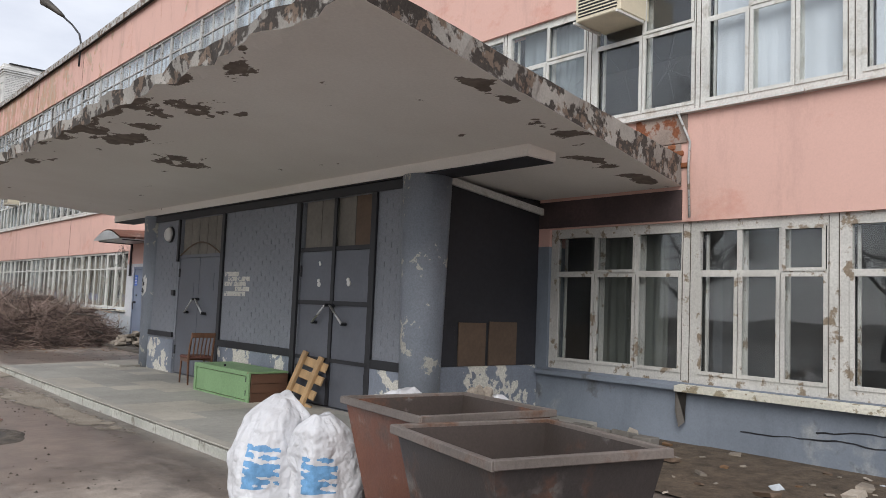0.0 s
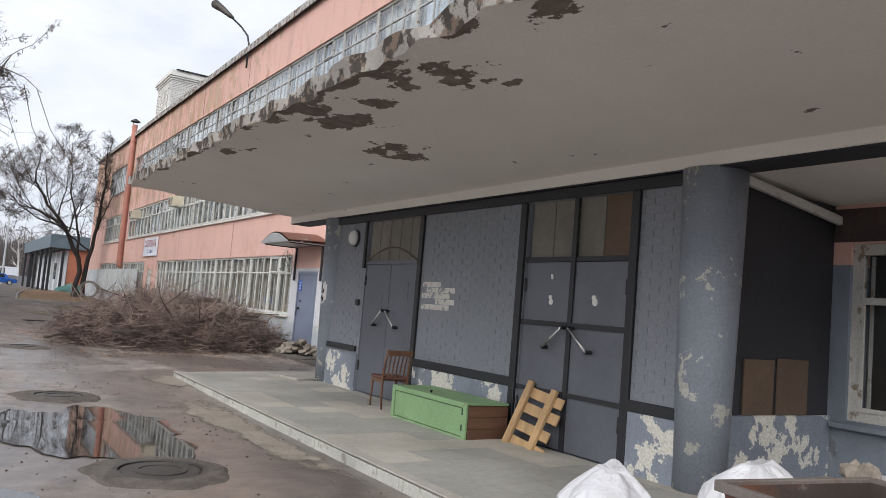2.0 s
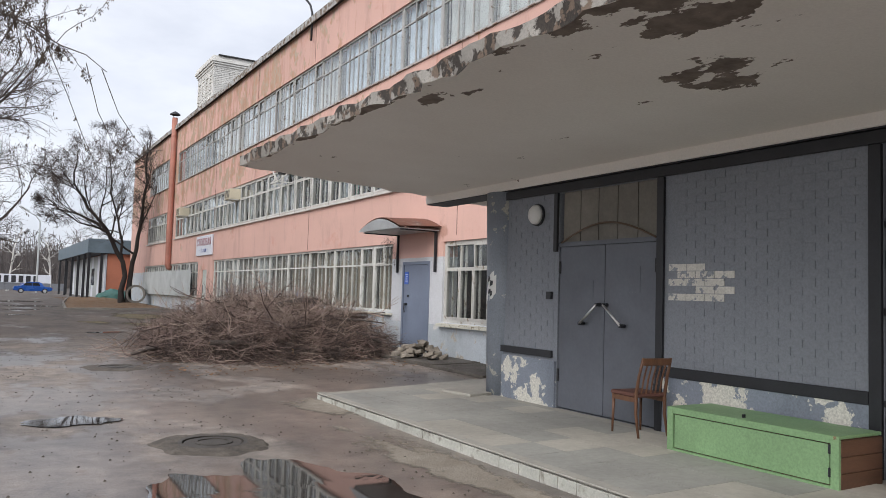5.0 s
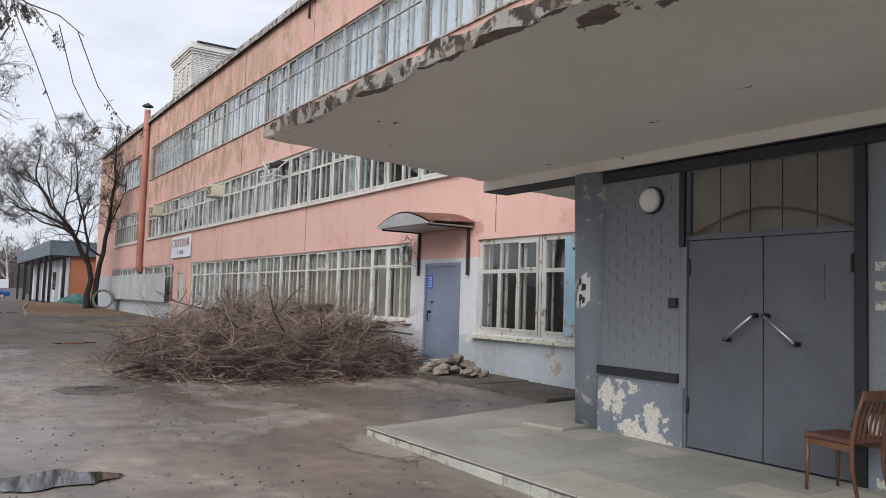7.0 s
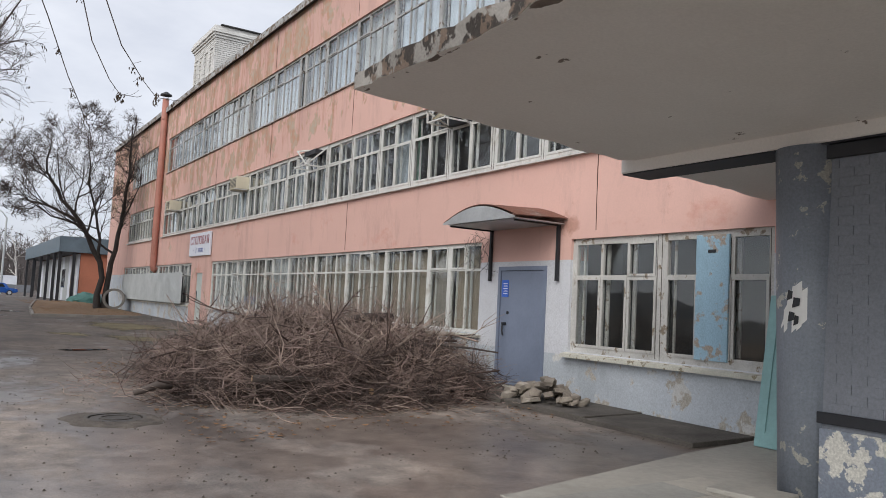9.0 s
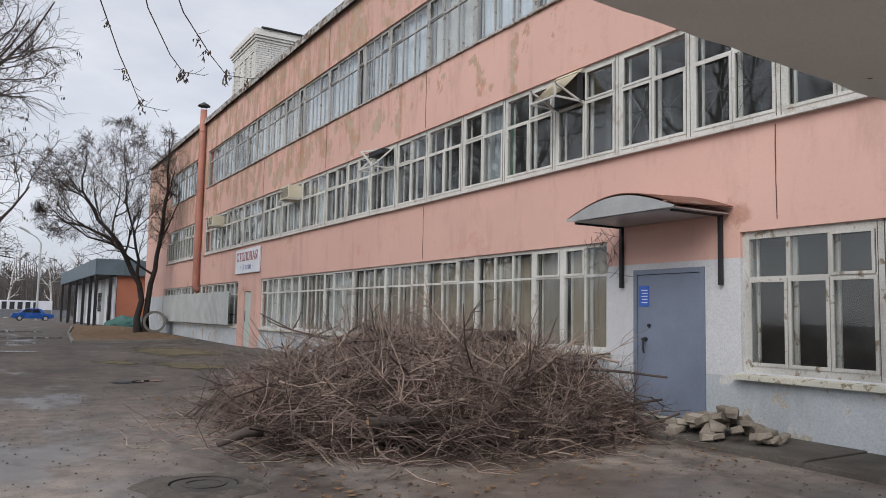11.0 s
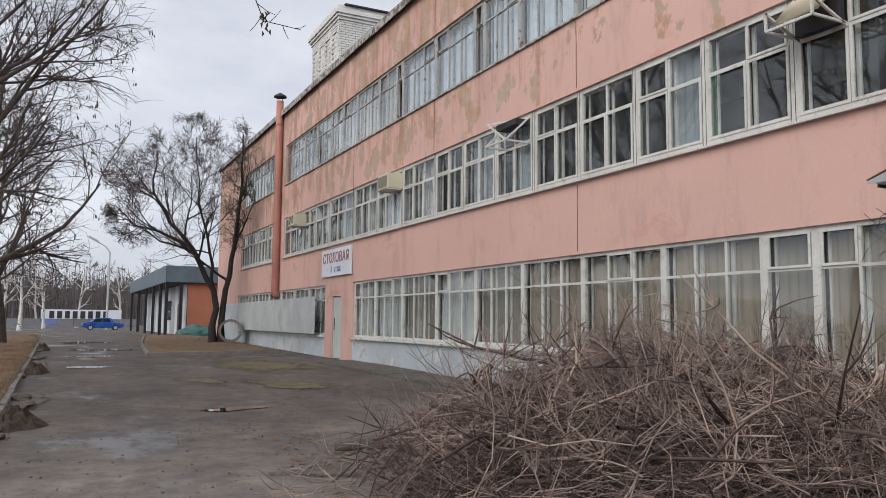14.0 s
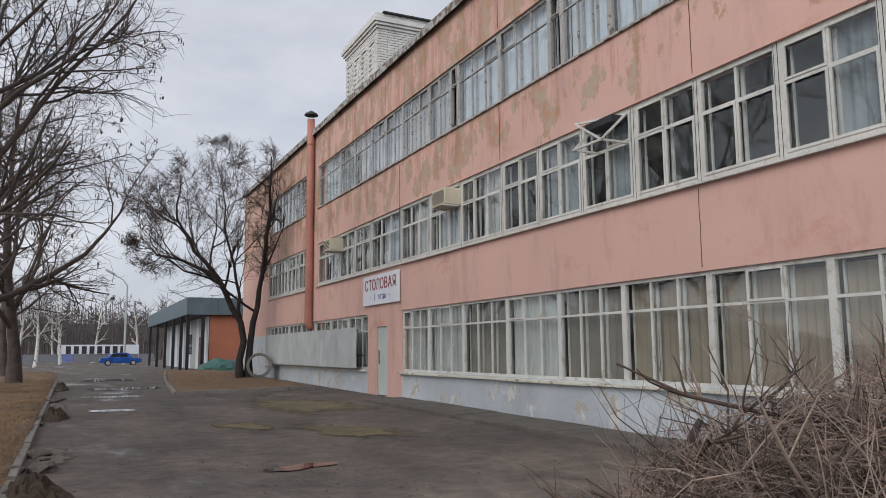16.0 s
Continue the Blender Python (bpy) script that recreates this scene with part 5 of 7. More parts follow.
# ---- chimney pipe on the facade ----
pipe = thing("vent_pipe", "salmon painted steel vent pipe with a cap", "pipe", (7.92, 50.12, 2.6))
bm = bmesh.new()
tube(bm, [(0.16, 0.05, 0.02), (0.05, 0.02, 0.06), (0, 0, 0.22), (0, 0, 3.0), (0, 0, 6.0), (0, 0, 8.35)], [0.15] * 6, 18)
part("shaft", bm, M_PIPE, pipe, smooth=True)
for z in (1.9, 4.6, 7.3):
    bm = bmesh.new()
    tube(bm, [(0, 0, z), (0, 0, z + 0.06)], [0.165, 0.165], 18)
    beam(bm, (0, 0, z + 0.03), (0.2, 0, z + 0.03), 0.04)
    part("clamp", bm, M_PIPE, pipe)
bm = bmesh.new()
tube(bm, [(0, 0, 8.52), (0, 0, 8.58), (0, 0, 8.72)], [0.28, 0.26, 0.03], 18)
tube(bm, [(0.1, 0, 8.3), (0.1, 0, 8.55)], [0.012, 0.012], 6)
tube(bm, [(-0.1, 0, 8.3), (-0.1, 0, 8.55)], [0.012, 0.012], 6)
part("rain_cap", bm, M_DARK, pipe, "dark conical cap")


# ---- window air conditioners and brackets ----
def aircon(y, z, label, w=0.66, h=0.42, d=0.42):
    a = thing("window_air_conditioner", label, "air conditioner", (WX + 0.02, y, z), "window air conditioners")
    bm = bmesh.new()
    box(bm, -d, 0.1, 0, w, 0, h)
    part("casing", bm, M_TAN, a, bev=0.012)
    bm = bmesh.new()
    box(bm, -d - 0.006, -d - 0.001, 0.05, w - 0.05, 0.05, h - 0.05)
    g = part("rear_grille", bm, M_DARKPANEL, a)
    for i in range(7):
        bm = bmesh.new()
        zz = 0.07 + i * (h - 0.14) / 6
        box(bm, -d - 0.014, -d - 0.007, 0.05, w - 0.05, zz - 0.008, zz + 0.008)
        part("louvre", bm, M_TAN, g)
    for yy in (0.02, w - 0.02):
        bm = bmesh.new()
        beam(bm, (-d - 0.05, yy, -0.02), (-0.02, yy, -0.02), 0.03)
        beam(bm, (-d, yy, h + 0.02), (-0.03, yy, 0.0), 0.025)
        part("bracket", bm, M_FRAME, a)
    return a


aircon(37.35, 5.25, "tan window air conditioner in a white bracket", 0.75)
aircon(46.7, 5.25, "tan window air conditioner in a white bracket", 0.75)
aircon(5.55, 5.28, "old tan window air conditioner with open bracket", 0.70, 0.40, 0.52)
cage = thing("empty_bracket", "empty white steel air-conditioner bracket at an open vent", "bracket", (WX + 0.02, 30.95, 5.22))
for a, b in (((-0.55, 0, 0), (0, 0, 0)), ((-0.55, 0.8, 0), (0, 0.8, 0)), ((-0.55, 0, 0), (-0.55, 0.8, 0)), ((-0.55, 0, 0), (-0.02, 0, 0.5)), ((-0.55, 0.8, 0), (-0.02, 0.8, 0.5)), ((-0.55, 0, 0), (-0.5, 0.8, 0.48)), ((-0.5, 0.8, 0.48), (-0.02, 0.0, 0.5))):
    bm = bmesh.new()
    beam(bm, a, b, 0.035)
    part("bar", bm, M_FRAME, cage)
# Solid dark block, added for the shade in the open vent.
bm = bmesh.new()
box(bm, -0.3, 0.0, 0.02, 0.78, 0.36, 0.48)
part("vent_shade_block", bm, M_DARKPANEL, cage)
hood = thing("vent_hood", "pale tan sheet hood propped over an open vent", "hood", (WX + 0.02, 23.95, 5.2))
bm = bmesh.new()
vs = [bm.verts.new(c) for c in ((-0.02, -0.02, 0.62), (-0.02, 0.68, 0.62), (-0.52, 0.68, 0.12), (-0.52, -0.02, 0.12))]
bm.faces.new(vs)
bmesh.ops.solidify(bm, geom=bm.faces[:], thickness=0.02)
part("sheet", bm, M_TAN, hood)
for a, b in (((-0.62, 0, 0.28), (0, 0, 0.02)), ((-0.62, 0.66, 0.28), (0, 0.66, 0.02)), ((-0.6, 0, 0.05), (-0.6, 0.66, 0.05)), ((-0.6, 0, 0.05), (0, 0, 0.05)), ((-0.6, 0.66, 0.05), (0, 0.66, 0.05)), ((-0.6, 0, 0.05), (-0.61, 0, 0.29)), ((-0.6, 0.66, 0.05), (-0.61, 0.66, 0.29))):
    bm = bmesh.new()
    beam(bm, a, b, 0.03)
    part("bar", bm, M_FRAME, hood)
# Solid dark block in place of the unlit hollow below the hood.
bm = bmesh.new()
box(bm, -0.1, 0.02, 0.03, 0.64, 0.06, 0.55)
part("opening_shade_block", bm, M_DARKPANEL, hood)

# ---- street lamp on the roof edge ----
rl = thing("roof_lamp", "grey street lamp head on a bent pipe at the roof edge", "lamp", (8.0, 29.7, ROOF - 0.6))
bm = bmesh.new()
tube(bm, [(0.0, -0.2, 0), (0, -0.2, 0.9), (-0.05, -0.12, 1.2), (-0.25, 0.1, 1.55), (-0.55, 0.4, 1.9)], [0.035] * 5, 10)
part("arm", bm, M_DARK, rl, smooth=True)
bm = bmesh.new()
tube(bm, [(-0.5, 0.35, 1.86), (-0.62, 0.48, 1.99), (-0.8, 0.7, 2.2), (-1.05, 1.0, 2.45), (-1.1, 1.05, 2.5)], [0.05, 0.09, 0.12, 0.17, 0.10], 12)
part("head", bm, M_IRONCAST, rl, smooth=True)

# ---- white brick shaft on the roof ----
tower = thing("brick_shaft", "white silicate-brick shaft on the roof with a stepped coping", "shaft", (8.46, 44.05, ROOF + 0.14))
TW, TD, TH = 2.3, 3.3, 2.06
bm = bmesh.new()
box(bm, 0.06, TW, 0.02, TD, 0, TH - 0.01)
part("core", bm, M_MORTAR, tower)
bm = bmesh.new()
for zi in range(23):
    z = 0.005 + zi * 0.09
    off = (zi % 2) * 0.13
    y = -off
    while y < TD:
        a, b = max(0.0, y), min(TD, y + 0.25)
        if b - a > 0.04:
            # upright sunk panels on the street face
            sunk = 0.045 if 3 < zi < 19 and ((a + b) / 2 - 0.35) % 0.75 < 0.42 else 0.0
            box(bm, -0.012 + sunk + random.uniform(-.004, .004), 0.1, a, b, z, z + 0.074)
        y += 0.262
    x = 0.105 - off
    while x < TW:
        a, b = max(0.105, x), min(TW, x + 0.25)
        if b - a > 0.04:
            box(bm, a, b, -0.012 + random.uniform(-.004, .004), 0.1, z, z + 0.074)
        x += 0.262
br = part("brickwork", bm, M_WHITEBRICK, tower, "rows of white silicate brick")
br["kind"] = "stuff"
for o, z0, z1 in ((0.05, 2.062, 2.17), (0.11, 2.172, 2.27), (0.16, 2.272, 2.42), (0.10, 2.422, 2.58)):
    bm = bmesh.new()
    box(bm, -o, TW + o, -o, TD + o, z0, z1)
    part("coping", bm, M_WHITEBRICK, tower, bev=0.01)
bm = bmesh.new()
box(bm, 0.15, TW + 0.3, -0.2, TD + 0.2, 2.582, 2.63)
part("cap_sheet", bm, M_ROOFFELT, tower)
# ---- ground patches ----
def stuff(ob, label):
    return tagged(ob, label, kind="stuff")


def verge(name, poly, lift, material, label, step=0.7, bumpy=0.05):
    """A raised bed inside a convex outline."""
    v, f = [], []
    cx, cy = sum(p[0] for p in poly) / len(poly), sum(p[1] for p in poly) / len(poly)
    rim = []
    for (x0, y0), (x1, y1) in zip(poly, poly[1:] + poly[:1]):
        n = max(2, int(math.hypot(x1 - x0, y1 - y0) / step))
        rim += [(x0 + (x1 - x0) * i / n, y0 + (y1 - y0) * i / n) for i in range(n)]
    rings = [1.0, 0.985, 0.93, 0.8, 0.6, 0.4, 0.2]
    for k, s in enumerate(rings):
        for x, y in rim:
            px, py = cx + (x - cx) * s, cy + (y - cy) * s
            z = G(px, py) + (-0.05 if k == 0 else lift + bumpy * noise.fractal((px * 0.8, py * 0.8, 1.0), 1, 2, 4))
            v.append((px, py, z))
    n = len(rim)
    for k in range(len(rings) - 1):
        for i in range(n):
            f.append((k * n + i, k * n + (i + 1) % n, (k + 1) * n + (i + 1) % n, (k + 1) * n + i))
    v.append((cx, cy, G(cx, cy) + lift))
    for i in range(n):
        f.append(((len(rings) - 1) * n + i, (len(rings) - 1) * n + (i + 1) % n, len(v) - 1))
    return tagged(new(name, raw(name, v, f, material, True)), label, "ground", kind="structure")


M_KERB = plain("weathered_kerb_stone", (0.215, 0.20, 0.18), 0.9, 0, 0.2, 4, 0.3)
verge("verge", [(-0.95, 25.0), (-0.85, 34), (-0.85, 60), (-1.3, 78), (-22, 78), (-22, 25)], 0.11, M_SOIL, "leaf-strewn brown verge beside the drive", bumpy=0.10)
verge("tree_bed", [(2.9, 47.6), (7.0, 47.2), (7.6, 50), (7.6, 59), (7.4, 72.5), (5.0, 71.5), (3.4, 56)], 0.08, M_SOIL, "leaf-strewn brown bed round the tree")


def kerb(a, b, sink=0.0):
    a, b = Vector(a), Vector(b)
    n = max(1, round((b - a).length / 1.0))
    for i in range(n):
        p, q = a.lerp(b, i / n), a.lerp(b, (i + 0.985) / n)
        bm = bmesh.new()
        dz = random.uniform(-0.015, 0.015)
        beam(bm, (p.x, p.y, G(p.x, p.y) + 0.03 + sink + dz), (q.x, q.y, G(q.x, q.y) + 0.03 + sink + dz), 0.11, 0.2)
        tagged(part("kerb", bm, M_KERB, bev=0.012), "weathered concrete kerb stone", "kerb", "kerb stones", "structure")


kerb((-0.92, 25), (-0.88, 60), -0.045)
kerb((2.85, 47.5), (7.4, 47.1))
kerb((2.8, 47.6), (3.35, 56))
kerb((3.35, 56.1), (4.95, 71.5))
for i, (cx, cy, rx, ry, mm, sd, rz, nm, lb) in enumerate((
        (3.05, 11.5, 0.55, 5.6, M_DUST, 3.1, 0.03, "sand_drift", "pale sandy dirt along the porch step"),
        (3.3, 15.6, 0.9, 1.6, M_DUST, 5.2, 0.2, "sand_drift", "pale sandy dirt round the porch corner"),
        (5.2, 41.0, 2.6, 5.0, M_MOSS, 1.7, 0.1, "moss_patch", "yellowish mossy crust on the asphalt"),
        (2.9, 36.5, 0.9, 2.0, M_MOSS, 8.4, 0.3, "moss_patch", "yellowish mossy crust on the asphalt"),
        (6.3, 1.2, 2.6, 4.6, M_RUBBLESOIL, 2.9, 0.0, "rubble_soil", "dark rubble-strewn soil under the windows"),
        (4.6, 23.2, 3.0, 3.5, M_RUBBLESOIL, 6.3, 0.0, "bark_litter", "dark bark litter under the brushwood"),
        (2.7, 25.6, 1.3, 0.9, M_RUBBLESOIL, 3.6, 0.3, "bark_litter", "dark bark litter under the brushwood"),
        (4.4, 34.5, 1.6, 3.0, M_MOSS, 9.9, 0.2, "moss_patch", "yellowish mossy crust on the asphalt"),
        (-0.5, 33.5, 0.45, 2.0, M_RUBBLESOIL, 4.3, 0.0, "soil_clod", "dark crumbled soil at the kerb"),
        (-0.55, 44.0, 0.35, 4.0, M_RUBBLESOIL, 7.3, 0.0, "soil_clod", "dark crumbled soil at the kerb"))):
    tagged(blob(nm, cx, cy, rx, ry, mm, 0.006 + 0.001 * i, sd, 0.4, rz), lb, "dirt", kind="structure")
for i, (cx, cy, rx, ry, sd, rz) in enumerate(((1.38, 11.45, 0.78, 1.55, 2.2, 0.15), (0.2, 15.6, 0.45, 0.3, 5.5, 0.1), (0.9, 47.5, 0.9, 0.45, 1.1, 0.0), (1.5, 52.5, 1.1, 0.8, 3.8, 0.0), (0.6, 42.0, 0.55, 0.35, 6.6, 0.0), (2.4, 31.0, 0.5, 0.2, 9.1, 0.2), (1.2, 60.5, 1.2, 1.2, 4.7, 0.0), (0.1, 8.2, 0.5, 0.8, 8.8, 0.0))):
    tagged(blob("puddle", cx, cy, rx, ry, M_WATER, 0.012 + 0.0004 * i, sd, 0.5, rz), "shallow muddy puddle mirroring the sky", "puddle", kind="structure")

# manhole in the yard
for mx, my, rr in ((1.68, 9.3, 0.33), (1.35, 13.9, 0.28), (1.45, 21.2, 0.28)):
    mh_ = thing("manhole_cover", "round cast-iron manhole cover in broken asphalt", "manhole", (mx, my, G(mx, my)))
    bm = bmesh.new()
    tube(bm, [(0, 0, 0.002), (0, 0, 0.022)], [rr, rr], 36)
    part("lid", bm, M_IRONCAST, mh_)
    bm = bmesh.new()
    for q0, q1 in ((rr + 0.02, rr + 0.07), (rr * 0.55, rr * 0.68)):
        for k in range(36):
            a, b = k * math.tau / 36, (k + 1) * math.tau / 36
            vs = [bm.verts.new((q * math.cos(t), q * math.sin(t), 0.03)) for q, t in ((q0, a), (q1, a), (q1, b), (q0, b))]
            bm.faces.new(vs)
    bmesh.ops.remove_doubles(bm, verts=bm.verts[:], dist=0.0005)
    bmesh.ops.solidify(bm, geom=bm.faces[:], thickness=0.03)
    part("raised_ring", bm, M_IRONCAST, mh_)
    v, f = [], []
    for j in range(5):
        for k in range(40):
            a = k * math.tau / 40
            q = rr + 0.06 + (0.26 + 0.12 * noise.noise((math.cos(a) * 2, math.sin(a) * 2, mx))) * j / 4
            z = 0.03 * (1 - (j / 4) ** 2) + (0.016 * noise.noise((q * 30 * math.cos(a), q * 30 * math.sin(a), 0)) if 0 < j < 4 else 0) - (0.01 if j == 4 else 0)
            v.append((q * math.cos(a), q * math.sin(a), z))
    for j in range(4):
        for k in range(40):
            f.append((j * 40 + k, (j + 1) * 40 + k, (j + 1) * 40 + (k + 1) % 40, j * 40 + (k + 1) % 40))
    ob = new("broken_collar", raw("broken_collar", v, f, M_CRUMBLE))
    ob.parent = mh_

# paved strip along the wall
M_APRON = soil_mat("dirty_apron_concrete", (0.075, 0.066, 0.057), (0.155, 0.138, 0.12), 1.6)
bm = bmesh.new()
for a, b in zip(spread(17.4, 41.0, 1.8), spread(17.4, 41.0, 1.8)[1:]):
    q = random.uniform(-0.01, 0.012)
    vs = box(bm, 6.95 + q, 8.09, a + 0.006, b - 0.006, -0.1, 0)
    for v_ in vs[4:]:
        v_.co.z = G(v_.co.x, v_.co.y) + 0.07 + q
    for v_ in vs[:4]:
        v_.co.z = G(v_.co.x, v_.co.y) - 0.1
struct("pavement", bm, M_APRON, "cracked concrete apron slabs along the wall", "pavement", bev=0.008)

# ---- brushwood heap ----
PX, PY, PA, PB, PH = 5.0, 23.45, 2.85, 2.65, 1.10


def mound(x, y):
    q = ((x - PX) / PA) ** 2 + ((y - PY) / PB) ** 2
    return PH * max(0.0, 1 - q ** 1.25) * (1 + 0.34 * noise.noise((x * 0.9, y * 0.9, 4.0)) + 0.22 * noise.noise((x * 2.7, y * 2.7, 1.0)))


pile = thing("branch_pile", "heap of cut bare branches and brushwood on asphalt", "brushwood", (0, 0, 0))
rnd = random.Random(5)
v, f = [], []
n1, n2 = 56, 18
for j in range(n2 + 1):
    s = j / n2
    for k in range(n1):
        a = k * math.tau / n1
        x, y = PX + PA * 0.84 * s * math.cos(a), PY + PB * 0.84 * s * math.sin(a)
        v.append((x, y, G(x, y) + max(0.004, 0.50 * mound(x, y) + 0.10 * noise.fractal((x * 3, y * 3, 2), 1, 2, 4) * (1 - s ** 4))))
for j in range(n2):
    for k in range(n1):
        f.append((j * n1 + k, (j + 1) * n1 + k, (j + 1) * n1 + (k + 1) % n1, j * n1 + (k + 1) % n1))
# Filler core; the shade of the heap's hollows is in its dark colour.
ob = new("heap_core", raw("heap_core", v, f, plain("gap_shade_core", (0.075, 0.054, 0.044), 1.0, 0, 0.3, 8, 0.4)))
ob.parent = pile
ob["label"] = "packed twig core, coloured dark for the shaded gaps"


def bent(p, d, length, sag=0.0, segs=4, jit=0.30):
    pts = [Vector(p)]
    d = Vector(d).normalized()
    for _ in range(segs):
        d = (d + Vector((rnd.gauss(0, jit), rnd.gauss(0, jit), rnd.gauss(0, jit) - sag))).normalized()
        pts.append(pts[-1] + d * length / segs)
    return pts


def lay(sticks, count, rmin, rmax, lmin, lmax, low, high, kids, pitch=0.30, reach=0.97, crook=0.27):
    for _ in range(count):
        a, s = rnd.random() * math.tau, math.sqrt(rnd.random())
        x, y = PX + PA * reach * s * math.cos(a), PY + PB * reach * s * math.sin(a)
        z = G(x, y) + 0.03 + mound(x, y) * rnd.uniform(low, high)
        L = rnd.uniform(lmin, lmax)
        main = rnd.gauss(0.35, 1.0)
        d = Vector((math.cos(main), math.sin(main), rnd.gauss(0.03, pitch)))
        if rnd.random() < 0.5:
            d = -d
        pts = bent((x - d.x * L / 2, y - d.y * L / 2, max(z - d.z * L / 2, G(x, y) + 0.02)), d, L, 0.0, 4, crook)
        pts = [Vector((q.x, q.y, max(q.z, G(q.x, q.y) + 0.012))) for q in pts]
        r = rnd.uniform(rmin, rmax)
        sticks.add(pts, [r, r * 0.9, r * 0.75, r * 0.55, r * 0.3], 4)
        for _k in range(rnd.randint(*kids)):
            i = rnd.randint(1, 3)
            dd = (pts[i + 1] - pts[i]).normalized() + Vector((rnd.gauss(0, 0.7), rnd.gauss(0, 0.7), rnd.gauss(0.12, 0.38)))
            tw = bent(pts[i], dd, rnd.uniform(0.2, 0.6), 0.0, 3, 0.18)
            sticks.add(tw, [r * 0.5, r * 0.42, r * 0.3, r * 0.16], 3)


S1, S2, S3, S4 = Sticks(), Sticks(), Sticks(), Sticks()
lay(S1, 2000, 0.0038, 0.0082, 0.3, 1.1, 0.70, 1.05, (3, 6), 0.16, 0.98, 0.40)
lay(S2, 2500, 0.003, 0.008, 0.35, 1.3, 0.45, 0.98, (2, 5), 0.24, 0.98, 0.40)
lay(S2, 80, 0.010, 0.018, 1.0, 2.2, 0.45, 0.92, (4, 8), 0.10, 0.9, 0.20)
lay(S1, 70, 0.009, 0.017, 0.9, 2.0, 0.6, 1.0, (4, 8), 0.12, 0.9, 0.22)
lay(S3, 110, 0.003, 0.006, 0.5, 1.1, 0.95, 1.14, (3, 6), 0.22, 0.92, 0.34)
lay(S4, 420, 0.004, 0.011, 0.4, 1.3, 0.80, 1.04, (3, 6), 0.2, 0.9, 0.42)
lay(S4, 46, 0.011, 0.019, 0.8, 2.0, 0.84, 1.02, (4, 8), 0.07, 0.88, 0.26)
lay(S2, 60, 0.014, 0.026, 0.9, 2.4, 0.80, 1.0, (3, 6), 0.06, 0.88, 0.20)
# the ragged skirt and the long tail of thin sprigs on the asphalt
for _ in range(420):
    a = rnd.random() * math.tau
    q = 1.0 + abs(rnd.gauss(0, 0.10)) + (0.25 * rnd.random() if math.cos(a - 2.4) > 0.5 else 0)
    x, y = PX + PA * q * math.cos(a), PY + PB * q * math.sin(a)
    if x > 7.9:
        continue
    d = Vector((rnd.gauss(0, 1), rnd.gauss(0, 1), rnd.gauss(0.05, 0.16)))
    L = rnd.uniform(0.2, 0.8)
    pts = [Vector((w.x, w.y, max(w.z, G(w.x, w.y) + 0.008))) for w in bent((x, y, G(x, y) + rnd.uniform(0.01, 0.10)), d, L, 0.02, 4, 0.25)]
    r = rnd.uniform(0.003, 0.007)
    (S1 if rnd.random() < 0.5 else S4).add(pts, [r, r * 0.9, r * 0.75, r * 0.55, r * 0.3], 4)
stuff(S1.made("grey_brushwood", M_TWIG, pile), "tangled grey-brown twigs")
stuff(S2.made("dark_brushwood", M_TWIG2, pile), "tangled twigs, darkened for the gaps in the heap")
stuff(S4.made("pale_brushwood", M_TWIGPALE, pile), "crooked pale dry branches")
stuff(S3.made("loose_brushwood", M_TWIG, pile), "sprigs sticking out of the heap")
# thick limbs: start, end, radius
for a, b, r in (((6.05, 23.0, 1.36), (4.75, 22.95, 1.20), 0.08), ((5.7, 22.4, 0.92), (6.9, 21.4, 0.5), 0.05), ((5.0, 21.7, 0.7), (6.8, 21.9, 0.62), 0.045), ((3.95, 25.7, 0.26), (2.65, 26.5, 0.20), 0.085), ((3.55, 25.2, 0.5), (3.80, 25.0, 1.18), 0.04),
                ((3.2, 21.6, 0.5), (5.0, 21.3, 0.35), 0.05), ((4.8, 21.2, 0.35), (6.9, 21.4, 0.3), 0.06), ((2.4, 22.6, 0.3), (1.9, 22.5, 0.22), 0.06), ((4.2, 24.5, 1.02), (6.8, 25.2, 0.6), 0.045), ((5.6, 24.5, 1.05), (7.3, 22.9, 0.62), 0.04), ((2.6, 24.0, 0.6), (4.4, 22.4, 0.9), 0.035), ((5.9, 22.2, 0.95), (6.6, 20.7, 0.95), 0.02)):
    bm = bmesh.new()
    a, b = Vector(a), Vector(b)
    m1 = a.lerp(b, 0.35) + Vector((0, 0, 0.05))
    m2 = a.lerp(b, 0.7) + Vector((0.04, 0.03, 0.03))
    tube(bm, [a, m1, m2, b], [r, r * 0.92, r * 0.8, r * 0.62], 10)
    part("limb", bm, M_BARK, pile, smooth=True)
    bm = bmesh.new()
    d = (m1 - a).normalized()
    tube(bm, [a - d * 0.006, a + d * 0.002], [r * 0.9, r * 0.9], 10)
    part("cut_end", bm, M_CUTWOOD, pile, "pale sawn end")

# ---- old door leaf leaning by the window ----
leaf = thing("leaning_door", "turquoise painted old door leaf leaning against the wall", "door", (7.80, 16.35, G(7.8, 16.7)))
lh = 1.82 - G(7.8, 16.7)
tilt = math.atan2(0.235, lh)
leaf.matrix_world = pose(7.80, 16.35, G(7.8, 16.7) + 0.004, 0, math.degrees(tilt), 0)
lh = lh / math.cos(tilt)
bm = bmesh.new()
box(bm, 0.006, 0.03, 0.05, 0.68, 0.05, lh - 0.05)
part("panel", bm, M_TEALDOOR, leaf)
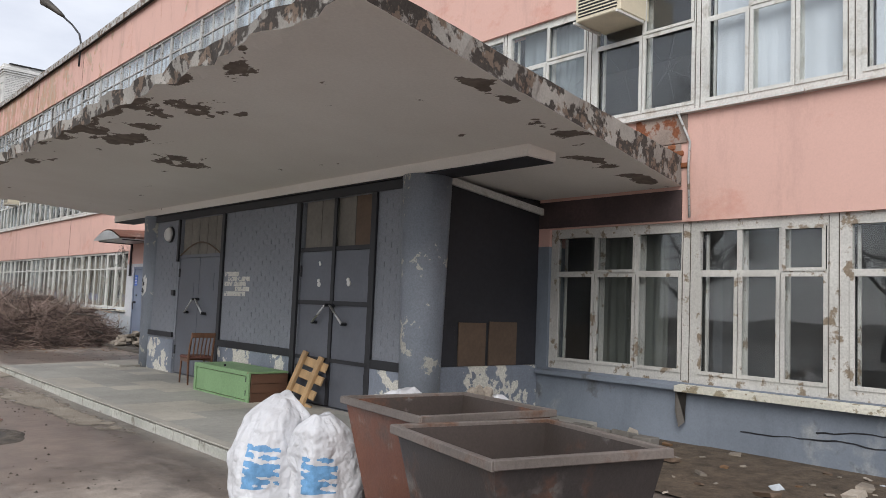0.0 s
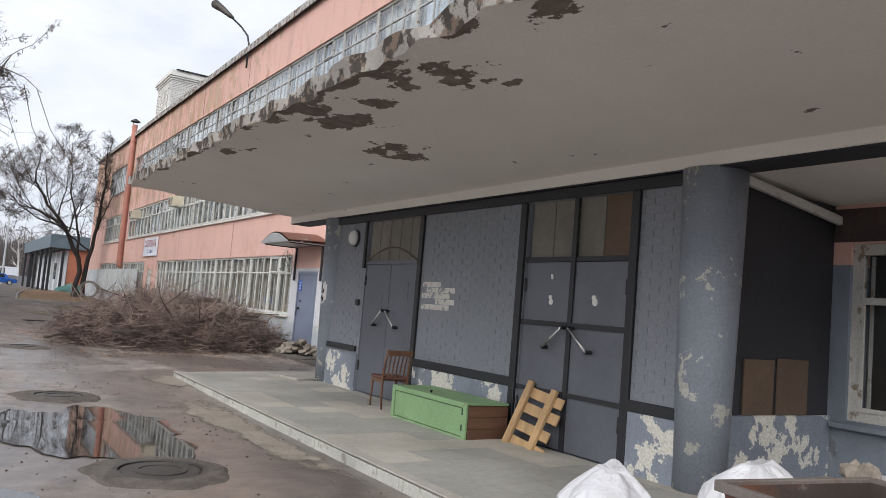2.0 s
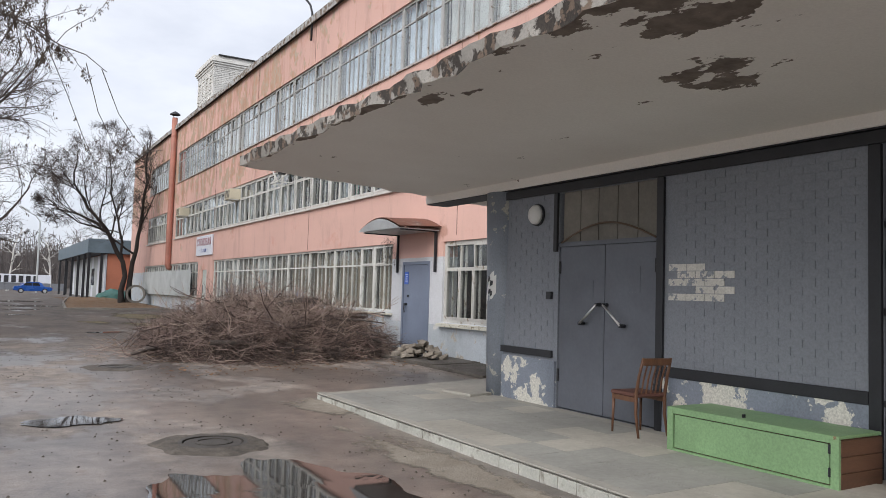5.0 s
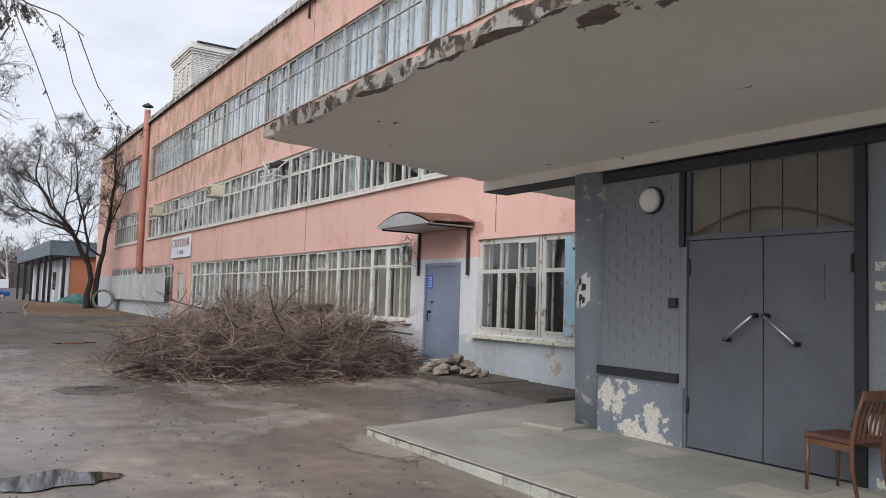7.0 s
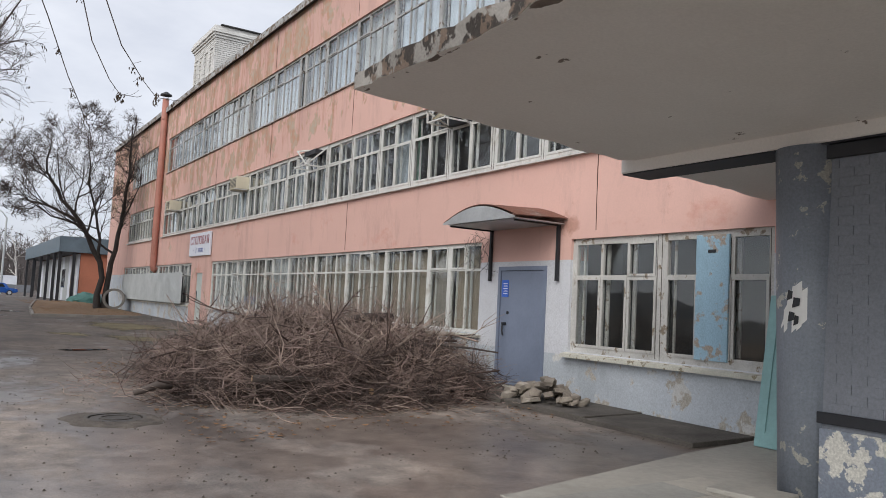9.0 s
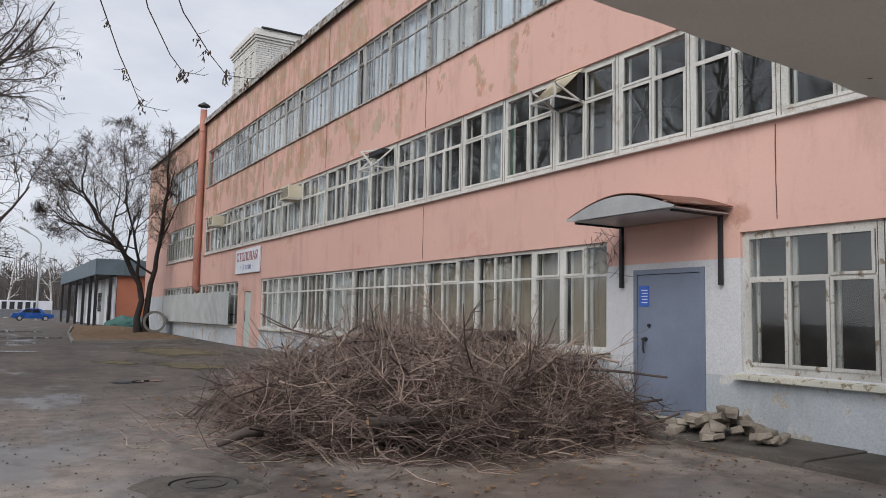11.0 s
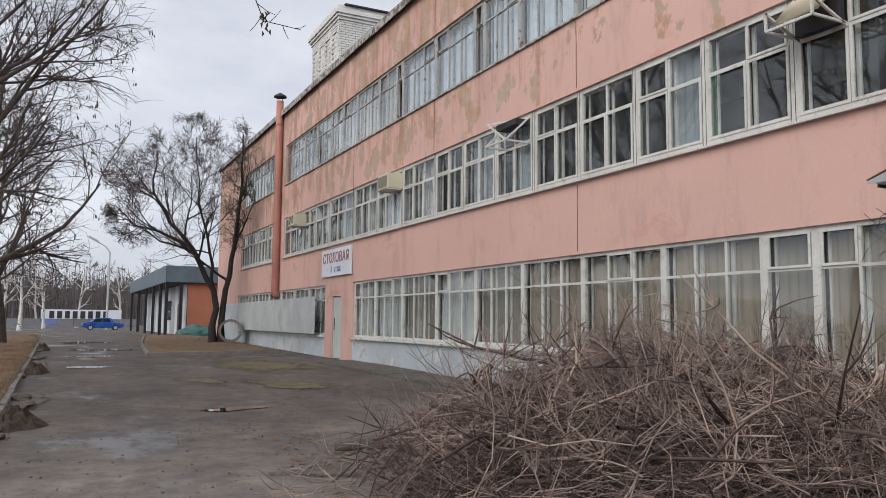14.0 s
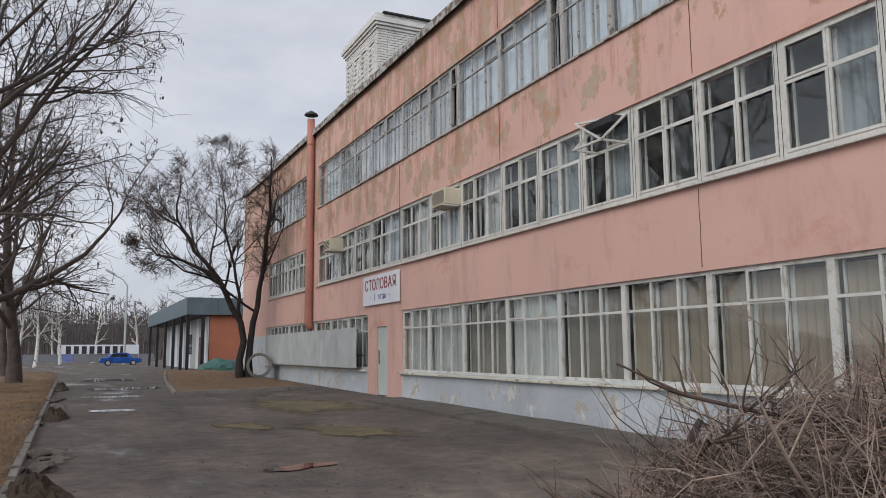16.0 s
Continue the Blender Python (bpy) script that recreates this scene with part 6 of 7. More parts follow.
for a0, a1, c0, c1 in ((0.0, 0.055, 0.0, lh), (0.675, 0.73, 0.0, lh), (0.055, 0.675, 0.0, 0.055), (0.055, 0.675, lh - 0.055, lh)):
    bm = bmesh.new()
    box(bm, 0.0, 0.036, a0, a1, c0, c1)
    part("edge_rail", bm, M_TEALDOOR, leaf, bev=0.004)

# ---- stones by the service door ----
heap = thing("stone_heap", "small heap of broken bricks and stones", "rubble", (7.45, 20.6, G(7.45, 20.6) + 0.07))
for k in range(46):
    a, s = random.random() * math.tau, math.sqrt(random.random())
    x, y = 0.42 * s * math.cos(a), 0.72 * s * math.sin(a)
    z = max(0.0, 0.30 * (1 - s ** 1.5)) * random.uniform(0.6, 1.0)
    bm = bmesh.new()
    q = random.uniform(0.05, 0.085)
    box(bm, -q * 1.6, q * 1.6, -q, q, -q * 0.55, q * 0.55)
    for vv in bm.verts:
        vv.co += Vector((random.uniform(-.02, .02), random.uniform(-.02, .02), random.uniform(-.015, .015)))
    bmesh.ops.transform(bm, matrix=pose(x, y, z + 0.045, random.gauss(0, 14), random.gauss(0, 14), random.uniform(0, 180)), verts=bm.verts[:])
    part("stone", bm, M_RUBBLE if k % 3 else M_OLDBRICK, heap, bev=0.008)

# ---- litter bed and rubble scraps under the near windows ----
M_LITTER = soil_mat("damp_litter_soil", (0.040, 0.030, 0.021), (0.155, 0.115, 0.080), 6)
tagged(blob("litter_bed", 7.0, 2.1, 1.35, 4.2, M_LITTER, 0.022, 5.1, 0.30), "dark damp soil with litter under the windows", "soil", kind="structure")
for k in range(110):
    x, y = random.uniform(5.7, 8.0), random.uniform(-0.5, 6.2)
    q = random.choice((0.012, 0.018, 0.024, 0.034, 0.06))
    bm = bmesh.new()
    box(bm, -q * 1.5, q * 1.5, -q, q, -q * 0.3, q * 0.4)
    for vv in bm.verts:
        vv.co += Vector((random.uniform(-.5, .5), random.uniform(-.5, .5), random.uniform(-.2, .2))) * q * 0.7
    ob = part("rubble_scrap", bm, pick([M_RUBBLE, M_RUBBLE, M_OLDBRICK, M_PLY, M_LEAVES, M_PLINTH]))
    ob.matrix_world = pose(x, y, G(x, y) + q * 0.3 + 0.022, random.gauss(0, 8), random.gauss(0, 8), random.uniform(0, 180))
    tagged(ob, "scrap of broken plaster and board on soil", "rubble", "rubble under the windows")
for k in range(6):
    bm = bmesh.new()
    box(bm, -0.09, 0.09, -0.13, 0.13, -0.05, 0.09 + 0.02 * (k % 2))
    for vv in bm.verts:
        vv.co += Vector((random.uniform(-.012, .012), random.uniform(-.012, .012), random.uniform(-.012, .012)))
    ob = part("edging_block", bm, M_KERB, bev=0.012)
    ob.matrix_world = pose(7.55 + random.uniform(-.03, .03), 5.05 + 0.29 * k, G(7.55, 5.5) + 0.02, 0, random.gauss(0, 4), random.gauss(0, 5))
    tagged(ob, "grey broken edging block by the wall", "block", "edging blocks by the wall")
bm = bmesh.new()
vs = [bm.verts.new(c) for c in ((8.07, 4.84, 0.76), (8.07, 4.99, 0.75), (8.02, 4.96, 0.48), (8.00, 4.90, 0.30), (8.05, 4.85, 0.36))]
bm.faces.new(vs)
bmesh.ops.solidify(bm, geom=bm.faces[:], thickness=0.006)
tagged(part("torn_flashing", bm, M_IRONCAST), "torn strip of tin flashing hanging from the sill", "flashing")

# ---- turquoise board, blue shutter board ----
tb = thing("turquoise_panel", "turquoise painted door panel leaning on the wall", "panel", (7.55, 17.05, 0.19))
TBM = Matrix.Rotation(radians(9), 4, "Y")
bm = bmesh.new()
box(bm, 0, 0.04, -0.75, 0.0, 0.0, 1.75)
bmesh.ops.transform(bm, matrix=TBM, verts=bm.verts[:])
part("leaf", bm, M_TEALDOOR, tb, bev=0.005)
bm = bmesh.new()
box(bm, -0.012, -0.001, -0.68, -0.62, 0.06, 1.70)
box(bm, -0.012, -0.001, -0.13, -0.07, 0.06, 1.70)
box(bm, -0.012, -0.001, -0.62, -0.13, 0.06, 0.16)
bmesh.ops.transform(bm, matrix=TBM, verts=bm.verts[:])
part("batten", bm, M_TEALDOOR, tb)
bb = thing("blue_board", "faded light blue board fixed over a window light", "board", (WX + 0.01, 17.86, 1.06))
bm = bmesh.new()
box(bm, 0, 0.035, 0, 0.52, 0, 1.66)
part("panel", bm, M_BLUEBOARD, bb, bev=0.004)
bm = bmesh.new()
box(bm, -0.012, 0.0, 0.2, 0.32, 1.42, 1.46)
part("latch", bm, M_DARK, bb)

# ---- screen of ribbed panels before the far windows ----
scr = thing("window_screen", "grey ribbed screen panels fixed before the windows", "screen", (7.86, 44.3, 1.15))
for k in range(9):
    v, f = [], []
    y0, w = k * 1.42, 1.40
    for i in range(29):
        y = y0 + w * i / 28
        x = 0.02 * (1 if i % 4 < 2 else -1)
        v += [(x, y, 0), (x, y, 1.30)]
    for i in range(28):
        f.append((2 * i, 2 * i + 2, 2 * i + 3, 2 * i + 1))
    ob = new("panel", raw("panel", v, f, M_FENCE))
    ob.parent = scr
for z in (0.08, 1.2):
    bm = bmesh.new()
    beam(bm, (0.06, 0, z), (0.06, 12.8, z), 0.05)
    part("rail", bm, M_DARKPANEL, scr)
for k in range(5):
    bm = bmesh.new()
    beam(bm, (0.06, k * 3.2, 0.4), (0.26, k * 3.2, 0.4), 0.04)
    part("stay", bm, M_DARKPANEL, scr)

ring = thing("concrete_ring", "weathered concrete well ring lying on its side", "concrete ring", (7.25, 55.6, G(7.25, 55.6) + 0.09))
bm = bmesh.new()
K = 36
for k in range(K):
    a, b = k * math.tau / K, (k + 1) * math.tau / K
    sec = []
    for t in (a, b):
        sec.append([bm.verts.new((q * math.cos(t), yy, 0.55 + q * math.sin(t))) for q, yy in ((0.55, -0.4), (0.55, 0.4), (0.43, 0.4), (0.43, -0.4))])
    for i in range(4):
        bm.faces.new((sec[0][i], sec[0][(i + 1) % 4], sec[1][(i + 1) % 4], sec[1][i]))
bmesh.ops.remove_doubles(bm, verts=bm.verts[:], dist=0.0005)
bmesh.ops.transform(bm, matrix=Matrix.Rotation(radians(-12), 4, "Z"), verts=bm.verts[:])
part("ring", bm, M_KERB, ring)

# ---- kiosk with posts ----
kz = 0.44
kiosk = thing("kiosk", "single-storey kiosk with orange wall, white panels and teal fascia", "kiosk", (6.4, 74.0, kz))
bm = bmesh.new()
box(bm, 1.5, 9.5, 0.0, 28.0, 0.75, 3.7)
part("wall", bm, M_ORANGE, kiosk, "orange plastered wall")
bm = bmesh.new()
box(bm, 1.48, 9.52, -0.02, 28.02, 0, 0.75)
part("wall_base", bm, M_BLUEGREY, kiosk, "blue-grey painted base")
for i in range(20):
    bm = bmesh.new()
    box(bm, 1.42, 1.46, 0.02 + i * 1.38, 1.38 + i * 1.38, 0.02, 3.65)
    part("side_panel", bm, M_FENCE if i % 3 else M_SIGN, kiosk, "white ribbed wall panel")
bm = bmesh.new()
box(bm, 1.40, 1.425, 3.0, 4.0, 0.1, 2.3)
part("door", bm, M_PLY, kiosk, "brown door")
bm = bmesh.new()
box(bm, 1.40, 1.425, 7.5, 9.5, 1.1, 2.6)
part("window", bm, M_CARGLASS, kiosk, "dark window")
for i in range(13):
    bm = bmesh.new()
    box(bm, -0.02, 0.02, -0.3 + i * 2.2, -0.3 + i * 2.2 + 2.18, 3.72, 4.85 if i else 4.85)
    part("fascia_panel", bm, M_TEAL, kiosk, "teal tin fascia")
for i in range(5):
    bm = bmesh.new()
    box(bm, 0.03 + i * 1.95, 1.96 + i * 1.95, -0.32, -0.29, 3.72, 4.85)
    part("fascia_panel", bm, M_TEAL, kiosk, "teal tin fascia")
bm = bmesh.new()
box(bm, 0.02, 9.6, -0.28, 28.2, 3.71, 4.80)
part("roof", bm, M_DARKPANEL, kiosk)
for x, y in ((0.12, 0.0), (1.05, -0.1), (0.12, 3.4), (0.12, 8.0), (0.12, 13.5), (0.12, 20.0), (0.12, 27.0), (0.8, 27.0)):
    bm = bmesh.new()
    beam(bm, (x, y, 0), (x, y, 3.7), 0.2)
    part("post", bm, M_DARK, kiosk, "black steel post")
crate = thing("teal_tarp", "crumpled teal tarpaulin by the kiosk", "tarpaulin", (8.2, 71.5, 0.5))
bm = bmesh.new()
bmesh.ops.create_icosphere(bm, subdivisions=3, radius=1.0)
for vv in bm.verts:
    vv.co = Vector((vv.co.x * 1.3, vv.co.y * 0.7, max(0, vv.co.z) * 0.75)) * (1 + 0.25 * noise.noise(vv.co * 2.2))
part("sheet", bm, M_TARP, crate)

# ---- far street lamp ----
fl = thing("street_lamp", "grey street lamp far behind the kiosk", "lamp", (5.2, 118, 0.3))
bm = bmesh.new()
tube(bm, [(0, 0, 0), (0, 0, 9.2), (-0.5, 0, 9.9), (-1.4, 0, 10.4)], [0.14, 0.10, 0.07, 0.06], 8)
part("mast", bm, M_FENCE, fl)
bm = bmesh.new()
beam(bm, (-1.3, 0, 10.4), (-2.4, 0, 11.0), 0.4, 0.22)
part("head", bm, M_FENCE, fl)

# ---- blue saloon car ----
car = thing("car", "parked dark blue saloon car, side on", "car", (2.45, 112.0, 0.31))
prof = [(0.0, 0.42), (0.02, 0.72), (0.35, 0.80), (0.92, 0.86), (1.28, 1.32), (1.55, 1.40), (2.55, 1.40), (2.85, 1.32), (3.35, 0.92), (4.1, 0.84), (4.22, 0.66), (4.22, 0.36), (3.75, 0.28), (0.35, 0.28)]
prof = [(4.22 - x, z) for x, z in prof]
bm = bmesh.new()
for s in (0.0, 1.66):
    ring_ = [bm.verts.new((x, s + (0.12 if z > 1.0 and s == 0 else -0.12 if z > 1.0 else 0), z)) for x, z in prof]
bm.verts.ensure_lookup_table()
nP = len(prof)
for i in range(nP):
    bm.faces.new((bm.verts[i], bm.verts[(i + 1) % nP], bm.verts[nP + (i + 1) % nP], bm.verts[nP + i]))
bm.faces.new([bm.verts[i] for i in range(nP)])
bm.faces.new([bm.verts[nP + i] for i in range(nP)][::-1])
bmesh.ops.recalc_face_normals(bm, faces=bm.faces[:])
part("body", bm, M_BLUECAR, car, bev=0.03)
for a, b in ((1.18, 1.95), (2.02, 2.78)):
    bm = bmesh.new()
    vs = [bm.verts.new(c) for c in ((a - (0.18 if a < 1.5 else 0), -0.012, 0.93), (b + (0.10 if b > 2.5 else 0), -0.012, 0.93), (b - (0.12 if b > 2.5 else 0), 0.085, 1.30), (a + (0.12 if a < 1.5 else 0), 0.085, 1.30))]
    bm.faces.new(vs)
    bmesh.ops.solidify(bm, geom=bm.faces[:], thickness=0.01)
    part("side_window", bm, M_CARGLASS, car)
for x in (0.82, 3.38):
    for y in (0.02, 1.64):
        bm = bmesh.new()
        tube(bm, [(x, y - 0.09, 0.30), (x, y + 0.09, 0.30)], [0.30, 0.30], 24)
        w = part("wheel", bm, M_TYRE, car, "black tyre")
        bm = bmesh.new()
        tube(bm, [(x, y - 0.10, 0.30), (x, y - 0.092, 0.30)], [0.19, 0.19], 18)
        part("rim", bm, M_TIN, w, "silver wheel rim")
for y in (0.1, 1.3):
    bm = bmesh.new()
    box(bm, 4.19, 4.235, y, y + 0.28, 0.58, 0.72)
    part("tail_light", bm, M_LAMPRED, car)
    bm = bmesh.new()
    box(bm, -0.012, 0.03, y, y + 0.28, 0.56, 0.70)
    part("headlight", bm, M_PLASTIC, car)
bm = bmesh.new()
box(bm, -0.05, 0.02, 0.05, 1.6, 0.36, 0.50)
part("bumper", bm, M_DARK, car)

# ---- far fence with a lettered board ----
ff = thing("far_fence", "low white and blue board fence across the road", "fence", (-34, 135, 0.3))
for i in range(22):
    bm = bmesh.new()
    box(bm, i * 2.0, i * 2.0 + 1.96, 0, 0.06, 0.2, 1.25)
    part("panel", bm, M_SIGNBLUE if i % 3 == 1 else M_FENCEGREY, ff)
for i in range(8):
    bm = bmesh.new()
    box(bm, 33 + i * 0.95, 33.6 + i * 0.95, -0.03, 0.0, 1.3, 2.3)
    part("letter_bar", bm, M_DARKPANEL, ff, "dark illegible lettering")
bm = bmesh.new()
box(bm, 32, 42, 0.005, 0.05, 1.255, 2.5)
part("sign_board", bm, M_SIGN, ff, "white lettered board")

# ---- chips, grit and leaves on the ground ----
gr = random.Random(3)
v, f = [], []
while len(v) < 4 * 5200:
    x, y = gr.uniform(-0.8, 7.6), gr.uniform(2.0, 46.0)
    if 3.3 < x < 8.1 and 6.0 < y < 17.5:
        continue
    if noise.noise((x * 0.5, y * 0.4, 9)) + gr.uniform(-0.3, 0.3) < -0.05:
        continue
    q, a = gr.choice((0.006, 0.008, 0.012, 0.018)), gr.random() * 6.28
    z = G(x, y) + 0.002
    b = len(v)
    v += [(x + q * math.cos(a), y + q * math.sin(a), z), (x + q * math.cos(a + 2.1), y + q * math.sin(a + 2.1), z), (x + q * math.cos(a + 4.2), y + q * math.sin(a + 4.2), z), (x, y, z + q * 0.8)]
    f += [(b, b + 1, b + 3), (b + 1, b + 2, b + 3), (b + 2, b, b + 3)]
tagged(new("grit", raw("grit", v, f, M_CRUMBLE)), "scattered grit and asphalt crumbs on the yard", "grit", kind="stuff")
v, f = [], []
while len(v) < 4 * 9000:
    if gr.random() < 0.55:
        x, y = -0.9 - abs(gr.gauss(0, 2.5)), gr.uniform(25.5, 76)
        lift = 0.13
    elif gr.random() < 0.7:
        x, y = gr.uniform(3.6, 7.3), gr.uniform(48, 70)
        lift = 0.10
    else:
        x, y = gr.uniform(2.0, 7.6), gr.uniform(19.5, 28.0)
        lift = 0.01
    q, a, k = gr.uniform(0.02, 0.05), gr.random() * 6.28, gr.uniform(0.0, 0.03)
    z = G(x, y) + lift + (0.10 * noise.fractal((x * 0.8, y * 0.8, 1.0), 1, 2, 4) if lift > 0.12 else 0.05 * noise.fractal((x * 0.8, y * 0.8, 1.0), 1, 2, 4) if lift > 0.05 else 0)
    c, s = math.cos(a) * q, math.sin(a) * q
    b = len(v)
    v += [(x + c, y + s, z + k), (x - s * 0.6, y + c * 0.6, z), (x - c, y - s, z + k * 0.7), (x + s * 0.6, y - c * 0.6, z + k * 0.3)]
    f.append((b, b + 1, b + 2, b + 3))
tagged(new("dead_leaves", raw("dead_leaves", v, f, M_LEAVES)), "dry brown leaves scattered on the soil", "leaves", kind="stuff")
for k in range(26):
    x, y = -0.75 + gr.gauss(0, 0.2), gr.uniform(29, 58)
    bm = bmesh.new()
    bmesh.ops.create_icosphere(bm, subdivisions=2, radius=gr.uniform(0.07, 0.2))
    for vv in bm.verts:
        vv.co = vv.co * (1 + 0.5 * noise.noise(vv.co * 9 + Vector((k, 0, 0))))
        vv.co.z *= 0.45
    ob = part("soil_lump", bm, M_CRUMBLE)
    ob.location = (x, y, G(x, y) + 0.04)
    tagged(ob, "dark lump of crumbled soil at the kerb", "soil", "soil lumps at the kerb")
v, f = [], []
while len(v) < 3 * 26000:
    x, y = -1.0 - abs(gr.gauss(0, 2.2)), 25.2 + 34 * gr.random() ** 1.5
    if noise.noise((x * 0.9, y * 0.7, 3)) + gr.uniform(-0.4, 0.4) < -0.1:
        continue
    z = G(x, y) + 0.10 + 0.10 * noise.fractal((x * 0.8, y * 0.8, 1.0), 1, 2, 4)
    a, h, q = gr.random() * 6.28, gr.uniform(0.03, 0.11), gr.uniform(0.003, 0.006)
    lx, ly = gr.gauss(0, 0.06), gr.gauss(0, 0.06)
    b = len(v)
    v += [(x - q * math.sin(a), y + q * math.cos(a), z), (x + q * math.sin(a), y - q * math.cos(a), z), (x + lx, y + ly, z + h)]
    f.append((b, b + 1, b + 2))
tagged(new("dry_grass", raw("dry_grass", v, f, M_DRYGRASS)), "matted dry tan grass on the verge", "grass", kind="stuff")
for cx, cy, rx, ry, h in ((-0.66, 30.3, 0.40, 0.70, 0.20), (-0.62, 40.3, 0.34, 0.9, 0.20), (-0.62, 53.0, 0.34, 1.2, 0.20)):
    v, f = [], []
    for j in range(11):
        for k in range(30):
            a, w = k * math.tau / 30, j / 10
            q = w * (1 + 0.35 * noise.noise((math.cos(a) * 1.6 + cy, math.sin(a) * 1.6, 0)))
            px, py = cx + rx * q * math.cos(a), cy + ry * q * math.sin(a)
            rise = h * (1 - w * w) * (1 + 0.7 * noise.noise((px * 6, py * 6, 2))) + 0.11 * noise.noise((px * 13, py * 13, 5)) * (1 - w * w)
            v.append((px, py, G(px, py) - 0.02 + max(0.0, rise + 0.02 * (1 - w))))
    for j in range(10):
        for k in range(30):
            f.append((j * 30 + k, (j + 1) * 30 + k, (j + 1) * 30 + (k + 1) % 30, j * 30 + (k + 1) % 30))
    tagged(new("soil_mound", raw("soil_mound", v, f, M_CLOD)), "dark heap of swept soil and leaves by the kerb", "soil heap", "soil heaps at the kerb")
wires = Sticks()
for k in range(16):
    y0, z0 = gr.uniform(22.85, 23.5), gr.uniform(2.75, 3.05)
    pts = [(7.95 + gr.uniform(-0.25, 0.1), y0 + gr.gauss(0, 0.12), z0 - 0.14 * i) for i in range(5)]
    wires.add(pts, [0.004] * 5, 3)
tagged(wires.made("loose_wire", M_DARK), "tangle of thin loose wires under the awning", "wire", kind="stuff")

# ---- far hill ----
v, f = [], []
for j in range(2):
    for i in range(121):
        x = -900 + i * 15.0
        h = 30 + 14 * noise.noise((x * 0.004, 3.0, 0)) + 3 * noise.fractal((x * 0.05, 0, 1), 1, 2, 4)
        v.append((x, 700 + 60 * noise.noise((x * 0.003, 0, 0)) + 150 * j, 0 if j == 0 else max(12, h)))
for i in range(120):
    f.append((i, i + 1, 121 + i + 1, 121 + i))
tagged(new("backdrop_hill", raw("backdrop_hill", v, f, M_HILL, True)), "wooded hill far beyond the road", "hill", kind="structure")


# ---- trees ----
def tree(x, y, height, seed, label, lean=(0, 0), r0=0.2, bark=None, crown=0.45, twigs=1.0, pendulous=0.0, seeds=0, forks=1, first=0.25, group="bare trees", limbs_n=11, kids=(4, 7), thick=0.008, stems=(), room=None, side=99.0):
    rr = random.Random(seed)
    t = thing("tree", label, "tree", (x, y, G(x, y) + 0.02), group)
    wood, fine, pods = Sticks(), Sticks(), Sticks()

    def line(p, d, L, r, segs, jit, up, end=0.35):
        pts = [Vector(p)]
        d = Vector(d).normalized()
        for _ in range(segs):
            d = (d + Vector((rr.gauss(0, jit), rr.gauss(0, jit), rr.gauss(0, jit) + up))).normalized()
            pts.append(pts[-1] + d * L / segs)
        return pts, [r * (1 - (1 - end) * i / segs) for i in range(segs + 1)]

    here = Vector((x, y, G(x, y)))

    def fits(p):
        """Whether a shoot's end lies inside the crown's uneven outline."""
        if not room:
            return True
        w = p + here
        if w.x > side:
            return False
        q = Vector(((w.x - room[0]) / room[3], (w.y - room[1]) / room[4], (w.z - room[2]) / room[5]))
        return q.length < 1.0 + 0.30 * noise.noise(q * 2.1 + Vector((seed, 0, 0)))

    def at(pts, s):
        i = min(int(s * (len(pts) - 1)), len(pts) - 2)
        return pts[i].lerp(pts[i + 1], s * (len(pts) - 1) - i), (pts[i + 1] - pts[i]).normalized()

    def off(d, ang):
        a = Vector((rr.gauss(0, 1), rr.gauss(0, 1), rr.gauss(0, 1)))
        a = (a - d * a.dot(d)).normalized()
        return (d * math.cos(ang) + a * math.sin(ang)).normalized()

    def grow(pts, rad, L, level):
        n = rr.randint(*kids) if level < 3 else max(1, round(rr.randint(4, 7) * twigs))
        for _ in range(n):
            s = rr.uniform(0.2, 1.0)
            p, d = at(pts, s)
            dd = off(d, rr.uniform(0.45, 1.0))
            ll = L * rr.uniform(0.38, 0.68) * (1.1 - 0.35 * s)
            r = max(thick * 0.9, rad[min(int(s * (len(rad) - 1)), len(rad) - 1)] * 0.55)
            up = 0.06 if level < 2 else 0.02 - pendulous * (0.05 + 0.05 * level)
            if level < 3:
                q, qr = line(p, dd, ll, r, 5, 0.15, up, 0.3)
                if not fits(q[-1]):
                    q, qr = line(p, dd, ll * 0.5, r, 5, 0.15, up, 0.3)
                    if not fits(q[-1]):
                        continue
                (wood if level < 2 else fine).add(q, qr, 6 if level < 2 else 4)
                grow(q, qr, ll, level + 1)
            else:
                q, qr = line(p, dd, min(0.9, max(0.3, ll)), thick, 3, 0.20, up, 0.4)
                if not fits(q[-1]):
                    continue
                fine.add(q, qr, 3)
                if seeds and rr.random() < seeds:
                    e = q[-1]
                    for _k in range(3):
                        g = e + Vector((rr.gauss(0, 0.03), rr.gauss(0, 0.03), -rr.uniform(0.02, 0.12)))
                        pods.add([g, g + Vector((0.01, 0, -0.05)), g + Vector((0, 0.01, -0.1))], [0.006, 0.018, 0.004], 4)

    for k in range(forks):
        base = Vector((rr.uniform(-0.15, 0.15), rr.uniform(-0.15, 0.15), 0)) * (1 if forks > 1 else 0)
        d0 = Vector((lean[0] + (rr.gauss(0, 0.16) if forks > 1 else 0), lean[1] + (rr.gauss(0, 0.1) if forks > 1 else 0), 1))
        pts, rad = line(base, d0, height * rr.uniform(0.85, 1.0), r0, 9, 0.07, 0.04, 0.12)
        if stems:
            pts = [Vector(c) - here for c in stems[k]]
            fine_pts = []
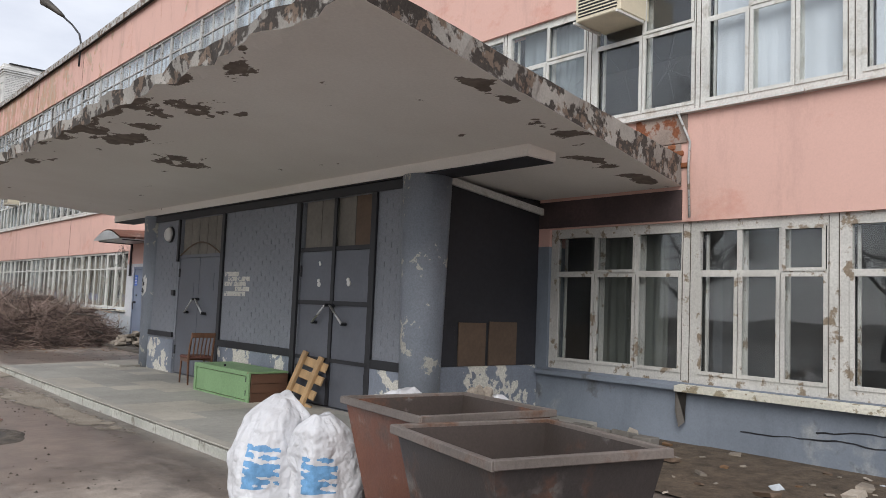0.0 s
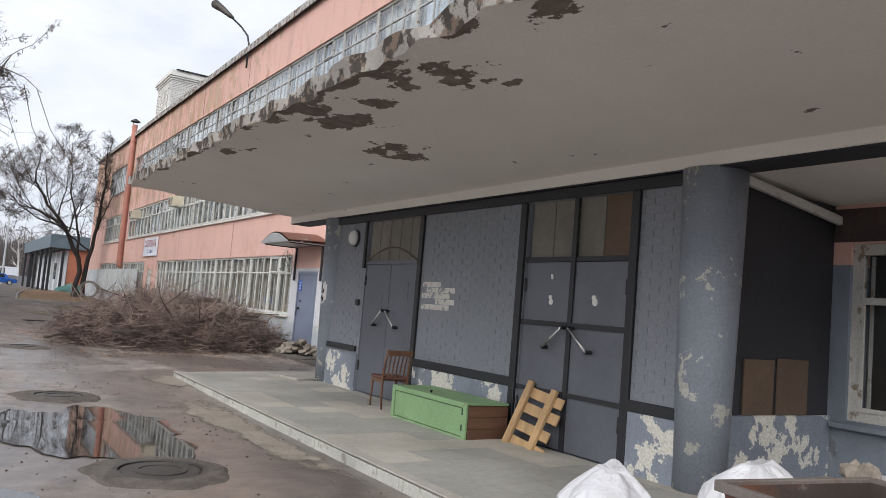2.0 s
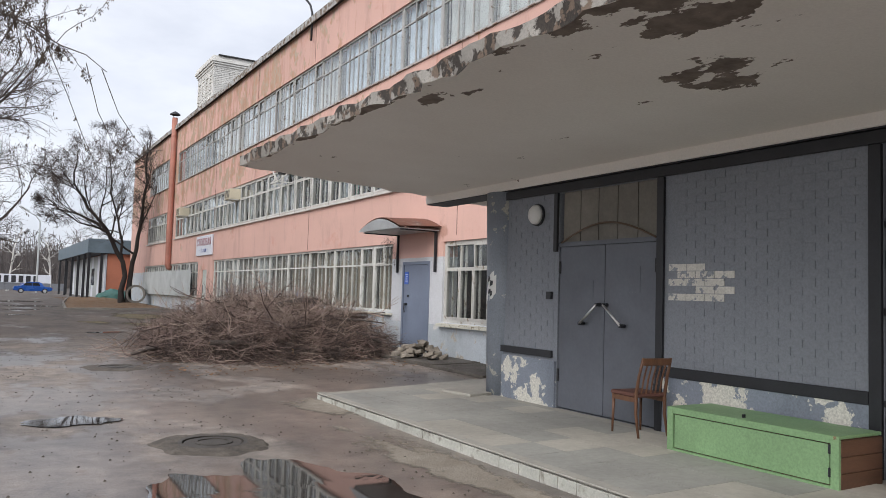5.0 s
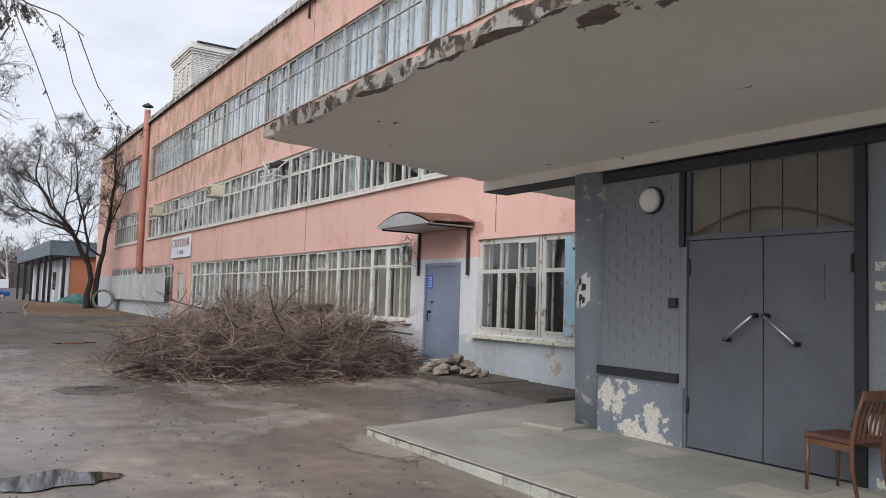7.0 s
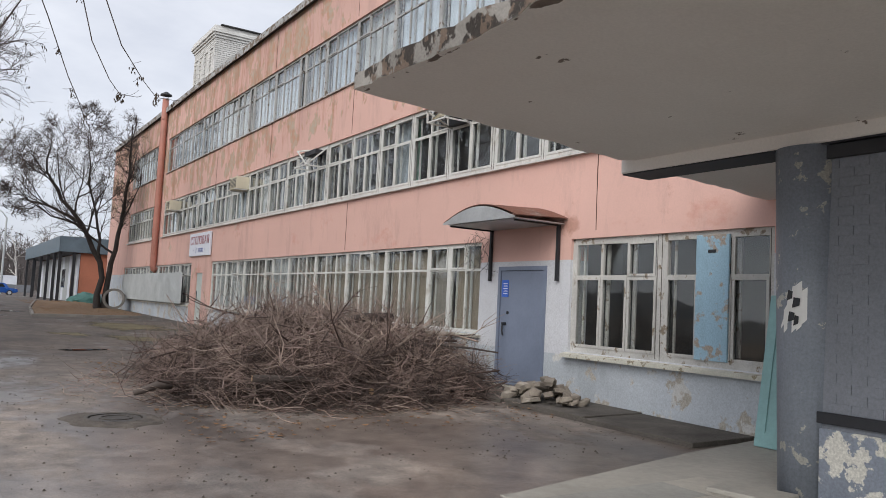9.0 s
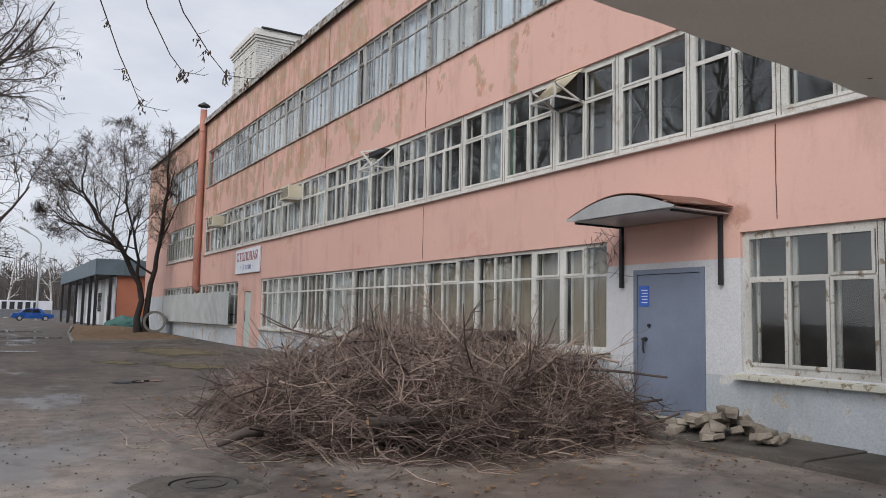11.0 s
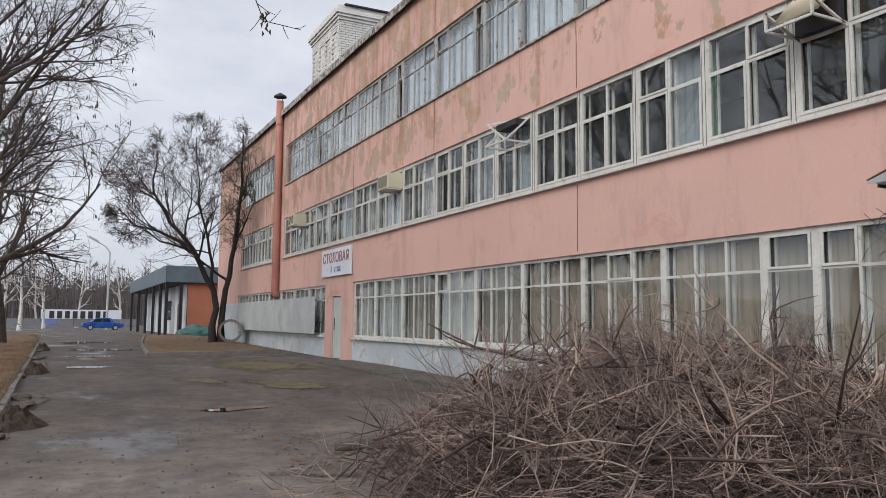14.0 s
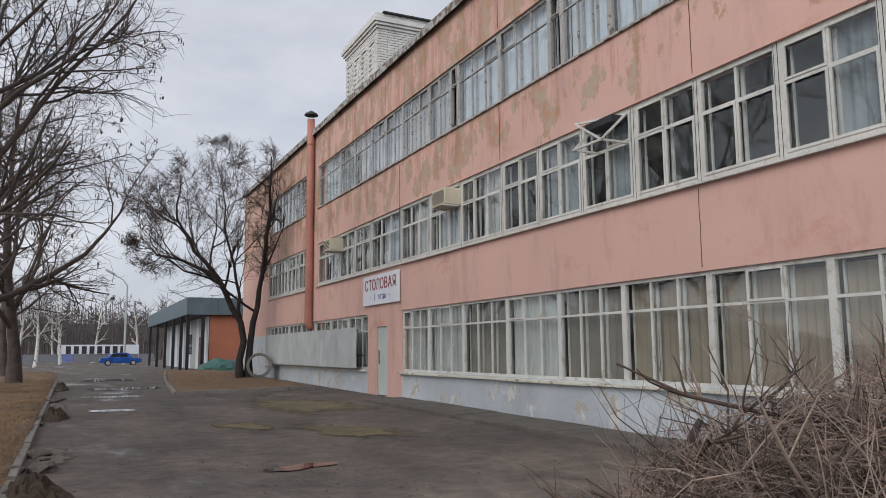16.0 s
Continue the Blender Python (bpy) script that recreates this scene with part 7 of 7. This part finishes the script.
            for a, b in zip(pts, pts[1:]):
                for u in (0.0, 0.33, 0.67):
                    fine_pts.append(a.lerp(b, u) + Vector((rr.gauss(0, 0.05), rr.gauss(0, 0.05), 0)) * (1 if fine_pts else 0))
            pts = fine_pts + [pts[-1]]
            low = 1.0 if k < 2 else 0.55
            rad = [r0 * low * (1 - 0.86 * i / (len(pts) - 1)) for i in range(len(pts))]
        rad[0] *= 1.35
        trunk = Sticks()
        trunk.add(pts, rad, 12)
        trunk.made("trunk", bark or M_BARK, t)
        for i in range(limbs_n):
            s = first + (0.97 - first) * (i + rr.random()) / limbs_n
            p, d = at(pts, s)
            dd = off(d, rr.uniform(0.6, 1.15))
            L = height * crown * (1.05 - 0.6 * s) * rr.uniform(0.7, 1.1)
            r = rad[int(s * (len(rad) - 1))] * 0.5
            q, qr = line(p, dd, L, r, 6, 0.14, 0.09, 0.25)
            for _t in range(3):
                if fits(q[-1]):
                    break
                L *= 0.68
                q, qr = line(p, dd, L, r, 6, 0.14, 0.09, 0.25)
            if not fits(q[-1]):
                continue
            wood.add(q, qr, 7)
            grow(q, qr, L, 1)
    wood.made("limb_frame", bark or M_BARK, t)
    if fine.v:
        tagged(fine.made("twig_crown", M_TWIGTREE, t, "fine bare twigs"), kind="stuff")
    if pods.v:
        tagged(pods.made("seed_tassel", M_SEEDS, t, "dry hanging seed clusters"), kind="stuff")
    return t


tree(6.75, 56.3, 8.4, 11, "bare dark multi-stemmed tree beside the building", (0, 0), 0.17, bark=M_BARKDARK, crown=0.58, forks=4, first=0.30, limbs_n=10, kids=(5, 8), twigs=0.9, thick=0.0085,
     stems=(((6.55, 56.3, 0.42), (6.5, 56.2, 3.0), (5.4, 56.0, 4.9), (4.3, 55.7, 6.1), (3.5, 55.4, 7.4), (3.6, 55.3, 9.2)),
            ((6.95, 56.4, 0.42), (7.1, 56.2, 3.0), (7.3, 55.6, 5.2), (7.3, 54.2, 7.6), (7.0, 53.0, 10.0)),
            ((6.5, 56.2, 2.9), (6.2, 55.6, 4.8), (5.5, 55.0, 7.0), (5.2, 54.6, 10.0)),
            ((5.2, 56.0, 5.05), (4.0, 56.3, 5.7), (2.9, 56.2, 5.9), (2.1, 56.0, 6.6))),
     room=(5.2, 55.2, 7.3, 3.9, 5.2, 4.0), side=7.85)
tree(-2.4, 57.0, 13.0, 21, "tall bare tree with drooping twigs on the verge", (0.02, 0), 0.26, crown=0.5, pendulous=0.4, first=0.14, limbs_n=18, kids=(4, 7), twigs=0.9, thick=0.010, room=(-2.6, 57, 7.2, 4.2, 4.6, 6.6))
maple = tree(-3.6, 41.0, 13.0, 31, "bare maple with hanging seed clusters on the verge", (0.13, 0), 0.24, crown=0.72, pendulous=0.25, seeds=0.10, first=0.15, limbs_n=24, kids=(5, 8), twigs=0.9, thick=0.0078, room=(-2.4, 41, 7.2, 4.9, 4.8, 6.4))
tree(-3.3, 48.5, 12.0, 33, "bare maple with hanging seed clusters on the verge", (0.05, 0), 0.22, crown=0.52, pendulous=0.45, seeds=0.08, first=0.16, limbs_n=18, kids=(4, 7), twigs=0.9, thick=0.009, room=(-3.0, 48.5, 6.8, 4.4, 4.8, 5.8))
tree(-4.6, 33.0, 15.0, 41, "bare maple with hanging seed clusters on the verge", (0.08, 0), 0.24, crown=0.62, pendulous=0.4, seeds=0.12, first=0.22, limbs_n=20, kids=(4, 7), twigs=0.8, thick=0.006, room=(-4.2, 33, 8.6, 5.0, 5.0, 7.2))
tree(-4.9, 25.6, 11.0, 43, "bare maple with hanging seed clusters on the verge", (0.06, 0), 0.22, crown=0.52, pendulous=0.6, seeds=0.2, first=0.3, limbs_n=11, kids=(4, 6), twigs=0.7, thick=0.006, room=(-5.2, 25.6, 7.2, 3.4, 4.2, 5.0))
# the row across the yard, which the upper windows mirror
for ty, tx, turn in ((-6.0, -18.0, 40), (3.0, -17.0, 110), (12.0, -19.5, 200), (20.0, -17.5, 290)):
    copy_thing(maple, pose(tx, ty, G(tx, ty), 0, 0, turn))
hb = thing("overhanging_branch", "bare drooping maple branch with dry seed clusters", "branch", (0, 0, 0))
hr = random.Random(77)
hw, hp = Sticks(), Sticks()
core = [(-4.6, 25.6, 5.6), (-2.7, 25.3, 7.3), (-0.9, 24.5, 7.3), (0.4, 24.3, 6.7), (1.3, 23.8, 6.15)]
hw.add([core[0], (-3.7, 25.2, 6.6), core[1], (-1.8, 25.1, 7.2), core[2], (-0.2, 24.6, 7.1), core[3], (0.9, 24.0, 6.5), core[4]], [0.045, 0.036, 0.03, 0.025, 0.021, 0.017, 0.014, 0.011, 0.008], 7)
shoots = [[(0.2, 24.3, 6.55), (0.62, 24.5, 5.7), (0.98, 24.6, 4.85), (1.15, 24.63, 4.52), (1.28, 24.65, 4.24), (1.60, 24.6, 4.2)],
          [(0.9, 23.9, 6.3), (1.2, 24.0, 5.3), (1.48, 23.95, 4.75), (1.64, 23.92, 4.55), (1.9, 23.9, 4.55)],
          [(1.2, 23.8, 6.2), (1.6, 23.9, 5.3), (1.95, 23.85, 4.8), (2.15, 23.83, 4.58), (2.45, 23.8, 4.58)]]
for k in range(15):
    s = hr.uniform(1.0, 3.0)
    i = int(s)
    p = Vector(core[i]).lerp(Vector(core[min(i + 1, 4)]), s - i)
    d = Vector((hr.gauss(0.3, 0.4), hr.gauss(-0.1, 0.4), hr.gauss(-0.5, 0.2))).normalized()
    pts = [p]
    L = hr.uniform(0.5, 1.1)
    for _ in range(6):
        d = (d + Vector((hr.gauss(0, 0.12), hr.gauss(0, 0.12), -0.14 + hr.gauss(0, 0.1)))).normalized()
        pts.append(pts[-1] + d * L / 6)
    shoots.append(pts)
for k in range(70):
    s = hr.uniform(0.2, 3.0)
    i = int(s)
    p = Vector(core[i]).lerp(Vector(core[i + 1]), s - i)
    d = Vector((hr.gauss(0.1, 0.6), hr.gauss(0.1, 0.7), hr.gauss(0.35, 0.45))).normalized()
    pts = [p]
    L = hr.uniform(0.6, 2.0)
    for _ in range(6):
        d = (d + Vector((hr.gauss(0, 0.18), hr.gauss(0, 0.18), hr.gauss(0.02, 0.14)))).normalized()
        pts.append(pts[-1] + d * L / 6)
    shoots.append(pts)
for pts in shoots:
    pts = [Vector(p) for p in pts]
    hw.add(pts, [0.010 - 0.0065 * i / (len(pts) - 1) for i in range(len(pts))], 5)
    for a, b in zip(pts[1:], pts[2:]):
        for u in (0.15, 0.5, 0.85):
            if hr.random() < 0.72:
                q = a.lerp(b, u)
                e = ((b - a).normalized() * 0.8 + Vector((hr.gauss(0, 0.7), hr.gauss(0, 0.7), hr.gauss(0.1, 0.5)))).normalized()
                n_ = hr.uniform(0.06, 0.22)
                t2 = [q, q + e * n_ * 0.55, q + e * n_ + Vector((0, 0, 0.02))]
                hw.add(t2, [0.0042, 0.0036, 0.0028], 3)
                if hr.random() < 0.42:
                    for _ in range(hr.randint(5, 11)):
                        g = q + Vector((hr.gauss(0, 0.022), hr.gauss(0, 0.022), -hr.uniform(0.0, 0.13)))
                        hp.add([g, g + Vector((hr.gauss(0, 0.012), hr.gauss(0, 0.012), -0.022)), g + Vector((hr.gauss(0, 0.012), 0, -0.05))], [0.003, 0.011, 0.002], 4)
    tip = pts[-2]
    for _ in range(14):
        g = tip + Vector((hr.gauss(0, 0.028), hr.gauss(0, 0.028), hr.uniform(-0.10, 0.10)))
        hp.add([g, g + Vector((hr.gauss(0, 0.012), hr.gauss(0, 0.012), -0.022)), g + Vector((hr.gauss(0, 0.012), 0, -0.05))], [0.003, 0.011, 0.002], 4)
hw.made("bough", M_BARK, hb)
tagged(hp.made("seed_tassel", M_SEEDS, hb, "dry hanging seed clusters"), kind="stuff")
tree(-6.5, 50.0, 13.5, 51, "tall bare tree on the verge", (0.0, 0), 0.25, crown=0.5, pendulous=0.4, first=0.15, limbs_n=14, kids=(4, 6), thick=0.011)
tree(-6.5, 68.0, 12.0, 61, "slim bare birch behind the verge", (0.0, 0), 0.16, bark=M_BIRCH, crown=0.36, pendulous=0.5, first=0.2, limbs_n=14, kids=(4, 6), twigs=0.8)
tree(-3.4, 66.0, 12.0, 65, "bare tree with drooping twigs on the verge", (0.03, 0), 0.2, crown=0.5, pendulous=0.5, first=0.12, limbs_n=14, kids=(4, 6), thick=0.013)
tree(-5.8, 82.0, 11.0, 67, "slim bare birch behind the verge", (0.0, 0), 0.16, bark=M_BIRCH, crown=0.4, pendulous=0.5, first=0.15, limbs_n=14, kids=(4, 6), thick=0.014)
far = tree(-6.0, 122.0, 12.0, 71, "slim bare birch across the road", (0.0, 0), 0.2, bark=M_BIRCH, crown=0.28, pendulous=0.4, first=0.25, limbs_n=12, kids=(3, 4), twigs=0.6, group="far birches", thick=0.02)
for k, (fx, fy) in enumerate(((-9, 98), (-14, 104), (-3.5, 108), (-1.5, 126), (-12, 121), (-17, 128), (-23, 124), (-30, 130), (2.5, 140), (-9, 145), (-38, 128), (-26, 150), (9, 150), (-14, 160), (-3, 165))):
    c = copy_thing(far, pose(fx, fy, 0.3, 0, 0, 40 * k))
    c.scale = (1, 1, 0.8 + 0.35 * random.random())

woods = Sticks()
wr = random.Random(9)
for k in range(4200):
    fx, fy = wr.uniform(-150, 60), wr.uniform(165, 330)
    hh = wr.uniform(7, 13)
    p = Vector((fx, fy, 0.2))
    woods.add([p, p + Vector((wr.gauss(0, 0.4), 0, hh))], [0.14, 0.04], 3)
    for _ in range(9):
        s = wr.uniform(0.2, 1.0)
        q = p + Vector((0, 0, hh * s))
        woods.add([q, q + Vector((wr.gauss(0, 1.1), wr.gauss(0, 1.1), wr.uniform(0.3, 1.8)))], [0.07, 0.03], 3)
tagged(woods.made("far_wood", M_HAZYWOOD), "bare wood beyond the road, paled for haze", "trees", kind="stuff")

# ---- brick courses, tiles: single pieces ----
def brick_mesh(name, L, h, d, material):
    bm = bmesh.new()
    box(bm, 0, d, 0, L, 0, h)
    me = bpy.data.meshes.new(name)
    bm.to_mesh(me)
    bm.free()
    me.materials.append(material)
    return me


M_BRICKWHITE = peeling("bare_white_brick", (0.66, 0.64, 0.59), (0.33, 0.35, 0.39), 0.54, 7.0, 0.8, 0.02, 0.1, False)
BL, BH = 0.245, 0.074
bms = {c: (brick_mesh("brick", BL, BH, 0.014, c), brick_mesh("brick", BL / 2 - 0.003, BH, 0.014, c)) for c in (M_GREYBRICK, M_BRICKWHITE)}
for zi in range(26):
    z = 0.875 + zi * 0.0805
    y = 9.802 + (0 if zi % 2 else -0.125)
    while y < 12.10:
        a, b = max(9.802, y), min(12.108, y + BL)
        if b - a > 0.1:
            bare = 11.22 < (a + b) / 2 < 11.95 and 1.55 < z < 1.97 and random.random() < 0.85
            me = bms[M_BRICKWHITE if bare else M_GREYBRICK][0 if b - a > 0.2 else 1]
            if b - a > 0.2 or b - a < 0.13:
                piece("brick", me, vest, (VX + 0.0262 + random.uniform(-0.0012, 0.0012), a, z))
        y += 0.2515
rest = bmesh.new()
for ya, yb in ((7.3, 7.845), (14.05, 15.12)):
    for zi in range(26):
        z = 0.895 + zi * 0.0802
        y = ya - (0 if zi % 2 else 0.125)
        while y < yb:
            a, b = max(ya, y), min(yb, y + BL)
            if b - a > 0.03:
                box(rest, VX + 0.026, VX + 0.031, a, b, z, z + BH)
            y += 0.2515
stuff(part("brick_rest", rest, M_GREYBRICK, vest), "grey painted bricks")

M_EDGETILE = peeling("marble_edge_tile", (0.50, 0.50, 0.45), (0.28, 0.26, 0.22), 0.55, 5.0, 0.6, 0.10, 0.2, False)
y = 6.12
while y < 16.3:
    w = random.choice((0.24, 0.36, 0.42, 0.30))
    w = min(w, 16.38 - y)
    bm = bmesh.new()
    box(bm, -0.018, 0.002, 0.004, w - 0.004, 0, 0.118)
    ob = part("edge_tile", bm, M_EDGETILE, porch, bev=0.003)
    ob.location = (3.45 + random.uniform(-0.004, 0.003), y, random.uniform(-0.004, 0.002))
    bm = bmesh.new()
    box(bm, -0.028, 0.10, 0.004, w - 0.004, 0, 0.016)
    ob = part("cap_tile", bm, M_PORCH, porch, bev=0.003)
    ob.location = (3.45, y, 0.134 + random.uniform(-0.001, 0.002))
    y += w
M_TILE = plain("worn_floor_tile", (0.47, 0.445, 0.39), 0.7, 0, 0.16, 3, 0.15)
M_TILE2 = plain("green_grey_floor_tile", (0.37, 0.365, 0.335), 0.7, 0, 0.16, 3, 0.15)
tms = [brick_mesh("floor_tile", 0.494, 0.008, 0.494, c) for c in (M_TILE, M_TILE2)]
for i in range(4):
    for j in range(20):
        x, y = 3.57 + i * 0.5, 6.2 + j * 0.5
        lightness = noise.noise((x * 0.6, y * 0.5, 7)) + 0.3 * noise.noise((x * 3, y * 3, 1))
        ob = piece("floor_tile", tms[0 if lightness > 0.02 else 1], porch, (x, y, 0.1325 + 0.012 * (x - 3.45)))
        ob.rotation_euler = (0, -0.012, 0)
